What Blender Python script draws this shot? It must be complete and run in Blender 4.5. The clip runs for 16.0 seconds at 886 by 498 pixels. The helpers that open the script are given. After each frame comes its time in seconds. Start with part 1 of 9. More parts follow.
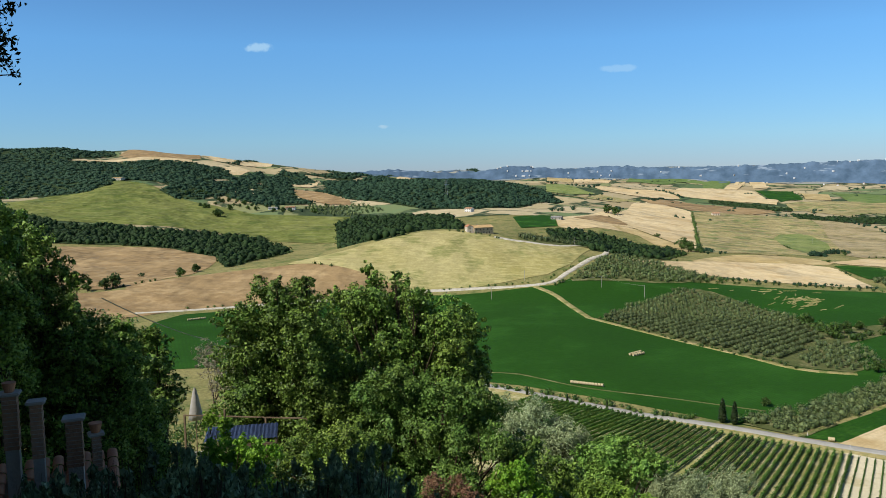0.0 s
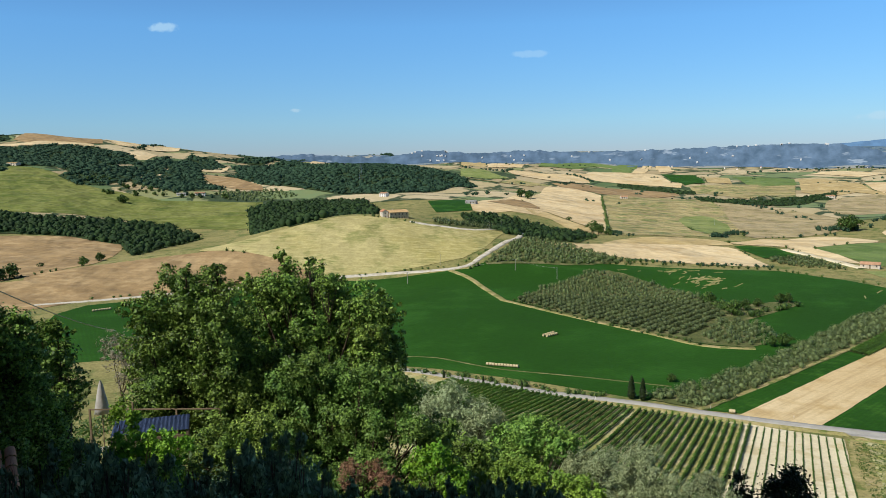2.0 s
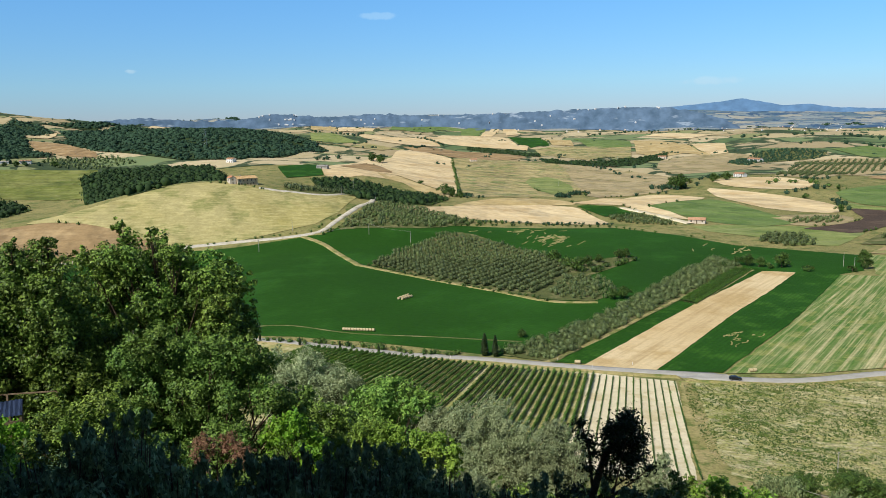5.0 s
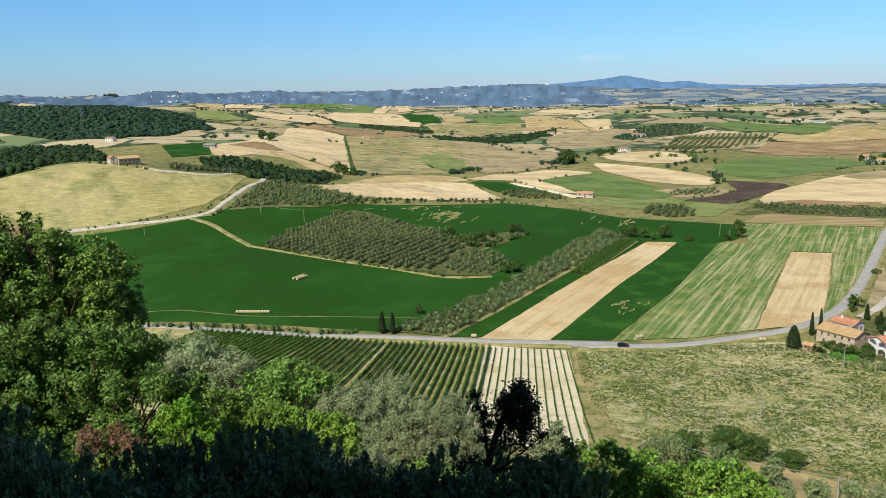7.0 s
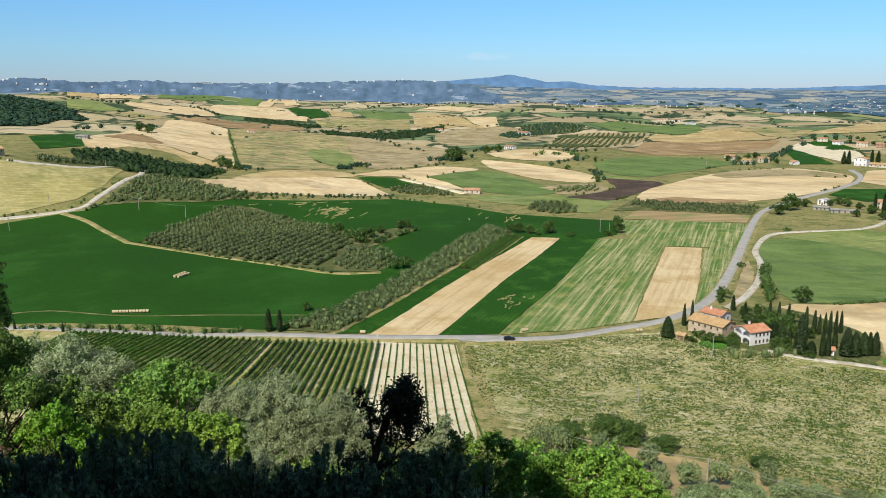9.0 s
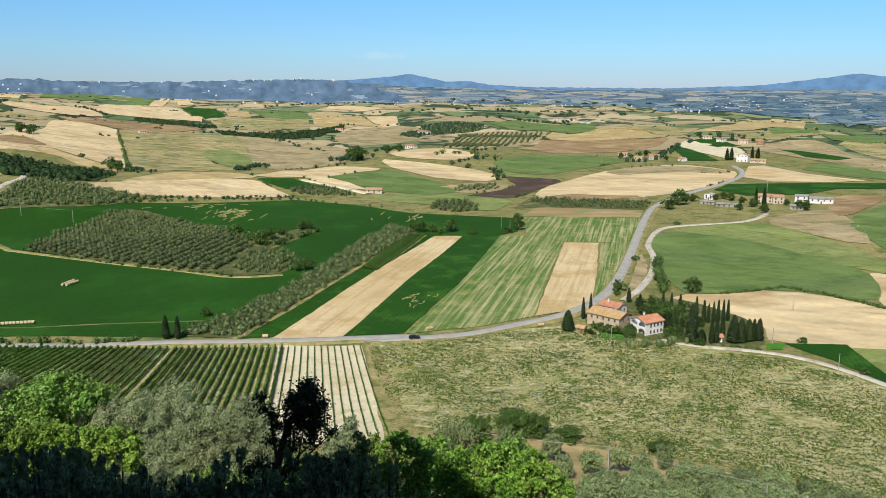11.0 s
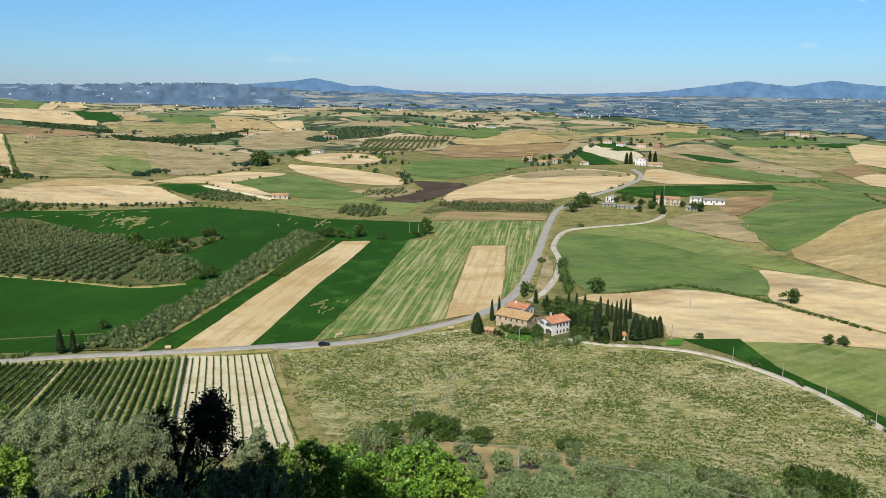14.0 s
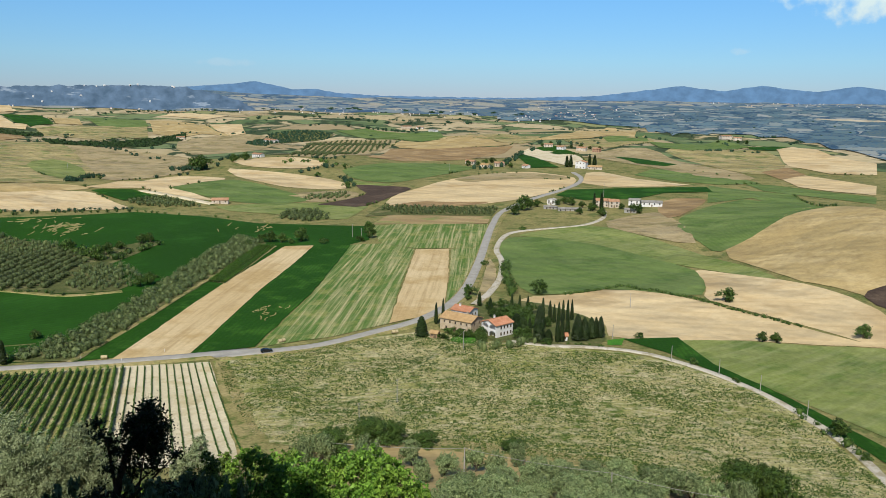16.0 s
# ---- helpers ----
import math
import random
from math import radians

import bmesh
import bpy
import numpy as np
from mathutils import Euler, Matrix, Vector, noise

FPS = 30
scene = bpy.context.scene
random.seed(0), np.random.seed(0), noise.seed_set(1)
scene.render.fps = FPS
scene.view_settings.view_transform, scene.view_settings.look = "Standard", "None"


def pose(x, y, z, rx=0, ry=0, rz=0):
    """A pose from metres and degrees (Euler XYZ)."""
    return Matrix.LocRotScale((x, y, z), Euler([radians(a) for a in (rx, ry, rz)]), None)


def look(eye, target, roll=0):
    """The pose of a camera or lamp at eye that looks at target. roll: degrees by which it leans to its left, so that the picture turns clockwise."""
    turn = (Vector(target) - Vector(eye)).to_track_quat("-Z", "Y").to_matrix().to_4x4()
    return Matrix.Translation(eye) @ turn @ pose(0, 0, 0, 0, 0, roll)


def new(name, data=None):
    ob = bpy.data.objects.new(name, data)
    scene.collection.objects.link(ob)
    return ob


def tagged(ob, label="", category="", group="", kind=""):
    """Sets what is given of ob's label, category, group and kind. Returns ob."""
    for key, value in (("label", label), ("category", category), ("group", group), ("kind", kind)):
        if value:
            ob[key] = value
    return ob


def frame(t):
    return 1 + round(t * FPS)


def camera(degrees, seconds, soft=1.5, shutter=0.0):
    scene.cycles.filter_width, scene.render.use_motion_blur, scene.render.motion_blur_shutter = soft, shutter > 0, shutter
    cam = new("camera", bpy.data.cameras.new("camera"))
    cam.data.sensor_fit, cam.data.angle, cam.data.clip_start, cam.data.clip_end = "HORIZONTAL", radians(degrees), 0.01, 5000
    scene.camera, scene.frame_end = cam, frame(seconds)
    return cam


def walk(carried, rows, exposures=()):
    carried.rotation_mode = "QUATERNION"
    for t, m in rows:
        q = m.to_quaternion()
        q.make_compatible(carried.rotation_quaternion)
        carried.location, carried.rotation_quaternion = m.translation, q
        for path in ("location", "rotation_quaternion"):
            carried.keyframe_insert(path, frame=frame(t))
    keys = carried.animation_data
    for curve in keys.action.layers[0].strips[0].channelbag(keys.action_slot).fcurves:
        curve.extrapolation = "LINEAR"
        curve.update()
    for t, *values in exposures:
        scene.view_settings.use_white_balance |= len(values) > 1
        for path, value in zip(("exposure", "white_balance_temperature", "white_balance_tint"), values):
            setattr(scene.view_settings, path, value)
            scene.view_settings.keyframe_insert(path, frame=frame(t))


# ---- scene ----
# ---- the camera, held in front of the body, and its slow turn to the right ----
cam = camera(58.48, 16.0, soft=0.4)
ROWS = [
    (0.0, -0.000, 0.450, 95.00, 84.729, 1.012, -0.093),
    (0.5, 0.009, 0.450, 95.00, 84.533, 0.934, -1.181),
    (1.0, 0.021, 0.449, 95.00, 84.258, 0.847, -2.805),
    (1.5, 0.035, 0.449, 95.00, 83.941, 0.936, -4.510),
    (2.0, 0.048, 0.447, 95.00, 83.513, 1.067, -6.237),
    (2.5, 0.062, 0.446, 95.00, 83.000, 1.277, -8.085),
    (3.0, 0.074, 0.444, 95.00, 82.464, 1.275, -9.621),
    (3.5, 0.087, 0.441, 95.00, 82.189, 1.171, -11.321),
    (4.0, 0.103, 0.438, 95.00, 81.821, 1.072, -13.327),
    (6.5, 0.169, 0.417, 95.00, 79.094, 1.442, -22.343),
    (7.0, 0.186, 0.410, 95.00, 78.918, 1.272, -24.605),
    (7.5, 0.202, 0.402, 95.00, 78.830, 1.046, -26.930),
    (8.0, 0.216, 0.395, 95.00, 78.809, 0.606, -28.793),
    (8.5, 0.228, 0.388, 95.00, 78.756, 0.181, -30.539),
    (9.0, 0.242, 0.379, 95.00, 78.541, -0.092, -32.533),
    (9.5, 0.256, 0.370, 95.00, 78.407, 0.003, -34.645),
    (10.0, 0.267, 0.363, 95.00, 78.438, 0.046, -36.330),
    (12.5, 0.313, 0.323, 95.00, 78.660, -0.571, -43.939),
    (13.0, 0.318, 0.318, 95.00, 78.736, -0.494, -44.893),
    (13.5, 0.322, 0.314, 95.00, 78.805, -0.441, -45.672),
    (14.0, 0.326, 0.310, 95.00, 78.891, -0.561, -46.284),
    (14.5, 0.331, 0.305, 95.00, 78.963, -0.740, -47.120),
    (15.0, 0.337, 0.299, 95.00, 79.050, -0.831, -48.271),
    (15.5, 0.343, 0.291, 95.00, 79.119, -0.841, -49.499),
    (16.0, 0.347, 0.286, 95.00, 79.196, -0.741, -50.409),
]
walk(cam, [(t, pose(x, y, z, rx, ry, rz)) for t, x, y, z, rx, ry, rz in ROWS],
     exposures=[(0, 0.02), (5, 0.09), (9, 0.11), (12.5, 0.05), (14, -0.01), (16, -0.12)])


# ---- sky, sun and exposure ----
SUN_AZIMUTH, SUN_HEIGHT = -118.0, 47.0  # degrees clockwise from the first line of sight, and above the horizon
scene.view_settings.exposure = 0.0


def sky():
    w = bpy.data.worlds.new("sky")
    scene.world = w
    w.use_nodes = True
    nt = w.node_tree
    bg = nt.nodes["Background"]
    tex = nt.nodes.new("ShaderNodeTexSky")
    tex.sky_type, tex.sun_disc = "NISHITA", False
    tex.sun_elevation, tex.sun_rotation = radians(SUN_HEIGHT), radians(SUN_AZIMUTH)
    tex.altitude, tex.air_density, tex.dust_density, tex.ozone_density = 200, 1.0, 0.0, 3.0
    co = nt.nodes.new("ShaderNodeTexCoord")
    col = tex.outputs[0]

    def cloud(col, azimuth, height, wide, high, grain, amount, seed):
        """One small cloud: broken noise inside an ellipse of the sky."""
        a, e = radians(azimuth), radians(height)
        c = Vector((math.sin(a) * math.cos(e), math.cos(a) * math.cos(e), math.sin(e)))
        right = Vector((math.cos(a), -math.sin(a), 0))
        up = right.cross(c)
        off = nt.nodes.new("ShaderNodeVectorMath")
        off.operation = "SUBTRACT"
        nt.links.new(co.outputs["Generated"], off.inputs[0])
        off.inputs[1].default_value = c
        sq = []
        for axis, size in ((right, wide), (up, high)):
            d = nt.nodes.new("ShaderNodeVectorMath")
            d.operation = "DOT_PRODUCT"
            nt.links.new(off.outputs[0], d.inputs[0])
            d.inputs[1].default_value = axis / radians(size)
            p = nt.nodes.new("ShaderNodeMath")
            p.operation = "POWER"
            nt.links.new(d.outputs["Value"], p.inputs[0])
            p.inputs[1].default_value = 2
            sq.append(p)
        s = nt.nodes.new("ShaderNodeMath")
        s.operation = "ADD"
        nt.links.new(sq[0].outputs[0], s.inputs[0])
        nt.links.new(sq[1].outputs[0], s.inputs[1])
        n = nt.nodes.new("ShaderNodeTexNoise")
        n.noise_dimensions = "4D"
        n.inputs["W"].default_value = seed
        n.inputs["Scale"].default_value, n.inputs["Detail"].default_value = grain, 6
        nt.links.new(co.outputs["Generated"], n.inputs["Vector"])
        f = nt.nodes.new("ShaderNodeMath")
        f.operation = "MULTIPLY_ADD"
        nt.links.new(s.outputs[0], f.inputs[0])
        f.inputs[1].default_value = -0.42
        nt.links.new(n.outputs["Fac"], f.inputs[2])
        r = nt.nodes.new("ShaderNodeMapRange")
        r.interpolation_type = "SMOOTHSTEP"
        for k, v in zip(("From Min", "From Max", "To Min", "To Max"), (0.22, 0.5, 0, amount)):
            r.inputs[k].default_value = v
        nt.links.new(f.outputs[0], r.inputs["Value"])
        mix = nt.nodes.new("ShaderNodeMix")
        mix.data_type = "RGBA"
        nt.links.new(r.outputs[0], mix.inputs["Factor"])
        nt.links.new(col, mix.inputs["A"])
        mix.inputs["B"].default_value = (14.0, 10.5, 7.8, 1)
        return mix.outputs["Result"]

    for spec in CLOUDS:
        col = cloud(col, *spec)
    tint = nt.nodes.new("ShaderNodeMix")
    tint.data_type, tint.blend_type = "RGBA", "MULTIPLY"
    tint.inputs["Factor"].default_value = 1.0
    nt.links.new(col, tint.inputs["A"])
    up = nt.nodes.new("ShaderNodeSeparateXYZ")
    nt.links.new(co.outputs["Generated"], up.inputs[0])
    ramp = nt.nodes.new("ShaderNodeValToRGB")
    ramp.color_ramp.elements.new(0.5)
    ramp.color_ramp.elements.new(0.7)
    for e, (at, c) in zip(ramp.color_ramp.elements, ((0.0, (0.48, 0.64, 1.06, 1)), (0.045, (0.56, 0.85, 1.20, 1)), (0.16, (0.64, 1.10, 1.48, 1)), (0.5, (0.58, 0.66, 0.74, 1)))):
        e.position, e.color = at, c
    nt.links.new(up.outputs["Z"], ramp.inputs[0])
    nt.links.new(ramp.outputs[0], tint.inputs["B"])
    nt.links.new(tint.outputs["Result"], bg.inputs["Color"])
    bg.inputs["Strength"].default_value = 0.09


# azimuth, height, half width, half height, grain, strength, seed
CLOUDS = [(78.4, 6.9, 6.6, 2.5, 40, 1.0, 1), (70.5, 3.3, 1.0, 0.35, 90, 0.25, 2), (-12.6, 9.0, 1.4, 0.45, 80, 0.3, 3),
          (12.5, 7.2, 1.6, 0.35, 60, 0.16, 4), (35.5, 2.2, 3.0, 0.4, 40, 0.2, 5), (-4.0, 3.6, 0.6, 0.2, 80, 0.3, 6)]
sky()
sun = new("sun", bpy.data.lights.new("sun", "SUN"))
sun.data.energy, sun.data.angle, sun.data.color = 5.1, radians(0.53), (1.0, 0.96, 0.90)
_a, _e = radians(SUN_AZIMUTH), radians(SUN_HEIGHT)
sun.matrix_world = look((200 * math.sin(_a) * math.cos(_e), 200 * math.cos(_a) * math.cos(_e), 200 * math.sin(_e)), (0, 0, 0))


# ---- materials ----
def tone(hexa, k=1.0):
    """Linear colour from a hex swatch."""
    v = [int(hexa[i:i + 2], 16) / 255 for i in (0, 2, 4)]
    return tuple(k * (c / 12.92 if c < 0.04045 else ((c + 0.055) / 1.055) ** 2.4) for c in v) + (1.0,)


class Mat:
    """A node material under construction; every surface gets its grain from here."""

    def __init__(self, name, rough=0.9, spec=0.2):
        self.m = bpy.data.materials.new(name)
        self.m.use_nodes = True
        self.nt = self.m.node_tree
        self.bsdf = self.nt.nodes["Principled BSDF"]
        self.bsdf.inputs["Roughness"].default_value = rough
        self.bsdf.inputs["Specular IOR Level"].default_value = spec
        self.co = self.nt.nodes.new("ShaderNodeTexCoord").outputs["Object"]

    def link(self, a, b):
        self.nt.links.new(a, b)

    def mapped(self, scale=(1, 1, 1), turn=0.0):
        n = self.nt.nodes.new("ShaderNodeMapping")
        n.vector_type = "TEXTURE"
        n.inputs["Rotation"].default_value = (0, 0, radians(turn))
        n.inputs["Scale"].default_value = scale
        self.link(self.co, n.inputs["Vector"])
        return n.outputs[0]

    def noise(self, size, detail=3, rough=0.55, vector=None, lo=0.35, hi=0.65):
        n = self.nt.nodes.new("ShaderNodeTexNoise")
        n.inputs["Scale"].default_value = 1 / size
        n.inputs["Detail"].default_value, n.inputs["Roughness"].default_value = detail, rough
        self.link(vector or self.co, n.inputs["Vector"])
        return self.span(n.outputs["Fac"], lo, hi)

    def span(self, value, lo, hi, a=0.0, b=1.0):
        r = self.nt.nodes.new("ShaderNodeMapRange")
        for k, v in zip(("From Min", "From Max", "To Min", "To Max"), (lo, hi, a, b)):
            r.inputs[k].default_value = v
        self.link(value, r.inputs["Value"])
        return r.outputs[0]

    def mix(self, fac, a, b, blend="MIX"):
        n = self.nt.nodes.new("ShaderNodeMix")
        n.data_type, n.blend_type = "RGBA", blend
        for key, v in (("Factor", fac), ("A", a), ("B", b)):
            if isinstance(v, bpy.types.NodeSocket):
                self.link(v, n.inputs[key])
            else:
                n.inputs[key].default_value = v
        return n.outputs["Result"]

    def times(self, a, b):
        n = self.nt.nodes.new("ShaderNodeMath")
        n.operation = "MULTIPLY"
        for i, v in enumerate((a, b)):
            if isinstance(v, bpy.types.NodeSocket):
                self.link(v, n.inputs[i])
            else:
                n.inputs[i].default_value = v
        return n.outputs[0]

    def waves(self, turn, spacing, wobble=1.5, lo=0.35, hi=0.65):
        n = self.nt.nodes.new("ShaderNodeTexWave")
        n.wave_type, n.bands_direction = "BANDS", "X"
        n.inputs["Scale"].default_value = math.pi / 10 / spacing
        n.inputs["Distortion"].default_value, n.inputs["Detail"].default_value = wobble, 2
        n.inputs["Detail Scale"].default_value = 0.6
        self.link(self.mapped(turn=turn), n.inputs["Vector"])
        return self.span(n.outputs["Fac"], lo, hi)

    def colour(self, c):
        self.link(c, self.bsdf.inputs["Base Color"])
        return self

    def bump(self, height, strength=0.4, distance=0.2):
        n = self.nt.nodes.new("ShaderNodeBump")
        n.inputs["Strength"].default_value, n.inputs["Distance"].default_value = strength, distance
        self.link(height, n.inputs["Height"])
        self.link(n.outputs[0], self.bsdf.inputs["Normal"])
        return self


def land(name, a, b, c=None, big=70, small=2.5, patch=None, rows=None, k=1.0, relief=0.5, contrast=0.35, streak=None, roll=0.0):
    """Open ground: two tones drifting over `big` metres, grain of `small` metres, a third tone in blotches of `patch` metres,
    and drill or mowing rows (angle, spacing, tone, strength)."""
    m = Mat(name, 0.95, 0.1)
    col = m.mix(m.noise(big, 4), tone(a, k), tone(b, k))
    if c:
        col = m.mix(m.noise(patch or big / 4, 4, 0.65, lo=0.5, hi=0.62), col, tone(c, k))
    if streak:
        turn, across, along, hexa, amount = streak
        v = m.mapped((across, along, 1), turn)
        col = m.mix(m.times(m.noise(1, 4, 0.6, v, 0.45, 0.7), amount), col, tone(hexa, k))
    if rows:
        turn, spacing, hexa, amount = rows
        col = m.mix(m.times(m.waves(turn, spacing), amount), col, tone(hexa, k))
    grain = m.noise(small, 5, 0.7, lo=0.25, hi=0.75)
    shade = m.span(grain, 0, 1, 1 - 1.4 * contrast, 1 + 1.4 * contrast)
    comb = m.nt.nodes.new("ShaderNodeVectorMath")
    comb.operation = "SCALE"
    m.link(col, comb.inputs[0])
    m.link(shade, comb.inputs["Scale"])
    m.colour(comb.outputs[0])
    m.bump(grain, relief, 0.25)
    if roll:  # swells and gullies too small for the ground's own shape
        n = m.nt.nodes.new("ShaderNodeBump")
        n.inputs["Strength"].default_value, n.inputs["Distance"].default_value = 1.0, roll
        m.link(m.noise(55, 3, 0.5, lo=0.2, hi=0.8), n.inputs["Height"])
        fine = [l.from_node for l in m.nt.links if l.to_socket == m.bsdf.inputs["Normal"]][0]
        m.link(n.outputs[0], fine.inputs["Normal"])
    return m.m


K = 0.8
LAND = dict(
    grass=land("rough_grass", "858250", "9c935e", "6a7440", 60, 1.6, 14, k=K),
    crop=land("green_crop", "254c0e", "2a5612", "315e1a", 120, 3.0, 60, k=K, contrast=0.14, rows=(20, 2.2, "244716", 0.3)),
    crop_b=land("green_crop_darker", "244c0f", "2a5514", "3e6a20", 60, 2.0, 20, k=K, contrast=0.16, rows=(-54, 2.0, "224415", 0.3)),
    wheat=land("ripe_wheat", "d8bf8e", "e4cea0", "cbb07c", 90, 1.5, 35, k=K, contrast=0.10, streak=(-54, 1.8, 50, "a98d5c", 0.5)),
    wheat_far=land("ripe_wheat_smooth", "dcc494", "e6d2a6", "d0b686", 140, 3, 70, k=K, contrast=0.08, streak=(30, 5, 120, "bb9d6b", 0.4), roll=9),
    gold=land("golden_barley", "a1985b", "b5aa74", "8d8d54", 70, 2.0, 30, k=K, contrast=0.14, streak=(62, 4, 46, "d6c98d", 0.55), roll=7),
    brown=land("dry_brown_stubble", "a88f66", "99805a", "b79d72", 90, 2.0, 30, k=K, contrast=0.12, streak=(80, 5, 80, "8e7450", 0.4), roll=12),
    tan=land("golden_stubble", "c4ae7a", "b6a06c", "d0ba86", 90, 2.0, 30, k=K, contrast=0.10, streak=(80, 5, 80, "98825a", 0.4), roll=9),
    meadow=land("dry_meadow", "6c7638", "7e8344", "5c6a30", 130, 3.0, 50, k=K, contrast=0.14, streak=(70, 12, 90, "a9a56c", 0.4), roll=12),
    scrub=land("scrubby_pasture", "9a8f5e", "b3a472", "74804a", 70, 3.0, 26, k=K, contrast=0.25, streak=(60, 6, 60, "c9b98c", 0.4), roll=14),
    pale=land("pale_green_grass", "7f8c4c", "8d9658", "6c8040", 60, 2.0, 22, k=K, contrast=0.16, streak=(78, 3, 50, "a9ad78", 0.4), roll=8),
    sage=land("grey_green_crop", "667e42", "768a4e", "5b753a", 70, 2.5, 30, k=K, contrast=0.12, rows=(60, 3.0, "83905a", 0.25), roll=8),
    hay=land("mown_hay_field", "4f7430", "62803c", "848e4c", 40, 1.5, 12, k=K, contrast=0.2, rows=(-54, 3.1, "c2b985", 0.1), streak=(-54, 1.5, 70, "cabf8e", 0.95)),
    drygrass=land("dry_grass_slope", "a3936a", "b5a47c", "8b8258", 80, 2.0, 24, k=K, contrast=0.18, streak=(50, 6, 40, "cbbb92", 0.4), roll=10),
    plough=land("ploughed_soil", "4e4238", "5c4e42", "6c5c4c", 60, 2.0, 20, k=K, contrast=0.2),
    bare=land("bare_pale_soil", "dfd3b0", "e8dcba", "d2c39a", 40, 1.2, 12, k=K, contrast=0.12),
    stripes=land("tilled_strips", "c0aa7a", "b09a6c", "8d9a58", 40, 1.5, 30, k=K, contrast=0.12, rows=(47.5, 7, "8f7a58", 0.6)),
    rough=land("abandoned_field", "9a9c56", "c0b780", "667a32", 60, 0.9, 6, k=K, contrast=0.5, relief=0.9, streak=(40, 2.0, 5, "dbcfaa", 0.8)),
    track=land("white_gravel", "cdc5b0", "d8d0bd", "b3aa8e", 12, 0.6, 5, k=K, contrast=0.12),
    verge=land("dry_verge", "b3a472", "968f58", "727c42", 14, 0.8, 4, k=K, contrast=0.3),
    vines=land("vineyard_soil", "9a9c5c", "aaa468", "c4ba8c", 40, 1.0, 9, k=K, contrast=0.25),
    grove=land("grove_grass", "656b40", "565f34", "848056", 40, 1.2, 10, k=K, contrast=0.3),
    wood=land("wood_floor", "39492a", "43532f", "2f3f22", 40, 2.0, 10, k=K, contrast=0.3),
    lawn=land("mown_lawn", "4f8a2e", "5c9636", "477f2a", 12, 0.5, 4, k=K, contrast=0.15),
)


def patchwork(name, cell, tones, k=1.0, hedge="4d5a3a", haze=None):
    """Far farmland: irregular plots, each with its own crop, parted by hedges."""
    m = Mat(name, 0.95, 0.05)
    warp = m.nt.nodes.new("ShaderNodeTexNoise")
    warp.inputs["Scale"].default_value = 1 / (cell * 1.3)
    m.link(m.co, warp.inputs["Vector"])
    add = m.nt.nodes.new("ShaderNodeVectorMath")
    add.operation = "MULTIPLY_ADD"
    m.link(warp.outputs["Color"], add.inputs[0])
    add.inputs[1].default_value = (cell * 0.8,) * 3
    m.link(m.co, add.inputs[2])
    flat = m.nt.nodes.new("ShaderNodeVectorMath")
    flat.operation = "MULTIPLY"
    flat.inputs[1].default_value = (1, 1, 0)
    m.link(add.outputs[0], flat.inputs[0])
    cells = []
    for feature in ("F1", "DISTANCE_TO_EDGE"):
        v = m.nt.nodes.new("ShaderNodeTexVoronoi")
        v.feature = feature
        v.inputs["Scale"].default_value = 1 / cell
        m.link(flat.outputs[0], v.inputs["Vector"])
        cells.append(v)
    sep = m.nt.nodes.new("ShaderNodeSeparateColor")
    m.link(cells[0].outputs["Color"], sep.inputs[0])
    ramp = m.nt.nodes.new("ShaderNodeValToRGB")
    ramp.color_ramp.interpolation = "CONSTANT"
    while len(ramp.color_ramp.elements) < len(tones):
        ramp.color_ramp.elements.new(0.5)
    for i, (e, t) in enumerate(zip(ramp.color_ramp.elements, tones)):
        e.position, e.color = i / len(tones), tone(t, k)
    m.link(sep.outputs[0], ramp.inputs[0])
    col = m.mix(m.times(m.noise(cell / 8, 4), 0.35), ramp.outputs[0], tone("8d8a55", k))
    wood = m.noise(cell * 1.1, 5, 0.6, lo=0.56, hi=0.6)
    col = m.mix(wood, col, m.mix(m.noise(9, 4), tone(hedge, k * 0.8), tone(hedge, k * 1.2)))
    edge = m.times(m.span(cells[1].outputs["Distance"], 0.035, 0.05, 1, 0), m.noise(cell / 5, 3, lo=0.42, hi=0.5))
    col = m.mix(edge, col, tone(hedge, k))
    m.colour(col)
    return m.m


# crop tones greyed a little: haze of the distance painted in
FAR_FIELDS = patchwork("hazed_far_farmland", 130, ("c6b48c", "788c62", "d2c09a", "b5a27e", "5b7650", "cbb994", "93986a", "b9a986"), K, hedge="46553c")


def plain(name, colours, rough=0.8, grain=0.3, size=0.4, spec=0.3, metal=0.0, relief=0.25, varied=0.0):
    """Masonry, tile, bark, paint and the like: a tone with stains and grain, varied from object to object."""
    m = Mat(name, rough, spec)
    a = tone(colours[0], K)
    b = tone(colours[-1], K)
    col = m.mix(m.noise(size * 6, 4), a, b)
    g = m.noise(size, 5, 0.7, lo=0.25, hi=0.75)
    s = m.nt.nodes.new("ShaderNodeVectorMath")
    s.operation = "SCALE"
    m.link(col, s.inputs[0])
    m.link(m.span(g, 0, 1, 1 - grain, 1 + grain), s.inputs["Scale"])
    col = s.outputs[0]
    if varied:
        info = m.nt.nodes.new("ShaderNodeObjectInfo")
        hsv = m.nt.nodes.new("ShaderNodeHueSaturation")
        m.link(m.span(info.outputs["Random"], 0, 1, 1 - varied, 1 + varied), hsv.inputs["Value"])
        m.link(col, hsv.inputs["Color"])
        col = hsv.outputs[0]
    m.bsdf.inputs["Metallic"].default_value = metal
    m.colour(col).bump(g, relief, size * 0.3)
    return m.m


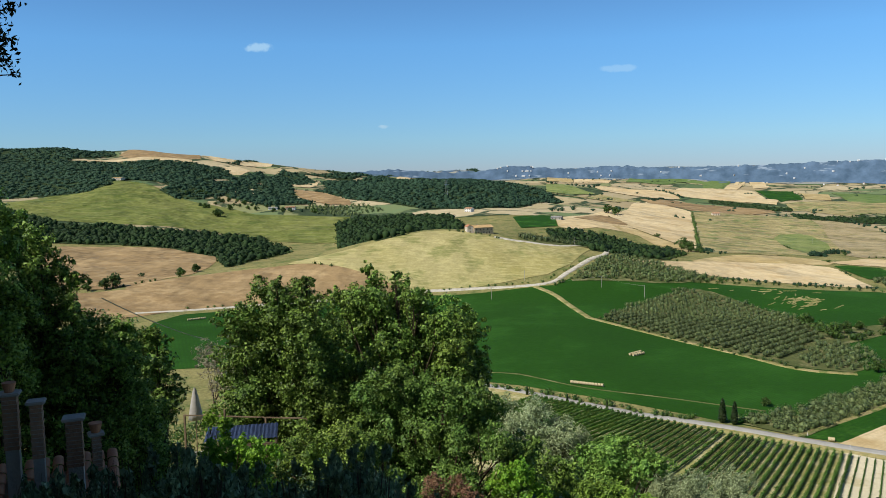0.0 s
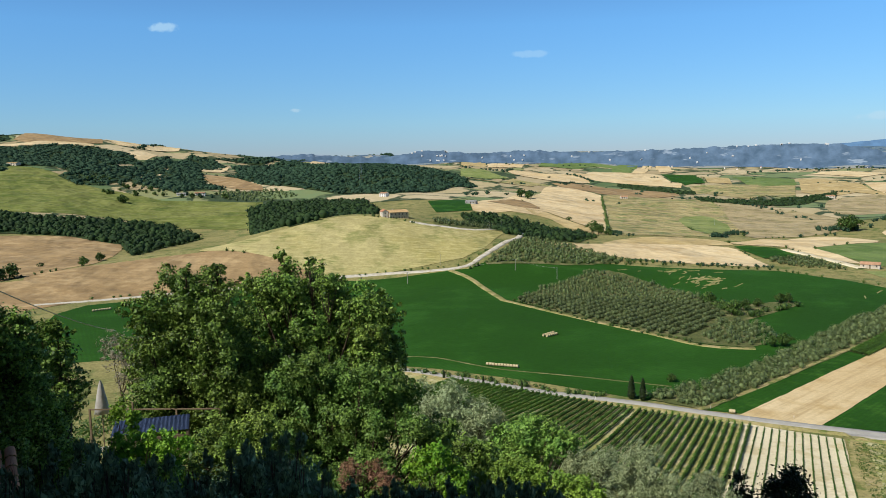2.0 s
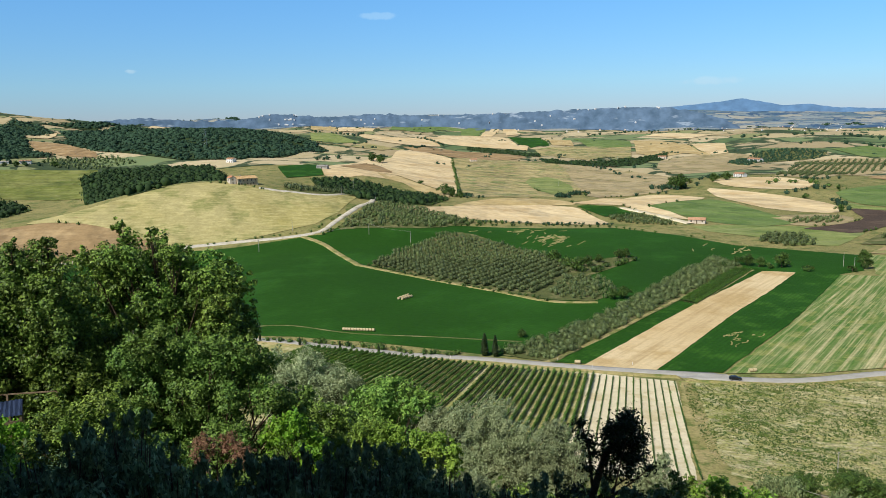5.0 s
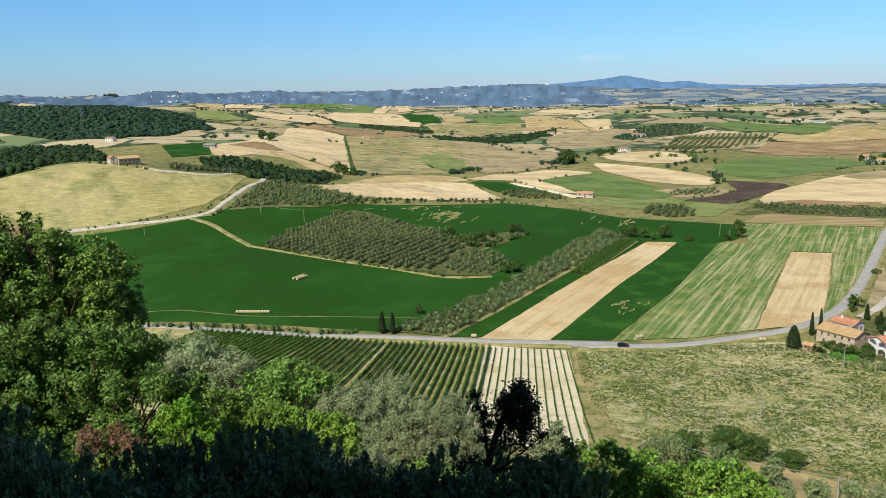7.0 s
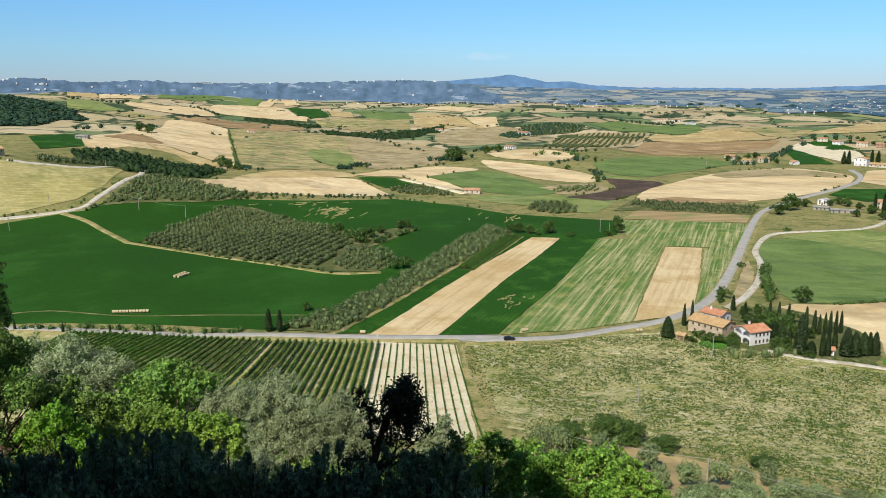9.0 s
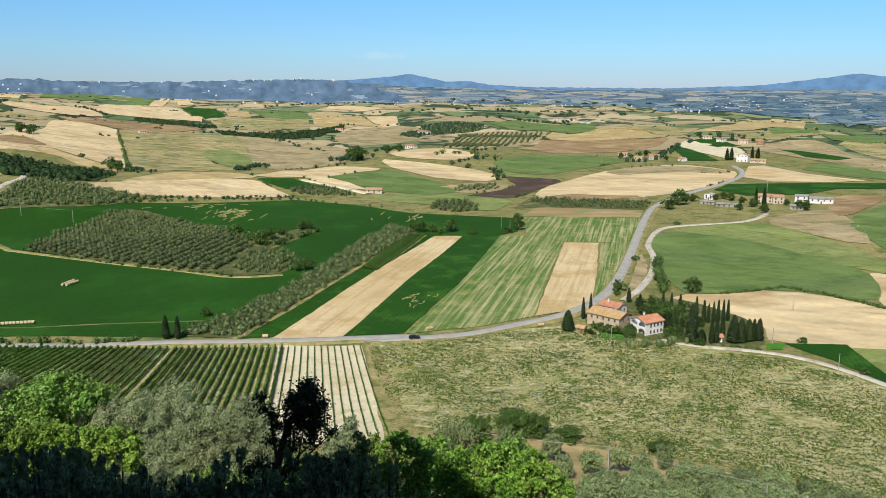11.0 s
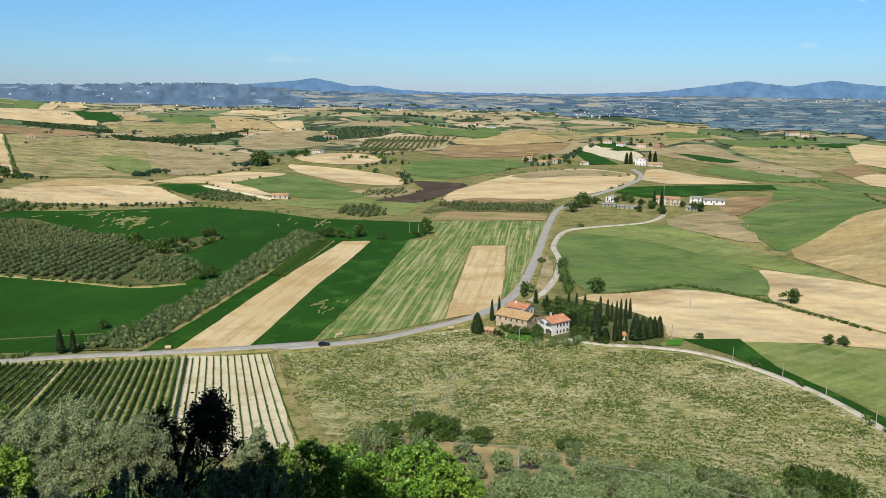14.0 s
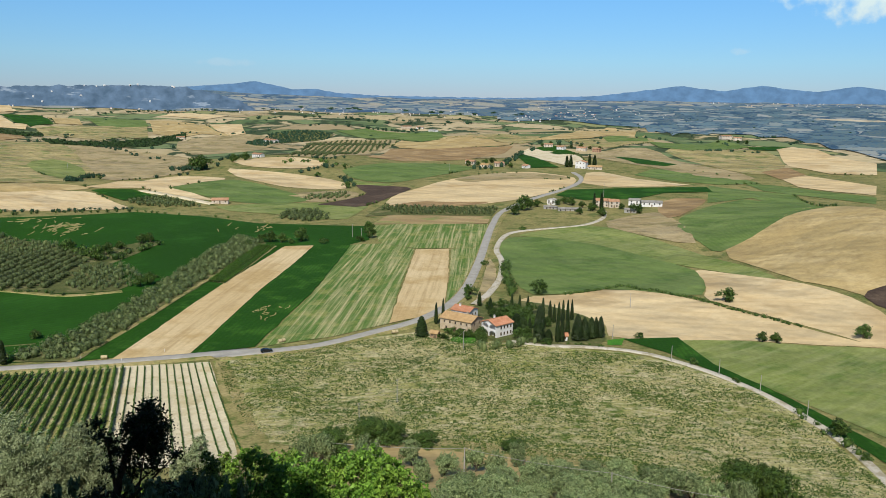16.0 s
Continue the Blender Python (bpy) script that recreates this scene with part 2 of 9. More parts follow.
def foliage(name, dark, light, through_it=0.35, rough=0.55, varied=0.25, k=1.0):
    """Leaves: each leaf or tuft differs a little, and light comes through them."""
    m = Mat(name, rough, 0.25)
    geo = m.nt.nodes.new("ShaderNodeNewGeometry")
    info = m.nt.nodes.new("ShaderNodeObjectInfo")
    col = m.mix(geo.outputs["Random Per Island"], tone(dark, k), tone(light, k))
    hsv = m.nt.nodes.new("ShaderNodeHueSaturation")
    m.link(m.span(info.outputs["Random"], 0, 1, 1 - varied, 1 + varied), hsv.inputs["Value"])
    m.link(m.span(m.noise(2.5, 2), 0, 1, 0.485, 0.51), hsv.inputs["Hue"])
    m.link(col, hsv.inputs["Color"])
    m.colour(hsv.outputs[0])
    if through_it:
        tr = m.nt.nodes.new("ShaderNodeBsdfTranslucent")
        m.link(hsv.outputs[0], tr.inputs["Color"])
        mx = m.nt.nodes.new("ShaderNodeMixShader")
        mx.inputs[0].default_value = through_it
        m.link(m.bsdf.outputs[0], mx.inputs[1])
        m.link(tr.outputs[0], mx.inputs[2])
        m.link(mx.outputs[0], m.nt.nodes["Material Output"].inputs["Surface"])
    return m.m


LEAF = dict(
    broad=foliage("broad_leaves", "2e4613", "8cac48", 0.1),
    broad_light=foliage("light_broad_leaves", "3c5c20", "80a248", 0.15),
    walnut=foliage("walnut_leaves", "3e6a1c", "98c44e", 0.28),
    vivid=foliage("vivid_green_leaves", "4c7c1e", "8ab63a", 0.3),
    yellow=foliage("yellow_green_leaves", "4e6c22", "86a442", 0.2),
    olive=foliage("olive_leaves", "626f48", "a9b586", 0.2),
    olive_green=foliage("green_olive_leaves", "54683c", "98a872", 0.18),
    olive_far=foliage("olive_crowns", "455330", "6a7846", 0.12),
    dark=foliage("dark_evergreen_leaves", "141e0d", "2a3a17", 0.1),
    shrub=foliage("grey_green_shrub_leaves", "3a5436", "809c72", 0.15),
    cypress=foliage("cypress_sprays", "18260f", "33451c", 0.1),
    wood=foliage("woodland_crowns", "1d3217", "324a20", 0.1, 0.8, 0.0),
    # woodland leaf shifted towards blue, distance haze painted into the colour
    wood_far=foliage("hazed_far_crowns", "233c28", "38533a", 0.1, 0.8, 0.0),
    hedge=foliage("hedge_leaves", "2a4019", "56702e", 0.15),
    vine=foliage("vine_leaves", "2b4a17", "587c2c", 0.2),
    weed=foliage("weed_leaves", "31501c", "5e772e", 0.2),
    straw=foliage("straw_blades", "b0a474", "d2c79c", 0.2),
    dry=foliage("dry_russet_twigs", "7c5c42", "ae8a66", 0.2),
    olive_thin=foliage("grey_brown_twigs", "6a6450", "98917a", 0.2),
)
BARK = plain("bark", ("6a5a48", "4d4034"), 0.9, 0.4, 0.12, 0.1, relief=0.8)
ASPHALT = plain("asphalt", ("b9b5a9", "aaa69a"), 0.85, 0.12, 0.8, 0.2)
STONE = plain("field_stone_wall", ("d8c6a8", "c0ab8a"), 0.9, 0.3, 0.35, 0.2, relief=0.7)
WHITE = plain("white_render", ("fbf8f2", "f0ece2"), 0.85, 0.06, 0.5, 0.2)
CREAM = plain("cream_render", ("e8dcc8", "dccab0"), 0.85, 0.1, 0.5, 0.2, varied=0.12)
BRICK = plain("weathered_brick", ("c09c80", "a8846a"), 0.9, 0.25, 0.12, 0.2, relief=0.6)
TILE = plain("terracotta_tiles", ("d49a78", "c08460"), 0.85, 0.2, 0.3, 0.2, varied=0.15)
TILE_OLD = plain("weathered_roof_tiles", ("c9a878", "b39468"), 0.85, 0.2, 0.3, 0.2, varied=0.1)
TILE_FAR = plain("pale_roof_tiles", ("c39a78", "ad8464"), 0.85, 0.2, 0.5, 0.2, varied=0.15)
SHEET = plain("grey_roof_sheet", ("b0aca2", "9a968e"), 0.9, 0.15, 0.6, 0.15)
GLASS = plain("window_glass", ("2a3036", "1c2126"), 0.12, 0.05, 1.0, 0.6)
WOODEN = plain("weathered_wood", ("8d7a62", "75644f"), 0.85, 0.25, 0.2, 0.2)
METAL = plain("galvanised_steel", ("9aa0a3", "868c90"), 0.45, 0.1, 0.3, 0.5, 0.6)
CONCRETE = plain("concrete", ("b9b5aa", "a8a498"), 0.9, 0.12, 0.4, 0.2)
STRAW = plain("straw", ("d2c197", "bfae84"), 0.95, 0.3, 0.15, 0.1, relief=0.9)


# ---- the lie of the land: one column of (distance, height) every ten degrees ----
COLUMNS = {}


def column(azimuth, *knots):
    steep = ((0, 93.4), (2.4, 93.1), (4, 91), (9, 84), (30, 72), (60, 55), (120, 28), (180, 8), (230, 2), (285, 0.3))
    gardens = ((0, 93.4), (2.4, 93.1), (4, 91), (9, 88.6), (18, 86.4), (30, 83), (45, 79), (60, 76), (75, 68), (120, 36), (180, 10), (230, 2), (285, 0.3))
    terraces = ((0, 93.4), (2.4, 93.1), (4, 91), (9, 87.6), (18, 84.6), (30, 79), (45, 71.5), (60, 64), (85, 51), (120, 31), (180, 8), (230, 2), (285, 0.3))
    shoulder = ((0, 93.4), (2.4, 93.1), (4, 91), (9, 86), (18, 81.5), (30, 75.5), (45, 67), (60, 59.5), (85, 46.5), (120, 29.5), (180, 8), (230, 2), (285, 0.3))
    near = gardens if azimuth <= -10 else terraces if azimuth <= 30 else shoulder if azimuth <= 40 else steep
    r, z = zip(*(near + knots + ((4900, knots[-1][1] + 6),)))
    COLUMNS[azimuth] = (np.array(r, float), np.array(z, float))


column(-40, (600, 3), (760, 8), (900, 4), (1150, 18), (1450, 40), (1800, 70), (2600, 170), (2950, 215), (3600, 150))
column(-30, (600, 1), (720, 5), (820, 3), (1100, 15), (1400, 41), (1750, 67), (2600, 165), (2900, 205), (3600, 140))
column(-20, (600, 0), (720, 10), (800, 4), (1050, 9), (1300, 26), (1750, 88), (2450, 148), (2800, 190), (3600, 120))
column(-10, (600, 1), (740, 22), (880, 5), (1120, 3), (1400, 29), (1500, 39), (2000, 64), (2400, 93), (2800, 130), (3600, 100))
column(0, (620, 0), (755, 44.5), (860, 28), (1000, 30), (1200, 33), (1350, 38), (1900, 80), (2300, 70), (3000, 80), (3700, 112), (4300, 110))
column(10, (560, 2), (640, 11), (760, 25.5), (850, 14), (930, 15), (1030, 24), (1500, 35), (1750, 39), (2200, 57), (3000, 79), (3700, 105), (4300, 115))
column(20, (560, 0), (640, 4), (690, 5), (850, 11.8), (930, 5), (1100, 4), (1500, 16), (1800, 16), (2200, 34), (2800, 51), (3600, 76), (4300, 112))
column(30, (560, 0), (640, 1), (700, 1.5), (850, 7), (950, 0), (1100, 0), (1500, 8), (1700, 7), (2200, 26), (2800, 40), (3600, 74), (4300, 120))
column(40, (560, 0), (660, 0), (800, 0), (950, 6), (1150, 12), (1300, 6), (1600, 11), (1800, 27), (2200, 30), (2800, 42), (3600, 66), (4300, 88))
column(50, (560, 0), (660, 0), (800, 2), (950, 6), (1150, 6.5), (1500, 12), (1700, 13), (2000, 18), (2800, 37), (3600, 60), (4300, 82))
column(60, (420, -1), (560, 0), (660, 2), (820, 4.5), (1000, 7.5), (1300, 13), (1700, 26), (2000, 15), (2800, 36), (3600, 60), (4300, 82))
column(70, (330, -1), (430, 1), (520, 0), (640, 7.3), (800, 3), (1000, 4), (1300, 9), (1800, 20), (2200, 16), (2800, 34), (3600, 58), (4300, 82))
column(80, (330, -1), (420, 5), (500, 16), (630, 22), (800, 7), (1000, 5), (1300, 10), (1800, 22), (2200, 16), (2800, 34), (3600, 58), (4300, 82))
column(90, (330, -1), (420, 6), (500, 18), (630, 24), (800, 7), (1000, 5), (1300, 10), (1800, 20), (2200, 16), (2800, 34), (3600, 58), (4300, 82))


def profile(azimuth, r):
    """Height along one column, a monotone cubic from knot to knot."""
    kr, kz = COLUMNS[azimuth]
    h, d = np.diff(kr), np.diff(kz) / np.diff(kr)
    m = np.zeros(len(kr))
    keep = d[:-1] * d[1:] > 0
    w1, w2 = 2 * h[1:] + h[:-1], h[1:] + 2 * h[:-1]
    m[1:-1][keep] = ((w1 + w2)[keep]) / (w1[keep] / d[:-1][keep] + w2[keep] / d[1:][keep])
    m[0], m[-1] = d[0], d[-1]
    i = np.clip(np.searchsorted(kr, r, side="right") - 1, 0, len(h) - 1)
    s = np.clip((r - kr[i]) / h[i], 0, 1)
    return (kz[i] * (1 + 2 * s) * (1 - s) ** 2 + h[i] * m[i] * s * (1 - s) ** 2
            + kz[i + 1] * s * s * (3 - 2 * s) + h[i] * m[i + 1] * s * s * (s - 1))


def terrain(x, y):
    """Ground height at plan places (numpy arrays)."""
    x, y = np.asarray(x, float), np.asarray(y, float)
    r, a = np.hypot(x, y), np.degrees(np.arctan2(x, y))
    ac = np.clip(a, -39.99, 89.99)
    k = np.floor((ac + 40) / 10)
    s = (ac + 40) / 10 - k
    cols = sorted(COLUMNS)
    table = np.stack([profile(c, r.ravel()) for c in cols])
    pick = lambda o: table[np.clip(k + o, 0, len(cols) - 1).astype(int).ravel(), np.arange(r.size)].reshape(r.shape)
    p0, p1, p2, p3 = pick(-1), pick(0), pick(1), pick(2)
    z = p1 + 0.5 * s * (p2 - p0 + s * (2 * p0 - 5 * p1 + 4 * p2 - p3 + s * (3 * (p1 - p2) + p3 - p0)))
    far = np.clip((r - 850) / 900, 0, 1)
    z = z + far * (5 * np.sin(x / 83 + 1.3 * np.sin(y / 140)) * np.sin(y / 97 + 1.1 * np.sin(x / 171)) + 3 * np.sin(x / 41 + y / 67))
    mid = np.clip((r - 280) / 200, 0, 1)
    z = z + mid * 0.9 * np.sin(x / 47 + 0.5) * np.sin(y / 63)
    # the village hill carries on behind and beside the terrace
    out = np.clip((np.maximum(-a - 55, a - 105)) / 40, 0, 1)
    out = np.where(np.abs(a) > 145, 1.0, out) if np.ndim(a) else out
    hill = 93.4 - 0.00035 * np.clip(r - 30, 0, None) ** 2 * (r < 420) - (r >= 420) * 53
    return z * (1 - out) + out * np.where(r < 4, 93.4, np.maximum(hill, 10))


# ---- one sheet of ground to the horizon, and the fields that lie on it ----
def mesh_object(name, verts, faces, material, parent=None, label="", smooth=False):
    me = bpy.data.meshes.new(name)
    me.from_pydata([tuple(map(float, v)) for v in verts], [], faces)
    me.materials.append(material)
    if smooth:
        me.shade_smooth()
    ob = new(name, me)
    if parent:
        ob.parent = parent
    if label:
        ob["label"] = label
    return ob


def ground_sheet():
    az = np.unique(np.concatenate([np.arange(-50, 100, 0.6), np.arange(100, 310, 6.0)]))
    rings = np.concatenate([[1.5], np.geomspace(3, 180, 50), np.arange(186, 560, 7.0), np.arange(560, 1100, 8.0), np.geomspace(1100, 4890, 90)])
    a, r = np.meshgrid(np.radians(az), rings)
    x, y = r * np.sin(a), r * np.cos(a)
    z = terrain(x, y)
    n, m = len(az), len(rings)
    verts = np.stack([x, y, z], -1).reshape(-1, 3)
    verts = np.vstack([verts, [[0, 0, 93.4]]])
    faces = [(i * n + j, i * n + (j + 1) % n, (i + 1) * n + (j + 1) % n, (i + 1) * n + j) for i in range(m - 1) for j in range(n)]
    faces += [(len(verts) - 1, (j + 1) % n, j) for j in range(n)]
    ob = mesh_object("ground", verts, [f[::-1] for f in faces], LAND["grass"], smooth=True)
    return tagged(ob, "rolling hill country of dry and green grass", "ground", kind="structure")


def rounded(poly, times):
    for _ in range(times):
        out = []
        for (ax, ay), (bx, by) in zip(poly, poly[1:] + poly[:1]):
            out += [(ax * 0.78 + bx * 0.22, ay * 0.78 + by * 0.22), (ax * 0.22 + bx * 0.78, ay * 0.22 + by * 0.78)]
        poly = out
    return poly


def cut(poly, axis, at, keep):
    """The part of a polygon on one side of a line (Sutherland-Hodgman)."""
    out = []
    for p, q in zip(poly, poly[1:] + poly[:1]):
        inp, inq = (p[axis] - at) * keep >= 0, (q[axis] - at) * keep >= 0
        if inp:
            out.append(p)
        if inp != inq:
            s = (at - p[axis]) / (q[axis] - p[axis])
            out.append((p[0] + s * (q[0] - p[0]), p[1] + s * (q[1] - p[1])))
    return out


def drape(poly, step, lift):
    """A polygon of the plan cut into a net of cells and laid on the ground."""
    verts, faces, index = [], [], {}

    def strips(p, axis):
        lo, hi = min(v[axis] for v in p), max(v[axis] for v in p)
        k = math.floor(lo / step)
        while k * step < hi:
            q = cut(cut(p, axis, k * step, 1), axis, (k + 1) * step, -1)
            if len(q) >= 3:
                yield q
            k += 1

    for strip in strips(poly, 0):
        for cell in strips(strip, 1):
            ids = []
            for v in cell:
                key = (round(v[0], 2), round(v[1], 2))
                if key not in index:
                    index[key] = len(verts)
                    verts.append(key)
                if not ids or ids[-1] != index[key]:
                    ids.append(index[key])
            if len(ids) > 1 and ids[0] == ids[-1]:
                ids.pop()
            if len(set(ids)) == len(ids) and len(ids) >= 3:
                area = sum(verts[a][0] * verts[b][1] - verts[b][0] * verts[a][1] for a, b in zip(ids, ids[1:] + ids[:1]))
                if abs(area) > 0.02:
                    faces.append(ids if area > 0 else ids[::-1])
    xy = np.array(verts)
    r = np.hypot(xy[:, 0], xy[:, 1])
    z = terrain(xy[:, 0], xy[:, 1]) + lift + 0.0002 * r + np.clip((r - 1150) / 300, 0, 1) * 0.8
    return np.column_stack([xy, z]), faces


FIELDS = []


def field(name, material, poly, label, layer=0, soft=1, wavy=0.0):
    poly = rounded(list(poly), soft)
    far = sum(math.hypot(*p) for p in poly) / len(poly)
    wavy = wavy or (0.55 if far < 700 else 0.0)
    if wavy:
        fine = []
        for (ax, ay), (bx, by) in zip(poly, poly[1:] + poly[:1]):
            n = max(1, int(math.hypot(bx - ax, by - ay) / 4))
            fine += [(ax + (bx - ax) * i / n, ay + (by - ay) * i / n) for i in range(n)]
        poly = fine
        poly = [(x + wavy * noise.noise((x / 9, y / 9, 1)), y + wavy * noise.noise((x / 9, y / 9, 7))) for x, y in poly]
    verts, faces = drape(poly, 6 if far < 420 else 12 if far < 800 else 24 if far < 1500 else 45, 0.03 + 0.035 * layer + 0.00012 * far * layer)
    ob = mesh_object(name, verts, faces, LAND[material] if isinstance(material, str) else material, smooth=True)
    if 640 < far < 2300:
        FIELDS.append(poly)
    return tagged(ob, label, "field", kind="structure")


def ribbon(name, material, line, width, label, layer=3, category="road", lift=0.0, step=None):
    """A road or path: a band of constant width along a smoothed line, laid on the ground."""
    pts = [Vector((*p, 0)) for p in line]
    ctrl = [2 * pts[0] - pts[1]] + pts + [2 * pts[-1] - pts[-2]]
    path = []
    for p0, p1, p2, p3 in zip(ctrl, ctrl[1:], ctrl[2:], ctrl[3:]):
        n = max(2, int((p2 - p1).length / (step or 7)))
        for i in range(n):
            s = i / n
            path.append(0.5 * (2 * p1 + s * (p2 - p0 + s * (2 * p0 - 5 * p1 + 4 * p2 - p3 + s * (3 * (p1 - p2) + p3 - p0)))))
    path.append(pts[-1])
    verts, faces = [], []
    for i, p in enumerate(path):
        d = (path[min(i + 1, len(path) - 1)] - path[max(i - 1, 0)]).normalized()
        side = Vector((d.y, -d.x, 0))
        for s in (-0.5 - 0.3 / width, -0.5, -0.17, 0.17, 0.5, 0.5 + 0.3 / width):
            q = p + side * width * s
            r = math.hypot(q.x, q.y)
            crown = 0.05 if abs(s) < 0.3 else 0.0
            if abs(s) > 0.5:  # the edge runs down into the ground
                verts.append((q.x, q.y, float(terrain(q.x, q.y)) - 0.05))
                continue
            verts.append((q.x, q.y, float(terrain(q.x, q.y)) + lift + 0.03 + 0.035 * layer + 0.0002 * r + 0.00012 * r * layer + crown + min(max((r - 1150) / 300, 0), 1) * 0.8))
        if i:
            b = 6 * i
            faces += [(b - 6 + k, b + k, b + k + 1, b - 5 + k)[::-1] for k in range(5)]
    ob = mesh_object(name, verts, faces, LAND[material] if isinstance(material, str) else material, smooth=True)
    return tagged(ob, label, category, kind="structure"), path


ground_sheet()


def ring(name, material, r0, r1, label, lift):
    az = np.radians(np.arange(-60, 110, 0.5))
    rr = np.geomspace(r0, r1, 60)
    a, r = np.meshgrid(az, rr)
    x, y = r * np.sin(a), r * np.cos(a)
    z = terrain(x, y) + lift
    n = len(az)
    faces = [(i * n + j, (i + 1) * n + j, (i + 1) * n + j + 1, i * n + j + 1) for i in range(len(rr) - 1) for j in range(n - 1)]
    return tagged(mesh_object(name, np.stack([x, y, z], -1).reshape(-1, 3), faces, material, smooth=True), label, "farmland", kind="structure")


ring("far_fields", FAR_FIELDS, 1180, 2900, "far patchwork of wheat, pasture and hedges", 0.5)


# ---- fields of the valley floor ----
field("crop_field", "crop", [(-195, 525), (-186, 556), (-85, 596), (-14, 627), (79, 621), (87, 618), (103, 635), (143, 620), (207, 628), (330, 593), (354, 540), (365, 479), (415, 417), (377, 375), (354, 371), (228.3, 289.4), (160.2, 250.4), (134.5, 270.3), (105.7, 293.1), (73.2, 322.0), (34.7, 350.2), (18.7, 358.6), (-54.9, 403.4), (-171.6, 388.7)], "broad deep-green crop field on the valley floor", 0, 0)
field("crop_field", "crop_b", [(124.4, 274.9), (225.2, 343.9), (231.1, 333.9), (138.6, 267.6)], "narrow deep-green crop strip", 1, 0)
field("wheat_field", "wheat", [(135.0, 265.6), (232.7, 336.1), (321, 396), (336, 385), (290.8, 350.8), (236.4, 311.3), (170.8, 260.6), (157.9, 251.0)], "pale ripe wheat strip with mown streaks", 2, 0)
field("crop_field", "crop_b", [(160.0, 249.7), (170.9, 258.7), (236.1, 308.6), (292.3, 350.0), (339, 384), (355, 370), (250.8, 289.0), (179.2, 240.2)], "deep-green crop strip between wheat and hay", 2, 0)
field("hay_field", "hay", [(179.3, 239.2), (249.3, 287.2), (355, 370), (374, 358), (373.5, 331.3), (289.4, 266.1), (236.5, 224.1), (208.7, 227.7)], "mown hay field with pale swathes", 2, 0)
field("wheat_field", "wheat", [(236.7, 224.0), (373.1, 329.6), (389, 315), (322.5, 261.5), (275.1, 225.0), (255.7, 220.1)], "short pale wheat strip beside the road", 3, 0)
field("hay_field", "hay", [(275.5, 224.8), (323.1, 261.2), (390, 314), (403, 306), (423, 312), (353.0, 267.3), (302.6, 236.9), (280.8, 226.1)], "green mown strip beside the road", 2, 0)
field("hay_field", "hay", [(419, 414), (452, 400), (483, 353), (419, 311), (401, 307), (375, 332), (375, 364)], "mown hay field in pale lines", 1, 0)
field("tilled_field", "stripes", [(426, 420), (473, 448), (521, 378), (485, 355)], "tilled field in brown and green strips", 2, 0)
field("orchard_ground", "grove", [(451, 454), (504, 488), (563, 401), (519, 376), (476, 439)], "grassy ground under a young olive grove", 3, 0)
field("orchard_ground", "vines", [(230.3, 347.2), (311, 411), (318, 400), (233.4, 335.6)], "small vineyard plot by the wheat", 2, 0)
field("grove_ground", "grove", [(98, 508), (149, 567), (192, 607), (208, 583), (227, 505), (234, 468), (266, 476), (279, 466), (236.4, 435.9), (217.3, 423.8), (204.3, 385.4), (195.4, 359.6), (169.5, 373.1), (149.3, 410.1), (125.5, 453.0), (111.3, 481.9)], "dry grass under the olive grove", 2, 1, 1.5)
field("grove_ground", "grove", [(110.5, 290.1), (151.1, 303.3), (191.0, 332.5), (276.8, 403.2), (321, 433), (320, 412), (256.5, 365.0), (189.9, 317.1), (126.3, 273.7)], "dry grass under the olive belt", 3, 0, 1.0)
field("vineyard_ground", "vines", [(-41.6, 387.9), (19.5, 345.0), (42.8, 327.0), (73.7, 301.5), (102.7, 282.1), (133.2, 257.7), (109.8, 213.3), (87.7, 188.5), (70.2, 202.0), (39.0, 225.3), (13.1, 243.1), (-17.6, 265.9)], "grassed soil between the vine rows", 1, 0)
field("young_vineyard_ground", "bare", [(132.8, 257.8), (157.7, 237.4), (145.9, 216.2), (113.4, 160.7), (105.4, 148.3), (84.0, 181.6), (102.4, 206.0)], "bare pale soil of a young vineyard", 2, 0, 0.6)
field("abandoned_field", "rough", [(158.7, 237.2), (183.1, 228.4), (214.0, 217.5), (240.6, 204.6), (247.0, 174.8), (258.4, 150.6), (269.1, 132.0), (269.9, 109.7), (259.1, 77.6), (240.2, 55.0), (210.8, 31.6), (173.0, 11.1), (148.9, 20.9), (167.2, 52.9), (167.4, 73.1), (152.7, 103.7), (138.9, 139.2), (125.2, 152.6), (122.0, 165.0), (141.0, 204.7)], "rough overgrown field of tufted weeds and dry grass", 1, 0)
field("olive_ground", "tan", [(126, 151), (138, 139), (152, 106), (166, 75), (168, 55), (160, 32), (140, 40), (118, 60), (108, 85), (104, 110), (112, 140)], "pale dry soil under the olives at the slope's foot", 4, 1, 0.4)
field("field_margin", "verge", [(158.7, 237.2), (162.8, 232.6), (144.5, 200.5), (123.8, 162.5), (122.0, 148.8), (110.8, 154.7), (116.0, 165.2), (134.6, 196.1)], "reddish dry margin beside the young vines", 2, 1, 1.5)
field("lawn", "lawn", [(234.0, 189.3), (244.1, 192.8), (247.6, 185.1), (238.2, 179.0)], "green garden lawn", 3, 1)
field("bare_bank", "drygrass", [(386, 281), (366, 261), (339, 242), (307, 223), (286, 213), (287, 217), (319, 237), (354, 260)], "bare reddish bank between road and track", 3, 1)
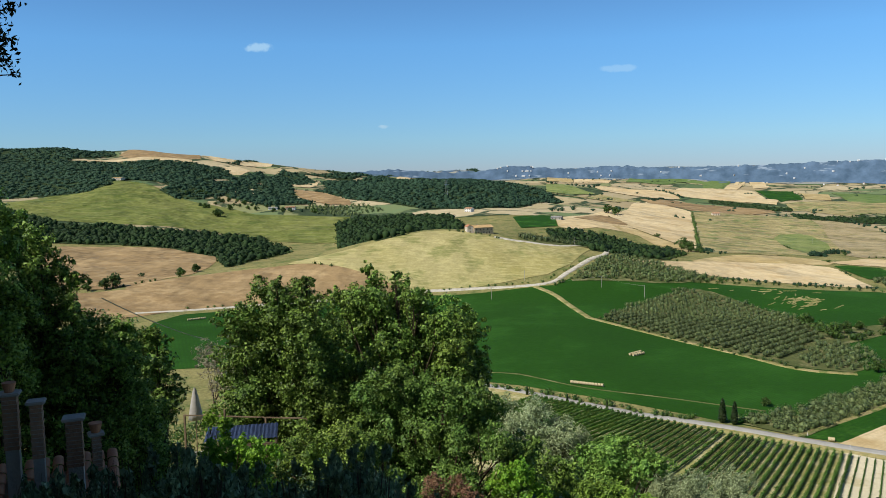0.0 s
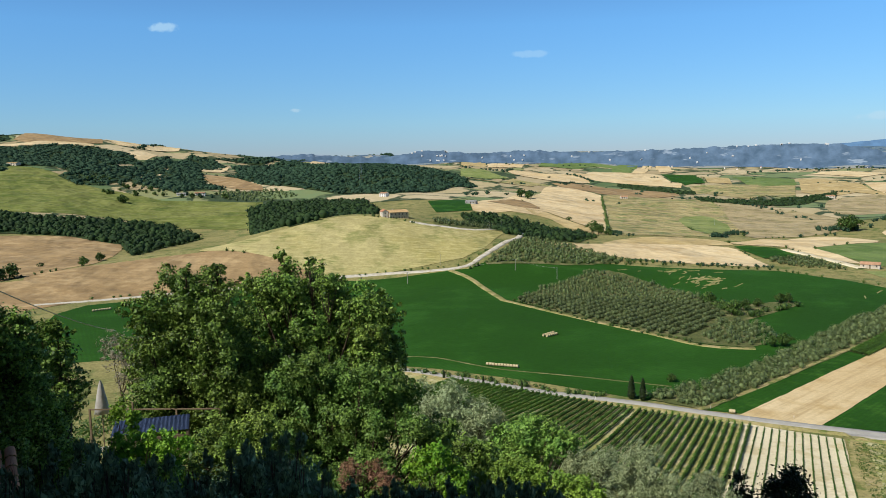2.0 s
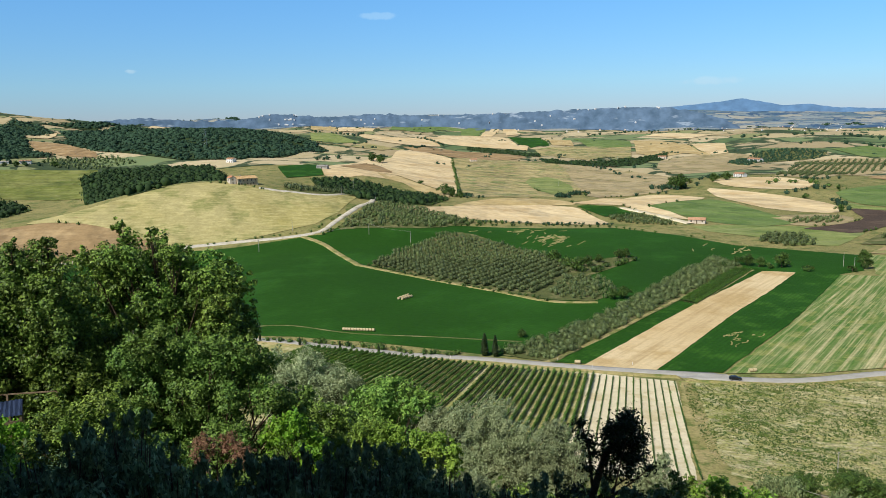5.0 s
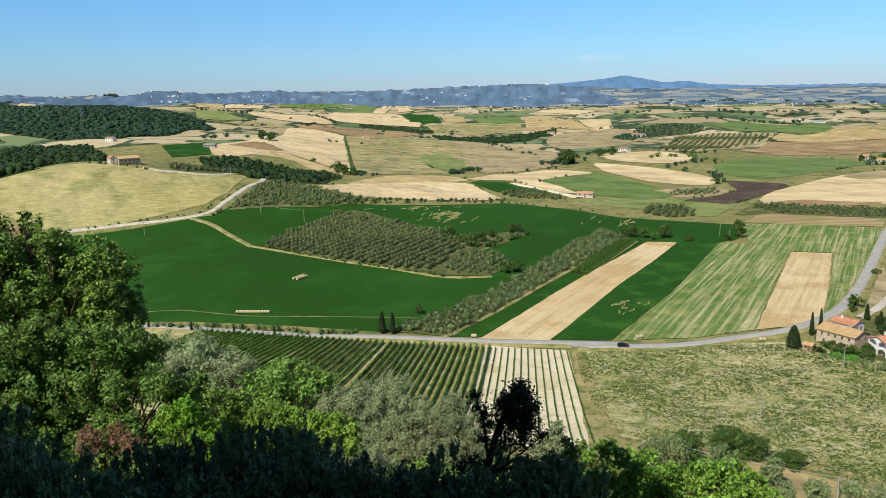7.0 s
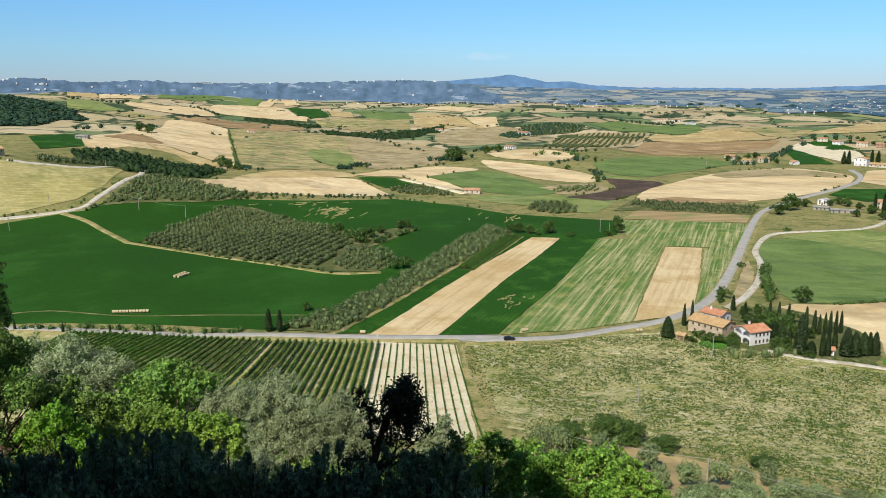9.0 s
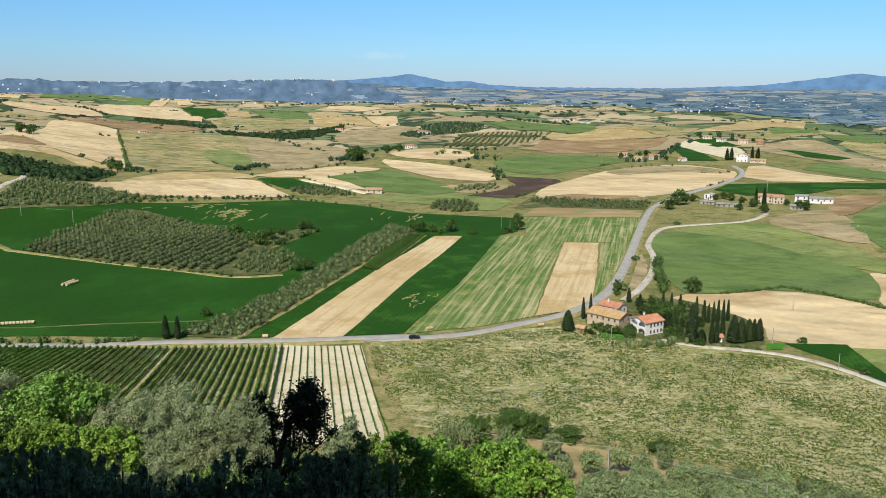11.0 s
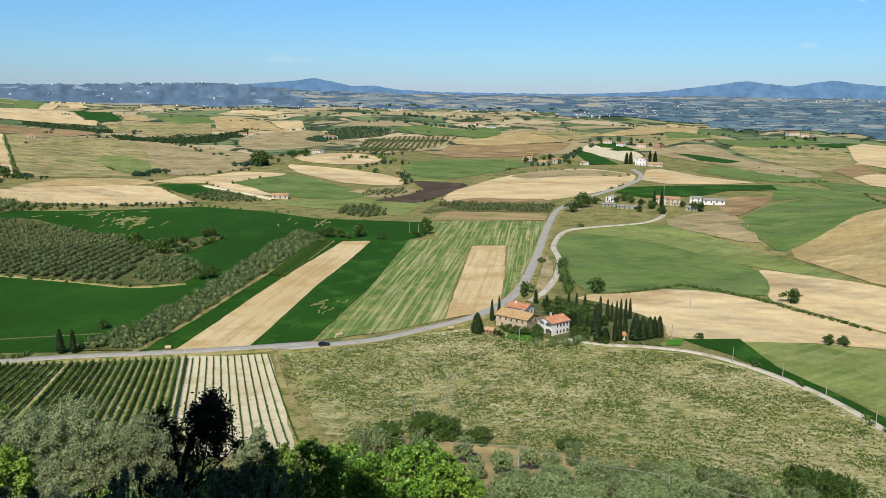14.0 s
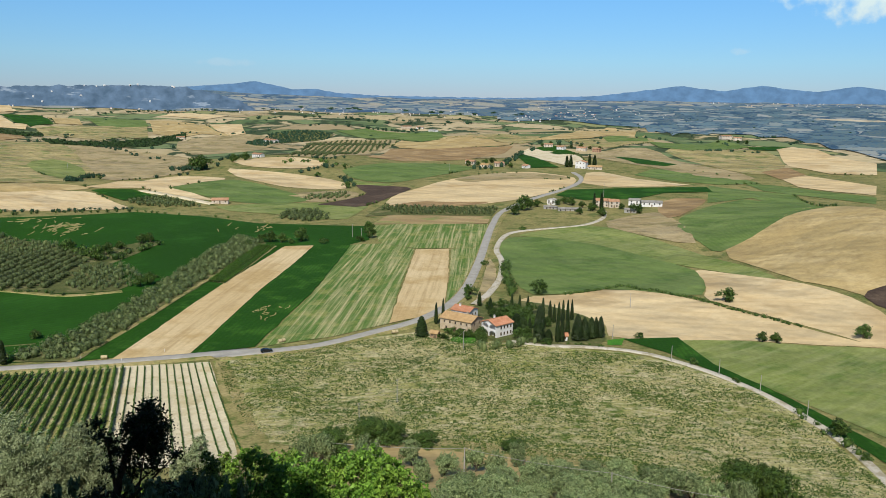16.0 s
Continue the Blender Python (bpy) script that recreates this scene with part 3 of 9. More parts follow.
field("garden_ground", "grove", [(249.2, 208.8), (287.7, 217.0), (314.6, 206.5), (304.4, 158.2), (270.6, 140.0), (259.1, 151.0), (248.3, 175.7), (242.9, 197.4)], "gravelled farmyard ground", 2, 1)
field("crop_field", "lawn", [(279.9, 143.7), (287.1, 139.9), (277.5, 136.2), (273.5, 140.3)], "bright green plot beside the track", 2, 0)

field("dry_slope", "verge", [(117.9, 157.3), (136.0, 146.5), (154.8, 126.6), (164.9, 102.9), (171.6, 75.6), (177.4, 55.3), (154.6, 33.5), (135.9, 64.5), (110.6, 102.0), (93.7, 117.7)], "dry tan ground under the olives at the slope's foot", 2, 0)
# ---- fields of the slopes beyond the road ----
field("pasture", "pale", [(454, 311), (502, 304), (533, 286), (508, 220), (470.8, 164.2), (424.6, 118.1), (428.8, 136.8), (442.7, 175.4), (465, 236), (463, 291)], "pale green pasture below the hamlet", 1, 1)
field("crop_field", "sage", [(425, 302), (450, 309), (464, 292), (466, 237), (442.7, 175.4), (398.2, 149.0), (370.2, 141.4), (364.7, 184.0), (334.6, 199.5), (322.5, 211.8), (368.7, 256.3)], "grey-green crop field with bare spots", 2, 1)
field("wheat_field", "wheat_far", [(288.0, 199.5), (319.5, 209.8), (335.4, 196.8), (371.0, 184.1), (365.2, 139.4), (359.0, 115.7), (346.5, 70.0), (348.7, 50.0), (331.4, 79.1), (317.3, 105.8), (280.7, 142.9), (304.4, 158.2), (293.3, 183.2)], "ripe wheat field on the rise behind the farm", 1, 1)
field("wheat_field", "wheat_far", [(439.6, 176.5), (430.2, 137.2), (424.3, 115.2), (411.1, 87.8), (386.5, 61.2), (338.8, 40.7), (349.4, 70.7), (363.1, 122.3), (369.0, 139.5), (398.2, 149.0)], "upper ripe wheat field", 1, 1)
field("pasture", "pale", [(305.2, 124.8), (319.6, 99.7), (330.0, 78.7), (350.0, 46.3), (246.3, 21.6), (245.2, 36.9), (260.7, 67.3), (278.9, 100.4)], "pale green sloping pasture", 1, 0)
field("crop_field", "crop_b", [(285.5, 140.3), (304.4, 124.5), (279.2, 100.1), (259.6, 67.0), (235.0, 33.4), (219.8, 28.1), (234.9, 44.7), (244.9, 57.9), (266.1, 87.6), (280.9, 118.9)], "dark green grass wedge along the track", 2, 0)
field("crop_field", "sage", [(567, 243), (684, 262), (779, 255), (659, 151), (611, 170), (547, 173), (517, 177), (494, 181), (522, 204)], "green crop on a rounded hill", 2, 1)
field("wheat_field", "tan", [(494, 181), (547, 173), (612, 173), (670, 170), (617, 106), (501, 67), (393.0, 53.7), (417.8, 86.9), (426.6, 115.8)], "golden-brown stubble hill", 2, 1)
field("ploughed_field", "plough", [(414.5, 81.1), (439.0, 69.0), (395.5, 49.7), (395.0, 67.4)], "dark ploughed patch", 3, 1)
field("crop_field", "sage", [(711, 272), (856, 327), (831, 233), (659, 151), (774, 253)], "green crop behind the rounded hill", 1, 0)
field("bare_slope", "drygrass", [(532, 290), (609, 285), (623, 277), (517, 198), (511, 222)], "bare dry slope under the hamlet", 2, 1)
field("earth_yard", "brown", [(635, 288), (717, 314), (743, 285), (700, 271), (576, 247)], "turned reddish earth beside the barns", 2, 1)

# ---- the knoll with the farmhouse, and the western slopes ----
field("stubble_field", "brown", [(-269, 668), (-228, 691), (-142, 695), (-98, 702), (-41, 666), (-23, 651), (-71, 607), (-192, 576), (-224, 536)], "brown stubble on the flank of the knoll", 1, 0)
field("stubble_field", "brown", [(-291, 541), (-315, 630), (-289, 632), (-228, 655), (-190, 584), (-215, 568), (-248, 539), (-261, 526)], "brown stubble running down to the white road", 1, 0)
field("barley_field", "gold", [(-148, 702), (-87, 725), (-28, 744), (12, 745), (68, 726), (147, 754), (99, 653), (40, 642), (-27, 635), (-58, 663), (-106, 691)], "golden barley on the knoll below the farmhouse", 2, 1)
field("grove_ground", "grove", [(71, 755), (173, 922), (144, 749), (73, 728)], "grass under the olives on the knoll", 3, 0)
field("grove_ground", "grove", [(96, 625), (119, 663), (158, 727), (190, 702), (229, 644), (175, 613), (126, 622)], "dry grass under the olives beside the white road", 2, 1)
field("meadow", "meadow", [(-794, 1321), (-782, 1421), (-771, 1588), (-680, 1673), (-580, 1593), (-485, 1503), (-326, 1373), (-158, 1361), (-138, 1049), (-205, 1129), (-421, 1221), (-597, 1225), (-769, 1280)], "dry green meadow on a broad slope", 1, 0)
field("stubble_field", "brown", [(-512, 1002), (-389, 1019), (-279, 975), (-243, 839), (-237, 694), (-288, 631), (-380, 729)], "brown stubble below the wood", 1, 1)
field("wheat_field", "wheat_far", [(-1038, 2231), (-897, 2384), (-768, 2455), (-751, 2398), (-943, 2289)], "far wheat strip among woods", 2, 0)
field("stubble_field", "brown", [(-981, 2424), (-1425, 4667), (-751, 2486), (-896, 2334)], "far brown field on the ridge", 1, 0)
field("wheat_field", "wheat_far", [(-796, 2636), (-1116, 4750), (-857, 4804), (-561, 2621), (-710, 2495)], "far wheat field on the ridge", 1, 0)
field("wheat_field", "wheat_far", [(-651, 2313), (-640, 2494), (-561, 2383), (-551, 2145)], "far wheat patch", 2, 1)
field("wheat_field", "wheat_far", [(-467, 1718), (-464, 2061), (-406, 1824), (-403, 1608)], "far wheat patch among woods", 2, 1)
field("wheat_field", "wheat_far", [(-449, 2243), (-359, 2326), (-335, 2118), (-392, 2025)], "far wheat patch among woods", 2, 1)
field("stubble_field", "brown", [(-380, 1961), (-299, 1889), (-151, 1486), (-247, 1559)], "far brown field among woods", 2, 1)
field("wheat_field", "wheat_far", [(-184, 2751), (-48, 3362), (-23, 2999), (-111, 2304)], "far wheat patch on the wooded hill", 2, 1)

# ---- roads and tracks ----
_, ROAD = ribbon("road", ASPHALT, [(-66.3, 401.6), (-18.4, 373.4), (20.8, 349.6), (43.4, 331.3), (74.7, 305.3), (104.2, 286.2), (130.4, 266.6), (155.2, 249.9), (178.8, 235.5), (161.3, 242.2), (178.3, 232.3), (198.5, 222.9), (225.7, 219.7), (246.5, 217.9), (275.2, 223.9), (308.2, 238.8), (369.9, 276.7), (475, 344), (543, 383), (606, 402), (695, 417), (763, 437), (812, 462), (849, 494)], 5.0, "grey asphalt country road with pale edges", 4)
ribbon("road_verge", "verge", [(-65.9, 399.1), (-18.3, 371.2), (20.7, 347.7), (43.1, 329.6), (74.3, 303.8), (103.7, 284.8), (129.8, 265.3), (154.5, 248.8), (178.1, 234.5), (160.6, 241.0), (177.4, 231.2), (197.6, 221.8), (224.6, 218.6), (245.3, 216.8), (274.9, 223.0), (307.7, 237.8), (370.5, 276.4), (476, 343), (543, 382)], 8, "dry grass verge of the road", 3, "verge")
ribbon("gravel_road", "track", [(-222, 562), (-191, 572), (-141, 587), (-86, 603), (-27, 634), (22, 638), (80, 626), (102, 650), (129, 691), (153, 734), (177, 881), (124, 748), (74, 731), (48, 734)], 4.5, "white gravel farm road round the knoll", 4)
ribbon("gravel_track", "track", [(251.5, 171.1), (255.5, 159.1), (269.2, 139.3), (274.0, 122.7), (269.2, 98.8), (258.1, 75.5), (244.9, 57.9), (231.3, 43.9), (210.8, 30.6), (184.0, 18.3)], 2.5, "pale gravel track along the rough field", 4)
ribbon("gravel_track", "track", [(287.3, 217.4), (311.0, 226.0), (348.2, 245.3), (383.9, 269.9), (412, 294), (458, 317), (487, 312), (523, 295), (560, 298), (596, 315)], 3.2, "pale gravel track to the hamlet", 4)
ribbon("field_path", "verge", [(72, 622), (85, 582), (93, 513), (99, 496), (149.3, 410.1), (168.4, 370.7), (190.2, 358.5)], 4, "dry grass path across the green fields", 3)
ribbon("field_path", "verge", [(123.7, 274.5), (168.2, 303.3), (226.0, 345.0), (253.8, 362.8)], 2.0, "pale dirt path along the olive belt", 4)
ribbon("field_path", "verge", [(104.2, 278.7), (88.7, 258.1), (75.6, 239.7), (59.6, 216.9)], 1.7, "pale grass path between vineyard blocks", 4)
ribbon("field_path", "grove", [(19.7, 375.2), (35.2, 370.7), (60.9, 345.5), (92.9, 327.0), (126.3, 305.5)], 0.9, "thin grass strip across the green field", 2)
ribbon("field_path", "bare", [(393, 693), (403, 642), (404, 593)], 8, "pale strip beside the farm", 3)

# lodged and bare streaks in the crop
def bare_streaks(cx, cy, wide, deep, heading, n, seed):
    """Thin curved marks where the crop is lodged, raking the same way."""
    rng = np.random.default_rng(seed)
    for _ in range(n):
        x, y = cx + wide * rng.normal() * 0.5, cy + deep * rng.normal() * 0.5
        a, half, bow = radians(heading + rng.normal() * 14), rng.uniform(1.5, 8.0) * min(1.0, deep / 12), rng.normal() * 1.2
        u, w = (math.sin(a), math.cos(a)), (math.cos(a), -math.sin(a))
        line = [(x - u[0] * half, y - u[1] * half), (x + w[0] * bow, y + w[1] * bow), (x + u[0] * half, y + u[1] * half)]
        ribbon("bare_streak", "verge", line, rng.uniform(0.3, 0.8), "thin pale streak of bare soil in the green crop", 3, "streak", step=2)


bare_streaks(254, 556, 20, 34, 45, 34, 1)
bare_streaks(262, 560, 9, 12, 70, 14, 2)
bare_streaks(250, 600, 30, 8, 85, 9, 3)
bare_streaks(216, 281, 12, 5, 60, 10, 4)
bare_streaks(365, 470, 40, 24, 45, 10, 5)
bare_streaks(205, 270, 12, 5, 60, 6, 6)


# ---- the hills beyond, field by field ----
field("wheat_field", "wheat_far", [(152, 710), (192, 682), (219, 662), (258, 649), (292, 631), (338, 609), (345, 660), (355, 708), (327, 732), (298, 734), (261, 739), (223, 721), (180, 703)], "pale ripe wheat above the green crop", 2, 1)
field("wheat_field", "tan", [(223, 721), (260, 736), (297, 731), (325, 729), (362, 722), (360, 750), (334, 776), (295, 785), (258, 762)], "golden wheat on the crest above", 1, 1)
field("wheat_field", "wheat_far", [(358, 738), (389, 744), (471, 827), (518, 839), (534, 800), (533, 746), (459, 709), (414, 692), (392, 712), (371, 722)], "pale ripe wheat over low hills", 2, 1)
field("wheat_field", "wheat_far", [(402, 706), (423, 696), (425, 657), (417, 612), (402, 631), (398, 677)], "narrow pale wheat strip beside the farm", 2, 0)
field("crop_field", "crop_b", [(356, 717), (369, 718), (389, 701), (387, 644), (377, 642), (354, 655)], "small vivid green plot below the wheat", 3, 0)
field("pasture", "sage", [(418, 694), (459, 709), (526, 742), (523, 695), (512, 631), (498, 568), (464, 556), (432, 574), (424, 612), (425, 657)], "green pasture above the crop field", 1, 1)
field("pasture", "pale", [(395, 579), (432, 574), (464, 556), (481, 547), (500, 498), (431, 453), (407, 467), (408, 504), (388, 548)], "pale pasture at the foot of the hills", 1, 0)
field("wheat_field", "wheat_far", [(233, 1084), (278, 1256), (372, 1559), (454, 1761), (439, 1519), (451, 1427), (367, 1142), (282, 869), (278, 935), (266, 991), (259, 1068)], "ripe wheat field on a square hill", 2, 0)
field("wheat_field", "tan", [(230, 1073), (257, 1058), (264, 986), (277, 931), (267, 825), (247, 812), (249, 920), (243, 980), (228, 1008)], "golden wheat below the square hill", 1, 0)
field("wheat_field", "wheat_far", [(160, 1119), (197, 1218), (245, 1277), (318, 1411), (233, 1084), (259, 1068), (228, 1008), (201, 1028), (166, 1002), (151, 1028)], "low ripe wheat beside the dark wood", 1, 0)
field("stubble_field", "brown", [(192, 1184), (246, 1264), (269, 1233), (266, 1110), (229, 1096), (207, 1159)], "brown strip across the wheat", 3, 1)
field("crop_field", "crop_b", [(102, 1149), (167, 1191), (150, 1030), (100, 1006)], "dark green rectangular crop", 2, 0)
field("pasture", "scrub", [(451, 1427), (571, 1536), (618, 1400), (584, 1213), (478, 952), (422, 863), (329, 778), (306, 797), (274, 799), (269, 820), (370, 1142)], "scrubby dry pasture beside the square hill", 1, 0)
field("pasture", "drygrass", [(618, 1400), (637, 1234), (661, 1158), (670, 1035), (626, 917), (554, 857), (499, 848), (435, 844), (475, 945), (582, 1208)], "brown dry pasture over a broad slope", 1, 1)
field("pasture", "pale", [(459, 1104), (532, 1155), (478, 961), (411, 871), (413, 949)], "green hollow in the dry pasture", 2, 1)
field("wheat_field", "wheat_far", [(418, 2214), (485, 2161), (556, 2069), (587, 1913), (501, 1823), (446, 1886), (410, 1990)], "far ripe wheat ridge", 2, 1)
field("wheat_field", "wheat_far", [(538, 2040), (776, 2455), (885, 2280), (834, 2087), (760, 1757), (710, 1833), (641, 1906), (596, 1939)], "far ripe wheat on the second ridge", 1, 1)
field("stubble_field", "brown", [(454, 1826), (559, 1815), (693, 1791), (639, 1515), (457, 1454), (446, 1545), (457, 1772)], "brown stubble between the wheat ridges", 1, 0)
field("pasture", "pale", [(315, 2383), (343, 2075), (375, 1935), (320, 1948), (258, 1967)], "far pale green slope", 1, 0)
field("pasture", "scrub", [(234, 1785), (285, 1735), (358, 1605), (447, 1778), (385, 1930)], "far dry slope beside the wood", 1, 0)
field("crop_field", "crop_b", [(891, 2258), (968, 2187), (859, 1887), (769, 1799), (821, 2005)], "far dark green plot", 2, 0)
field("stubble_field", "tan", [(969, 2157), (969, 1988), (906, 1842), (872, 1901)], "far tan plot", 2, 0)
field("pasture", "scrub", [(770, 1775), (898, 1826), (996, 1715), (869, 1494), (708, 1370), (683, 1466)], "far scrubby valley side", 1, 0)
field("crop_field", "sage", [(1013, 2060), (1096, 1893), (998, 1714), (906, 1751)], "far green slope of the valley", 1, 0)
field("stubble_field", "tan", [(1104, 1889), (1144, 1864), (1166, 1786), (977, 1360), (988, 1480), (913, 1454), (921, 1561)], "far tan hillside across the gully", 1, 0)
field("wheat_field", "wheat_far", [(1171, 1766), (1143, 1554), (1016, 1369), (985, 1384)], "far pale wheat plot on the hillside", 2, 0)
field("wheat_field", "wheat_far", [(1265, 2110), (1369, 2112), (1414, 1977), (1327, 1971)], "far pale wheat strip", 2, 0)
field("wheat_field", "wheat_far", [(755, 2184), (997, 2693), (1105, 2870), (897, 2378), (794, 2192)], "far pale wheat strip", 2, 0)
field("wheat_field", "wheat_far", [(1036, 2675), (1149, 2843), (946, 2291), (902, 2299)], "far pale wheat plot", 2, 0)
field("crop_field", "sage", [(912, 2758), (1074, 2917), (771, 2216), (804, 2446)], "far green plot between wheat", 1, 0)
field("crop_field", "sage", [(717, 3009), (884, 2851), (925, 2737), (714, 2526), (581, 2511)], "far dark green slope", 1, 0)
field("wheat_field", "wheat_far", [(445, 2682), (615, 2802), (457, 2277), (400, 2394)], "far pale wheat slope", 1, 0)
field("wheat_field", "tan", [(416, 3132), (478, 3078), (436, 2631), (318, 2406)], "far golden slope", 1, 0)
field("stubble_field", "drygrass", [(742, 1197), (910, 1427), (978, 1421), (1013, 1378), (1020, 1278), (956, 1160), (790, 1049), (711, 1033), (685, 1075)], "dry slope below the groves", 1, 1)
field("wheat_field", "wheat_far", [(640, 902), (693, 881), (718, 849), (699, 767), (650, 742), (622, 767), (607, 819)], "ripe wheat on a low hill", 2, 1)
field("wheat_field", "wheat_far", [(587, 838), (594, 789), (603, 733), (608, 669), (596, 618), (563, 598), (544, 624), (527, 660), (540, 738)], "ripe wheat below the low hill", 1, 1)
field("grove_ground", "grove", [(854, 1151), (1035, 1316), (1107, 1292), (1126, 1215), (1071, 1188), (1003, 1203), (859, 1108)], "grass under a far dark grove", 1, 1)
field("grove_ground", "drygrass", [(720, 874), (1032, 1186), (1097, 1160), (1158, 1077), (988, 932), (881, 893), (741, 816)], "pale soil under far olive rows", 1, 0)
field("stubble_field", "brown", [(983, 927), (1024, 880), (1072, 838), (1121, 771), (1056, 742), (910, 710), (811, 745), (810, 809)], "brown stubble slope beside the groves", 1, 0)
field("stubble_field", "tan", [(1162, 1081), (1161, 1011), (1229, 1015), (1383, 1076), (1246, 909), (1145, 771), (1072, 838), (1020, 876), (995, 935)], "tan crest above the brown stubble", 1, 1)
field("crop_field", "sage", [(1160, 1253), (1294, 1295), (1318, 1214), (1496, 1270), (1242, 998), (1172, 1021), (1167, 1089), (1134, 1149)], "green slope below the far farms", 1, 0)
field("pasture", "scrub", [(1256, 1010), (1406, 1086), (1308, 883), (1317, 842), (1152, 776), (1251, 912)], "dry slope beside the far road", 1, 0)
field("crop_field", "sage", [(672, 718), (783, 740), (848, 689), (828, 624), (748, 599), (680, 590), (632, 588), (623, 621), (631, 661)], "broad green crop in the hollow", 1, 1)
field("pasture", "pale", [(626, 665), (617, 614), (626, 582), (600, 581), (597, 616)], "pale green edge of the hollow", 1, 0)
field("ploughed_field", "plough", [(597, 616), (605, 595), (617, 546), (569, 528), (528, 511), (489, 497), (481, 520), (468, 537), (514, 541), (557, 555), (575, 585)], "dark ploughed hollow", 2, 1)
field("pasture", "drygrass", [(493, 617), (563, 598), (553, 559), (514, 541), (481, 547), (480, 583)], "dry grass beside the ploughed hollow", 1, 1)
field("wheat_field", "wheat_far", [(505, 488), (565, 528), (615, 540), (679, 558), (749, 567), (825, 553), (819, 492), (802, 460), (730, 426), (653, 413), (604, 414), (554, 430), (526, 461)], "broad ripe wheat field beside the road", 1, 1)
field("stubble_field", "drygrass", [(691, 560), (770, 568), (814, 538), (810, 485), (784, 457), (761, 503), (724, 519), (684, 525)], "trampled brown streak on the wheat's crest", 2, 1)
field("stubble_field", "brown", [(514, 487), (550, 483), (563, 455), (587, 422), (554, 430), (523, 459)], "dry streak along the wheat", 2, 1)
field("wheat_field", "wheat_far", [(767, 435), (856, 480), (879, 473), (850, 410), (848, 345), (806, 356), (756, 396)], "ripe wheat field beyond the hamlet", 1, 0)
field("crop_field", "crop_b", [(657, 401), (703, 413), (747, 385), (842, 324), (796, 300), (753, 332), (695, 334), (649, 363)], "dark green crop behind the hamlet", 2, 0)
field("bare_field", "bare", [(1069, 721), (1119, 736), (1106, 684), (1069, 616), (955, 536), (907, 534), (958, 611)], "pale bare field beside the hamlet road", 2, 0)
field("crop_field", "crop_b", [(1123, 728), (1169, 723), (1104, 634), (1061, 645)], "dark green plot behind the roadside farms", 2, 0)
field("crop_field", "crop_b", [(1010, 691), (1048, 702), (889, 538), (865, 566)], "dark green plot beside the road", 2, 0)
field("wheat_field", "tan", [(1260, 836), (1374, 825), (1958, 1053), (1976, 1012), (1601, 763), (1346, 735), (1299, 780)], "tan stubble on a low hilltop", 1, 1)
field("pasture", "scrub", [(1292, 775), (1338, 730), (1597, 758), (1390, 640), (1204, 625), (1186, 689)], "dry slope under the hilltop", 1, 0)
field("crop_field", "crop_b", [(1091, 567), (1103, 544), (1062, 453), (1020, 452), (1008, 488)], "dark green strip on the hillside", 3, 0)
field("crop_field", "sage", [(1359, 730), (1592, 762), (1386, 649), (1295, 684)], "green vineyard plot below the hilltop", 2, 0)
field("crop_field", "sage", [(1378, 645), (1444, 567), (1522, 565), (1454, 487), (1275, 519), (1263, 572)], "green plot below the hilltop farm", 2, 0)
field("pasture", "drygrass", [(1056, 603), (1204, 625), (1247, 575), (1100, 455), (1045, 363), (968, 308), (938, 351), (987, 438), (1001, 518)], "dry reddish slope beside the hamlet road", 1, 1)
field("crop_field", "sage", [(883, 430), (976, 448), (1015, 411), (982, 347), (931, 295), (881, 323), (867, 370)], "green crop on the hillside", 1, 0)
field("pasture", "scrub", [(1248, 566), (1426, 529), (1334, 403), (1121, 321), (1020, 325), (1063, 392), (1152, 472)], "long dry slope of reddish grass", 1, 1)
field("wheat_field", "wheat_far", [(1393, 422), (1490, 423), (1334, 320), (1268, 244), (1111, 212), (1085, 258), (1156, 331)], "ripe wheat on the eastern slope", 2, 0)
field("wheat_field", "wheat_far", [(989, 290), (1050, 281), (969, 184), (877, 166), (889, 209), (916, 250)], "lower ripe wheat on the eastern slope", 2, 0)
field("crop_field", "sage", [(921, 312), (918, 274), (854, 161), (792, 149), (816, 201), (847, 264)], "green crop below the eastern wheat", 1, 0)
field("stubble_field", "brown", [(1058, 337), (1136, 327), (1057, 282), (983, 288)], "brown plot on the eastern slope", 2, 0)
field("crop_field", "crop_b", [(1453, 489), (1481, 430), (1365, 413), (1361, 448)], "dark green plot on the far plain", 1, 0)


# ---- distance: ridges at the edge of sight, with haze put into colour and glow ----
# air haze painted into the base colour and added as a weak glow
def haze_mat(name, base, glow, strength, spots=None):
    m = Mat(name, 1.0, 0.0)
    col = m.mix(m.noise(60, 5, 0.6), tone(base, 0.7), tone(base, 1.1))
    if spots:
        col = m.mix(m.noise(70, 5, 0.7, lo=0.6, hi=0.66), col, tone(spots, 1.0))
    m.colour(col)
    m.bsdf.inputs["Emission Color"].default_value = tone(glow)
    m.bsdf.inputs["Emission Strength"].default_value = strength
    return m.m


def hazy_hill_mat():
    """Far wooded hills: haze painted into two tones of wood and a glow, with small pale clearings lying along the
    slope.
    """
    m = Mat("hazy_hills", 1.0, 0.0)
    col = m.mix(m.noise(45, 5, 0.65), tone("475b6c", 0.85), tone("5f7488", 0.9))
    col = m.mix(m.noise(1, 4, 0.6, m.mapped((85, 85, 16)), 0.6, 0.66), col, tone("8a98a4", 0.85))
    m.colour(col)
    # no lamp: the glow stands for blue haze before the hills
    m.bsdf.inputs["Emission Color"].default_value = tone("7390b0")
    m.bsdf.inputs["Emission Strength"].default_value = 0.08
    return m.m


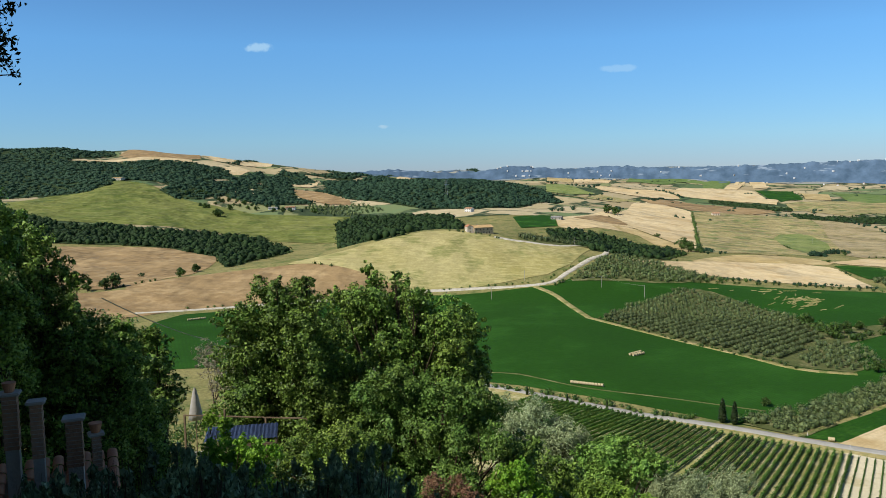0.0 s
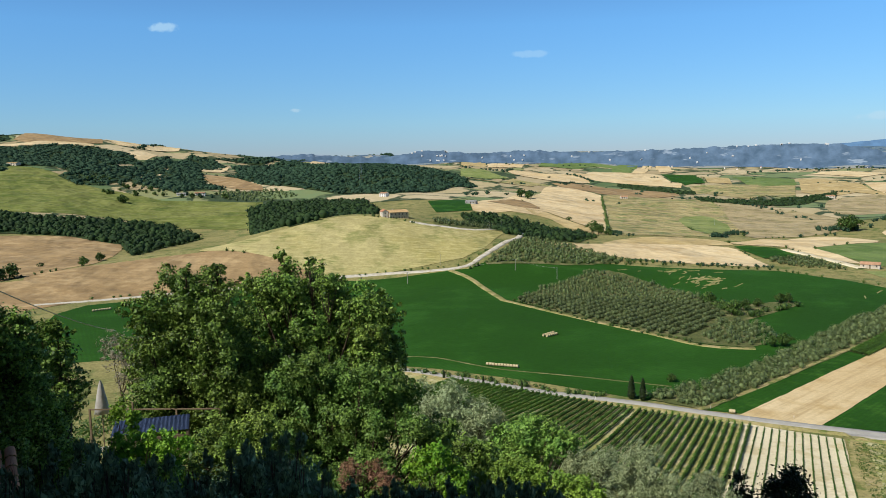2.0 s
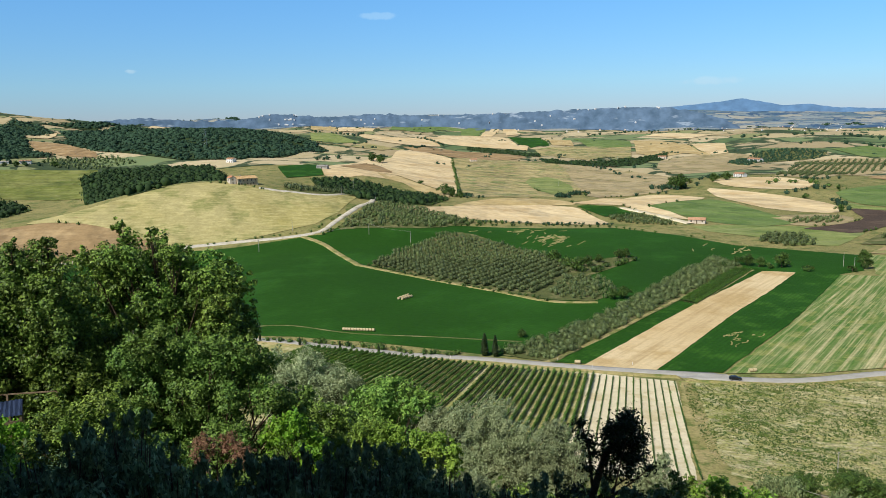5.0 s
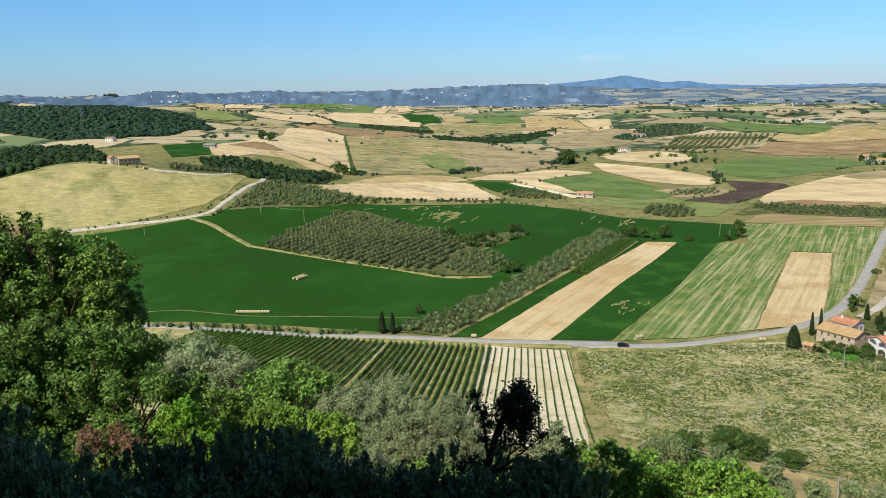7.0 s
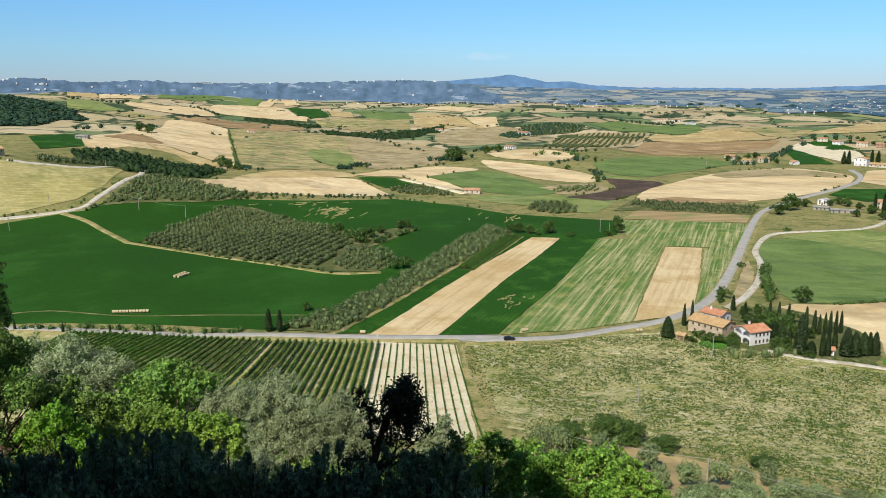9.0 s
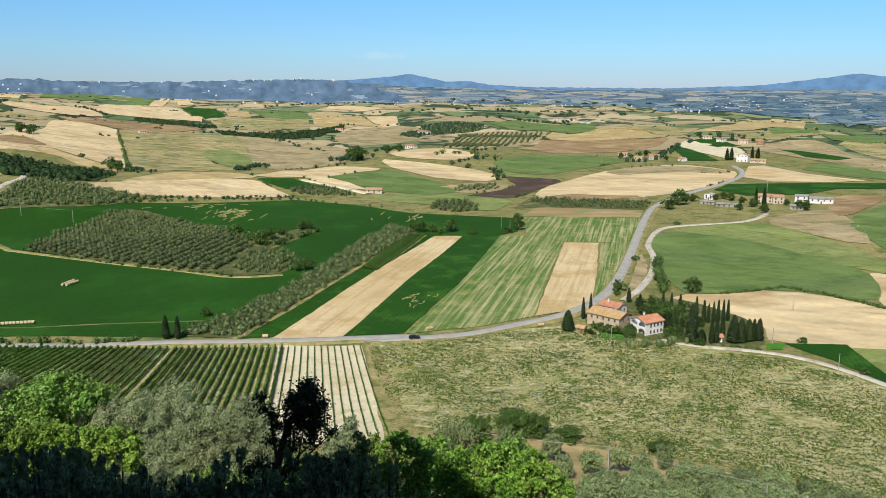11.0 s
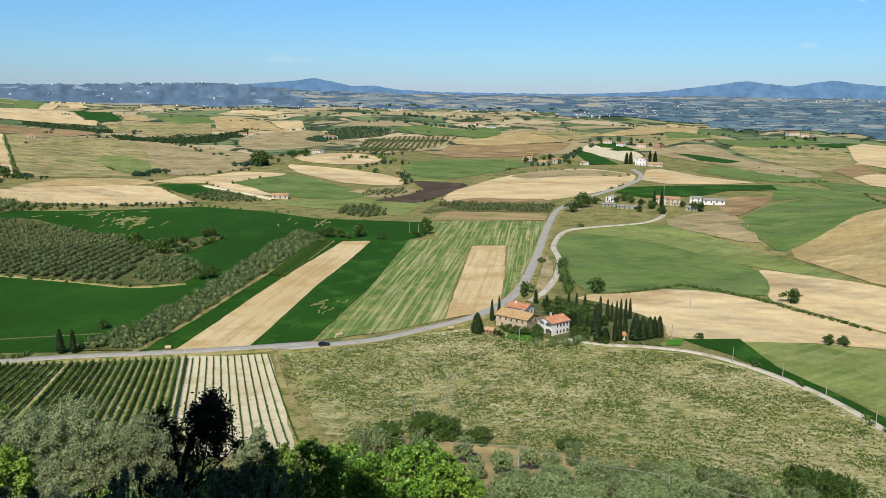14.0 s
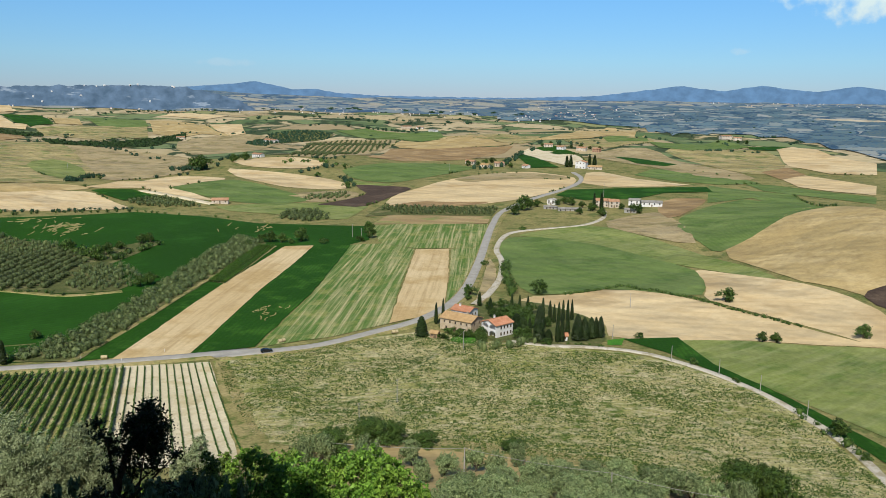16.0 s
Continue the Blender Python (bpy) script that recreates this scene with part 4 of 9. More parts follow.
def ridge(name, distance, crest, material, label, foot=-2.0, rough=0.0):
    """A far range: a sloping face whose crest follows heights given in degrees by azimuth."""
    az = np.arange(crest[0][0], crest[-1][0], 0.12)
    top = np.interp(az, [c[0] for c in crest], [c[1] for c in crest])
    k = np.exp(-np.linspace(-2, 2, 9) ** 2)
    top = np.convolve(np.pad(top, 4, mode="edge"), k / k.sum(), "valid")
    top = top + rough * np.array([noise.fractal((a * 1.7, distance, 0), 1.0, 2.0, 5) for a in az])
    verts, faces, n, levels = [], [], len(az), 7
    for lv in range(levels):
        s = lv / (levels - 1)
        for a, t in zip(az, top):
            d = distance * (0.965 + 0.035 * s) + (25 if distance > 4000 else 7) * noise.noise((a, s * 3, distance))
            e = foot + (t - foot) * s
            verts.append((d * math.sin(radians(a)), d * math.cos(radians(a)), 95 + d * math.tan(radians(e))))
    for lv in range(levels - 1):
        faces += [(lv * n + j, (lv + 1) * n + j, (lv + 1) * n + j + 1, lv * n + j + 1) for j in range(n - 1)]
    return tagged(mesh_object(name, verts, faces, material, smooth=True), label, "hills", kind="structure")


# plot and hedge colours are blued to paint in the haze over the plain
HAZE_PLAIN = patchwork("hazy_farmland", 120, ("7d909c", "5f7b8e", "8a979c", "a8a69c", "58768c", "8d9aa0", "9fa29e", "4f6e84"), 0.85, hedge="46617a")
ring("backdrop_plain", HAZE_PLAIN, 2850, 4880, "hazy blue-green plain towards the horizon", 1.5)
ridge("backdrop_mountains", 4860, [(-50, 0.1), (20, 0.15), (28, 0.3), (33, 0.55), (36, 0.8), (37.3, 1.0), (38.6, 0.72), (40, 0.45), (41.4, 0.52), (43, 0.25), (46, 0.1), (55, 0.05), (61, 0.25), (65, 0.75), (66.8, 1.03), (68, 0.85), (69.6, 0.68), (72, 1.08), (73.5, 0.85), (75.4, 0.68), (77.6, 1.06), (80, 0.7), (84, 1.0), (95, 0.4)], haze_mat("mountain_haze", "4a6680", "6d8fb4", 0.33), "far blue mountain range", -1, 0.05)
HILLS = ridge("backdrop_hills", 3050, [(-8, 0.1), (-5.7, 0.44), (-3.3, 0.52), (0, 0.25), (2.4, 0.22), (5, 0.66), (8.8, 0.34), (12, 0.52), (16, 0.3), (21.3, 0.36), (26, 0.5), (30, 0.58), (32.5, 0.52), (34.8, 0.1), (36.5, -0.5), (38, -1.3)], hazy_hill_mat(), "far wooded blue hills with pale clearings", -1.5, 0.12)


def hill_houses(n, a0, a1, seed):
    """Gabled houses too far off to pick apart, on the face of the blue hills."""
    rng = np.random.default_rng(seed)
    co = np.array([v.co for v in HILLS.data.vertices])
    az = np.degrees(np.arctan2(co[:, 0], co[:, 1]))
    pool = np.flatnonzero((az > a0) & (az < a1) & (np.arange(len(co)) > len(co) * 0.45))
    verts, faces = [], []
    for i in rng.choice(pool, n):
        x, y, z = co[i]
        w, d, h = rng.uniform(1.3, 3.6), 2.0, rng.uniform(1.4, 2.6)
        k = len(verts)
        verts += [(x + sx * w, y + sy * d - 3, z + u) for u in (-3, h) for sx, sy in ((-1, -1), (1, -1), (1, 1), (-1, 1))] + [(x - w, y - 3, z + h + 0.8), (x + w, y - 3, z + h + 0.8)]
        faces += [[k + j for j in f] for f in ((0, 1, 5, 4), (1, 2, 6, 9, 5), (2, 3, 7, 6), (3, 0, 4, 8, 7), (4, 5, 9, 8), (6, 7, 8, 9))]
    tagged(mesh_object("village_houses", verts, faces, WHITE), "pale houses scattered over far blue hills", "houses", kind="stuff")


hill_houses(30, 3, 33, 60)
hill_houses(14, 4.0, 6.5, 61)
# valley plots in blue-grey, the haze put straight into their colours
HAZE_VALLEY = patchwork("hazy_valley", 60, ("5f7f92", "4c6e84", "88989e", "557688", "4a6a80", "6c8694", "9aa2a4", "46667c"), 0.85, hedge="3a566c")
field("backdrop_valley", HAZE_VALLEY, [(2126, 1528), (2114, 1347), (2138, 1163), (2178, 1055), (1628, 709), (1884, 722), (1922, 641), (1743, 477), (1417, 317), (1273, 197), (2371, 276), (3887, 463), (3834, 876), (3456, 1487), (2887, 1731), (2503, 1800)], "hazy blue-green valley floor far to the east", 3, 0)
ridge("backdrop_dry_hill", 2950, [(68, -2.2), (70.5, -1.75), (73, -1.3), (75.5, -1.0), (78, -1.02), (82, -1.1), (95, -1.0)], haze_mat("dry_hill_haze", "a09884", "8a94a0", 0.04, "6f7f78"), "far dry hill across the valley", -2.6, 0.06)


# ---- plain unseen blocks added beside and behind the terrace, to shade the slope ----
def block(name, x0, y0, x1, y1, top, material, label):
    low = min(float(terrain(x, y)) for x in (x0, x1) for y in (y0, y1)) - 1.5
    bm = bmesh.new()
    bmesh.ops.create_cube(bm, size=1)
    for v in bm.verts:
        v.co = ((x0 + x1) / 2 + v.co.x * (x1 - x0), (y0 + y1) / 2 + v.co.y * (y1 - y0), (low + top) / 2 + v.co.z * (top - low))
    bmesh.ops.bevel(bm, geom=bm.edges[:], offset=0.06, segments=2, affect="EDGES")
    me = bpy.data.meshes.new(name)
    bm.to_mesh(me)
    bm.free()
    me.materials.append(material)
    return tagged(new(name, me), label, "wall", kind="structure")


# out of view; places and tops set by where their shadows should end
block("shade_block_west", -20, -6, -6.5, 8.5, 111, STONE, "unseen plain stone block added to shade the slope")
block("unseen_block_north", -30, -30, 20, -9, 103, STONE, "unseen plain stone block added behind the terrace")
block("wall_gable", -30, 8.6, -14, 13.2, 100, CREAM, "unseen plain rendered block added to shade the slope")
block("shade_block_low", -30, 13.3, -14, 18, 99.5, STONE, "unseen lower stone block added to shade the slope")
block("shade_block_far", -40, 18.1, -16, 24.5, 96.5, STONE, "unseen stone block further along, added for shade")


# ---- plants: leaf by leaf near by, tuft by tuft far off ----
def fast_mesh(name, verts, quads, material, smooth=False):
    """A mesh of quads from arrays."""
    me = bpy.data.meshes.new(name)
    verts, quads = np.asarray(verts, np.float32), np.asarray(quads, np.int32)
    me.vertices.add(len(verts))
    me.vertices.foreach_set("co", verts.ravel())
    me.loops.add(quads.size)
    me.loops.foreach_set("vertex_index", quads.ravel())
    me.polygons.add(len(quads))
    k = quads.shape[1]
    me.polygons.foreach_set("loop_start", np.arange(0, quads.size, k, dtype=np.int32))
    me.materials.append(material)
    me.update(calc_edges=True)
    if smooth:
        me.shade_smooth()
    return me


def leaves(centres, outward, size, rng, thin=0.5, spread=0.9):
    """One folded rhombic leaf at every centre, facing roughly outward."""
    n = len(centres)
    nrm = outward + spread * rng.normal(size=(n, 3)) + np.array([0, 0, 0.35])
    nrm /= np.linalg.norm(nrm, axis=1, keepdims=True) + 1e-9
    u = np.cross(nrm, rng.normal(size=(n, 3)))
    u /= np.linalg.norm(u, axis=1, keepdims=True) + 1e-9
    v = np.cross(nrm, u)
    s = size * rng.uniform(0.6, 1.3, (n, 1))
    bend = nrm * s * 0.18
    verts = np.stack([centres - u * s, centres + v * s * thin - bend, centres + u * s, centres - v * s * thin - bend], 1).reshape(-1, 3)
    return verts, np.arange(4 * n).reshape(-1, 4)


def crown(lobes, clumps, per, size, clump, rng, thin=0.5, shell=0.55, inner=0):
    """Leaves in clumps near the skin of every lobe (x, y, z, rx, rz), over a denser layer of `inner` leaves deeper in."""
    cs, out, deep, deep_out = [], [], [], []
    mean = float(np.mean([b[3] for b in lobes if b[3] > 0.1]))
    for x, y, z, rx, rz in lobes:
        n = max(7, int(clumps * min(1.3, (rx / mean) ** 1.6)))
        d = rng.normal(size=(n, 3))
        d[:, 2] += 0.25
        d /= np.linalg.norm(d, axis=1, keepdims=True)
        at = d * rng.uniform(shell, 1.05, (n, 1)) * np.array([rx, rx, rz]) + np.array([x, y, z])
        jit = rng.normal(size=(n, per, 3)) * clump * rng.uniform(0.6, 1.25, (n, 1, 1))
        jit[:, :, 2] *= 0.7
        cs.append((at[:, None] + jit).reshape(-1, 3))
        o = jit / (np.linalg.norm(jit, axis=2, keepdims=True) + 1e-6) * 0.6 + d[:, None] * 0.9
        out.append(o.reshape(-1, 3))
        if inner and rx > 0.4 * mean:
            d = rng.normal(size=(inner, 3))
            d /= np.linalg.norm(d, axis=1, keepdims=True)
            deep.append(d * rng.uniform(0.42, 0.66, (inner, 1)) * np.array([rx, rx, rz]) + np.array([x, y, z]))
            deep_out.append(1.6 * d)
    v, q = leaves(np.vstack(cs), np.vstack(out), size, rng, thin)
    if deep:
        dv, dq = leaves(np.vstack(deep), np.vstack(deep_out), size * 1.6, rng, min(thin + 0.12, 0.7), 0.6)
        v, q = np.vstack([v, dv]), np.vstack([q, dq + len(v)])
    return v, q


def tube(path, radii, sides=7):
    """A tapering limb along a path, as quads."""
    verts, quads = [], []
    path = [Vector(p) for p in path]
    for i, (p, r) in enumerate(zip(path, radii)):
        d = (path[min(i + 1, len(path) - 1)] - path[max(i - 1, 0)]).normalized()
        a = d.cross(Vector((0.3, 1, 0.2))).normalized()
        b = d.cross(a)
        for k in range(sides):
            w = 2 * math.pi * k / sides
            verts.append(p + (a * math.cos(w) + b * math.sin(w)) * r)
        if i:
            o = i * sides
            quads += [(o - sides + k, o - sides + (k + 1) % sides, o + (k + 1) % sides, o + k) for k in range(sides)]
    return verts, quads


def woody(trunk_height, lobes, radius, rng, bend=0.3, depth=1.0):
    """A trunk that forks into one limb for each lobe of the crown."""
    verts, quads = [], []

    def add(path, radii, sides):
        v, q = tube(path, radii, sides)
        o = len(verts)
        verts.extend(v)
        quads.extend([tuple(i + o for i in f) for f in q])

    fork = Vector((rng.normal() * bend, rng.normal() * bend, trunk_height))
    add([(0, 0, -depth), (0, 0, 0), fork * 0.5 + Vector((rng.normal() * bend * 0.4, 0, 0)), fork], [radius * 1.35, radius * 1.25, radius, radius * 0.85], 8)
    for x, y, z, rx, rz in lobes:
        tip = Vector((x, y, z + rz * 0.3))
        mid = fork.lerp(tip, 0.5) + Vector((rng.normal(), rng.normal(), 0.5)) * 0.25 * rx
        r = radius * 0.38
        add([fork - Vector((0, 0, 0.2)), mid, tip], [r, r * 0.6, r * 0.15], 5)
        for _ in range(3):
            e = tip + Vector((rng.normal() * rx, rng.normal() * rx, rng.normal() * rz)) * 0.35
            add([mid.lerp(tip, rng.uniform(0.1, 0.8)), e], [r * 0.35, r * 0.08], 4)
    return verts, quads


def lobed(height, width, base, count, rng, spires=0):
    """Lobes scattered through an egg-shaped crown, uneven at the rim, with a few spires on top."""
    out = []
    mid, half = (base + height) / 2, (height - base) / 2
    while len(out) < count:
        p = rng.uniform(-1, 1, 3)
        if np.linalg.norm(p) > 1:
            continue
        r = rng.uniform(0.15, 0.27) * width
        p = p * np.linalg.norm(p) ** -0.45
        k = (width * 0.55 - r * 0.5)
        out.append((p[0] * k, p[1] * k, mid + p[2] * (half - r * 0.75), r, r * rng.uniform(0.7, 1.0)))
    for _ in range(spires):
        a = rng.uniform(0, 2 * math.pi)
        out.append((0.22 * width * math.cos(a), 0.22 * width * math.sin(a), height - 0.09 * height * rng.uniform(0.2, 1), width * 0.05, height * 0.09))
    return out


PLANTS = {}


def species(key, name, label, category, height, width, trunk, leaf, count=22, clumps=16, per=40, size=0.1, clump=0.28, thin=0.5, base=0.3, spires=3, bark=None, radius=None, seed=1, shell=0.55, inner=0):
    rng = np.random.default_rng(seed)
    lobes = lobed(height, width, base * height, count, rng, spires)
    simple = "far" in key
    wood = fast_mesh("trunk", *(tube([(0, 0, -0.6), (0.1, 0, trunk), (0, 0.1, height * 0.6)], [width * 0.05, width * 0.04, 0.05], 6) if simple else woody(trunk, lobes, radius or width * 0.03, rng, 0.3)), bark or BARK, smooth=True)
    v, q = crown(lobes, clumps, per, size, clump, rng, thin, shell, inner)
    PLANTS[key] = dict(name=name, label=label, category=category, height=height, width=width, trunk=wood, crown=fast_mesh("crown", v, q, LEAF[leaf]))


def stand(key, x, y, top=None, width=None, turn=0.0, group="", label="", sink=0.25):
    """Plants one of a kind on the ground, grown to reach the height `top`."""
    p = PLANTS[key]
    g = float(terrain(x, y)) - sink
    s = (width or p["width"]) / p["width"]
    zs = s if top is None else min(max((top - g) / p["height"], 0.5 * s), 2.2 * s)
    root = new(p["name"])
    root.empty_display_size = 0.5
    for part_name in ("trunk", "crown"):
        if p[part_name]:
            o = new(part_name, p[part_name])
            o.parent = root
    root.matrix_basis = pose(x, y, g, 0, 0, turn) @ Matrix.Diagonal((s, s, zs, 1))
    return tagged(root, label or p["label"], p["category"], group)


species("shade", "shrub", "dark grey-green shrub in the shade", "bush", 3.6, 4, 0.3, "shrub", 12, 11, 15, 0.095, 0.15, thin=0.3, base=0.02, seed=41, spires=7, shell=0.7, inner=80)
species("green_mid", "broadleaf_tree", "dark green bushy tree at the field's edge", "tree", 8, 9, 1.4, "hedge", 20, 12, 22, 0.3, 0.5, thin=0.6, base=0.08, seed=51, spires=2)
species("olive_mid", "olive_tree", "grey-green olive tree at the slope's foot", "tree", 4.8, 4.6, 1.1, "olive_green", 14, 10, 11, 0.22, 0.3, thin=0.4, base=0.18, seed=52, spires=2)
species("olive_mid_b", "olive_tree", "grey-green olive tree at the slope's foot", "tree", 4.4, 5.0, 1.0, "olive_green", 14, 10, 11, 0.22, 0.3, thin=0.4, base=0.18, seed=53, spires=1)
species("olive_far", "olive_tree", "grey-green olive tree of the grove", "tree", 4.6, 5.0, 1.1, "olive_far", 7, 6, 5, 0.42, 0.35, thin=0.6, base=0.15, seed=61, spires=0)
species("olive_far_b", "olive_tree", "grey-green olive tree of the grove", "tree", 4.2, 4.8, 1.0, "olive_far", 7, 6, 5, 0.42, 0.35, thin=0.6, base=0.15, seed=62, spires=0)
species("tree_far", "broadleaf_tree", "dark green tree among the fields", "tree", 8, 8, 1.2, "hedge", 13, 10, 9, 0.46, 0.5, thin=0.65, base=0.06, seed=63, spires=0)
species("bush_far", "bush", "low dark green bush", "bush", 2.6, 3.2, 0.3, "hedge", 6, 5, 6, 0.33, 0.3, thin=0.65, base=0.02, seed=64, spires=0)


def far_olive(key, height, width, seed):
    """Olive seen from afar: a lumpy heart thick with tufts."""
    rng = np.random.default_rng(seed)
    n = 230
    d = rng.normal(size=(n, 3))
    d[:, 2] = np.abs(d[:, 2]) * 1.1 - 0.3
    d /= np.linalg.norm(d, axis=1, keepdims=True)
    half = np.array([width / 2, width / 2, height * 0.42])
    mid = np.array([0, 0, height * 0.58])
    v, q = leaves(d * half * rng.uniform(0.7, 1.04, (n, 1)) + mid, d * 1.3, width * 0.05, rng, 0.7, 0.45)
    k, rings = 7, []
    for z, r in ((-0.85, 0.4), (-0.25, 0.78), (0.35, 0.7), (0.78, 0.3)):
        a = np.arange(k) * 2 * math.pi / k
        w = r * rng.uniform(0.75, 1.15, k) * half[0]
        rings.append(np.column_stack([np.cos(a) * w, np.sin(a) * w, np.full(k, z * half[2] + mid[2])]))
    idx = np.arange(4 * k).reshape(4, k)
    cq = np.stack([idx[:-1], np.roll(idx[:-1], -1, 1), np.roll(idx[1:], -1, 1), idx[1:]], -1).reshape(-1, 4)
    v, q = np.vstack([v, np.vstack(rings)]), np.vstack([q, cq + len(v)])
    PLANTS[key]["crown"] = fast_mesh("crown", v, q, LEAF["olive_far"])


far_olive("olive_far", 4.6, 5.0, 161)
far_olive("olive_far_b", 4.2, 4.8, 162)


def cypress_kind(key, height, width, seed, fuzz=0.25, per=900):
    rng = np.random.default_rng(seed)
    t = rng.uniform(0.02, 1, per) ** 0.85
    rad = width / 2 * np.clip(np.minimum(t * 7, 1.0), 0, 1) * (1 - t) ** 0.55 * 1.15
    a = rng.uniform(0, 2 * math.pi, per)
    k = rad * rng.uniform(0.75, 1.08, per)
    c = np.stack([k * np.cos(a), k * np.sin(a), 0.2 + t * (height - 0.2)], 1)
    out = np.stack([np.cos(a), np.sin(a), 0.8 + 0 * a], 1)
    v, q = leaves(c, out, fuzz, rng, 0.5, 0.5)
    # a dark inner body keeps it dense
    b, f = tube([(0, 0, 0.3), (0, 0, height * 0.15), (0, 0, height * 0.5), (0, 0, height * 0.93)], [width * 0.2, width * 0.42, width * 0.34, 0.04], 9)
    v, q = np.vstack([v, np.array(b)]), np.vstack([q, np.array(f) + len(v)])
    wood = fast_mesh("trunk", *tube([(0, 0, -0.6), (0, 0, 0.6)], [0.2, 0.16], 7), BARK)
    PLANTS[key] = dict(name="cypress_tree", label="slender dark green cypress", category="tree", height=height, width=width, trunk=wood, crown=fast_mesh("crown", v, q, LEAF["cypress"]))


cypress_kind("cypress", 10, 2.0, 71)
cypress_kind("cypress_wide", 9, 4.2, 72, 0.4, 1300)


def dark_tree():
    """The evergreen in the shade of the added blocks: a ragged dense head and a thin side top over a slanting trunk."""
    rng = np.random.default_rng(77)
    x0, y0, z0 = 7.10, 12.56, 89.82
    ground = float(terrain(x0, y0)) - 0.25
    high = z0 - ground
    # across, below the top, radius
    heads = [(0.0, 0.62, 0.5), (-0.3, 0.85, 0.36), (0.38, 0.8, 0.3), (0.1, 0.28, 0.26), (0.5, 1.08, 0.2), (-0.42, 0.52, 0.2), (-0.18, 1.22, 0.38), (0.22, 1.4, 0.3), (-1.11, 0.38, 0.12), (-1.03, 0.68, 0.15),
             (-0.86, 0.93, 0.16), (-0.75, 1.18, 0.18), (0.15, 0.95, 0.3), (-0.05, 1.05, 0.3), (0.3, 0.5, 0.25), (-0.2, 0.4, 0.2), (-0.55, 0.85, 0.2), (-0.5, 1.1, 0.25), (-0.5, 1.45, 0.28), (-0.9, 1.6, 0.24), (-0.3, 1.75, 0.4), (0.3, 1.9, 0.36), (0.9, 1.62, 0.22), (-1.2, 2.2, 0.3), (-0.5, 2.4, 0.42), (0.5, 2.5, 0.45), (1.3, 2.35, 0.3), (-1.5, 2.6, 0.3)]
    heads = [((0.68 if x < -0.6 else 0.56) * x, 0.7 * d + 0.08, (0.5 if x < -0.6 and d < 1.3 else 0.46) * r) for x, d, r in heads]
    for _ in range(22):  # ragged sprays round the head
        a = rng.uniform(0, 2 * math.pi)
        heads.append((0.02 + 0.28 * math.cos(a) * rng.uniform(0.7, 1.4), 0.58 + 0.42 * math.sin(a) * rng.uniform(0.6, 1.1), 0.06))
    lobes = [(x, 0.18 * rng.normal(), high - d, r, r * 0.95) for x, d, r in heads]
    verts, quads = [], []
    for path, radii in [([(-0.65, 0, -0.8), (-0.6, 0, high - 2.0), (-0.32, 0.03, high - 1.0), (0, 0, high - 0.35)], [0.1, 0.085, 0.06, 0.02]), ([(-0.52, 0, high - 1.7), (-0.6, 0, high - 0.85), (-0.77, 0, high - 0.28)], [0.035, 0.025, 0.008])] + \
            [([(-0.56, 0, high - 2.1), (x * 0.5 - 0.2, y * 0.6, high - 1.6), (x, y, z)], [0.03, 0.02, 0.006]) for x, y, z, *_ in lobes[20:29]]:
        v, q = tube(path, radii, 7)
        quads += [tuple(i + len(verts) for i in f) for f in q]
        verts += v
    wood = fast_mesh("trunk", [tuple(v) for v in verts], quads, BARK, smooth=True)
    v, q = crown(lobes, 16, 20, 0.034, 0.085, rng, 0.45, 0.6, 14)
    root = new("evergreen_tree")
    for part_name, me in (("trunk", wood), ("crown", fast_mesh("crown", v, q, LEAF["dark"]))):
        o = new(part_name, me)
        o.parent = root
    root.matrix_basis = pose(x0, y0, ground, 0, 0, -29)
    tagged(root, "dark ragged evergreen with a slanting trunk in the shade", "tree")


dark_tree()

# trees and shrubs of the slope below the terrace
def leaflets(centres, outward, size, rng, thin):
    """One small pointed leaf at every centre."""
    n = len(centres)
    nrm = outward + 0.75 * rng.normal(size=(n, 3)) + np.array([0, 0, 0.35])
    nrm /= np.linalg.norm(nrm, axis=1, keepdims=True) + 1e-9
    u = np.cross(nrm, rng.normal(size=(n, 3)))
    u /= np.linalg.norm(u, axis=1, keepdims=True) + 1e-9
    v = np.cross(nrm, u)
    s = size * rng.uniform(0.6, 1.3, (n, 1))
    verts = np.stack([centres - u * s, centres + (0.6 * u + 1.2 * thin * v) * s, centres + (0.6 * u - 1.2 * thin * v) * s], 1).reshape(-1, 3)
    return verts, np.arange(3 * n).reshape(-1, 3)


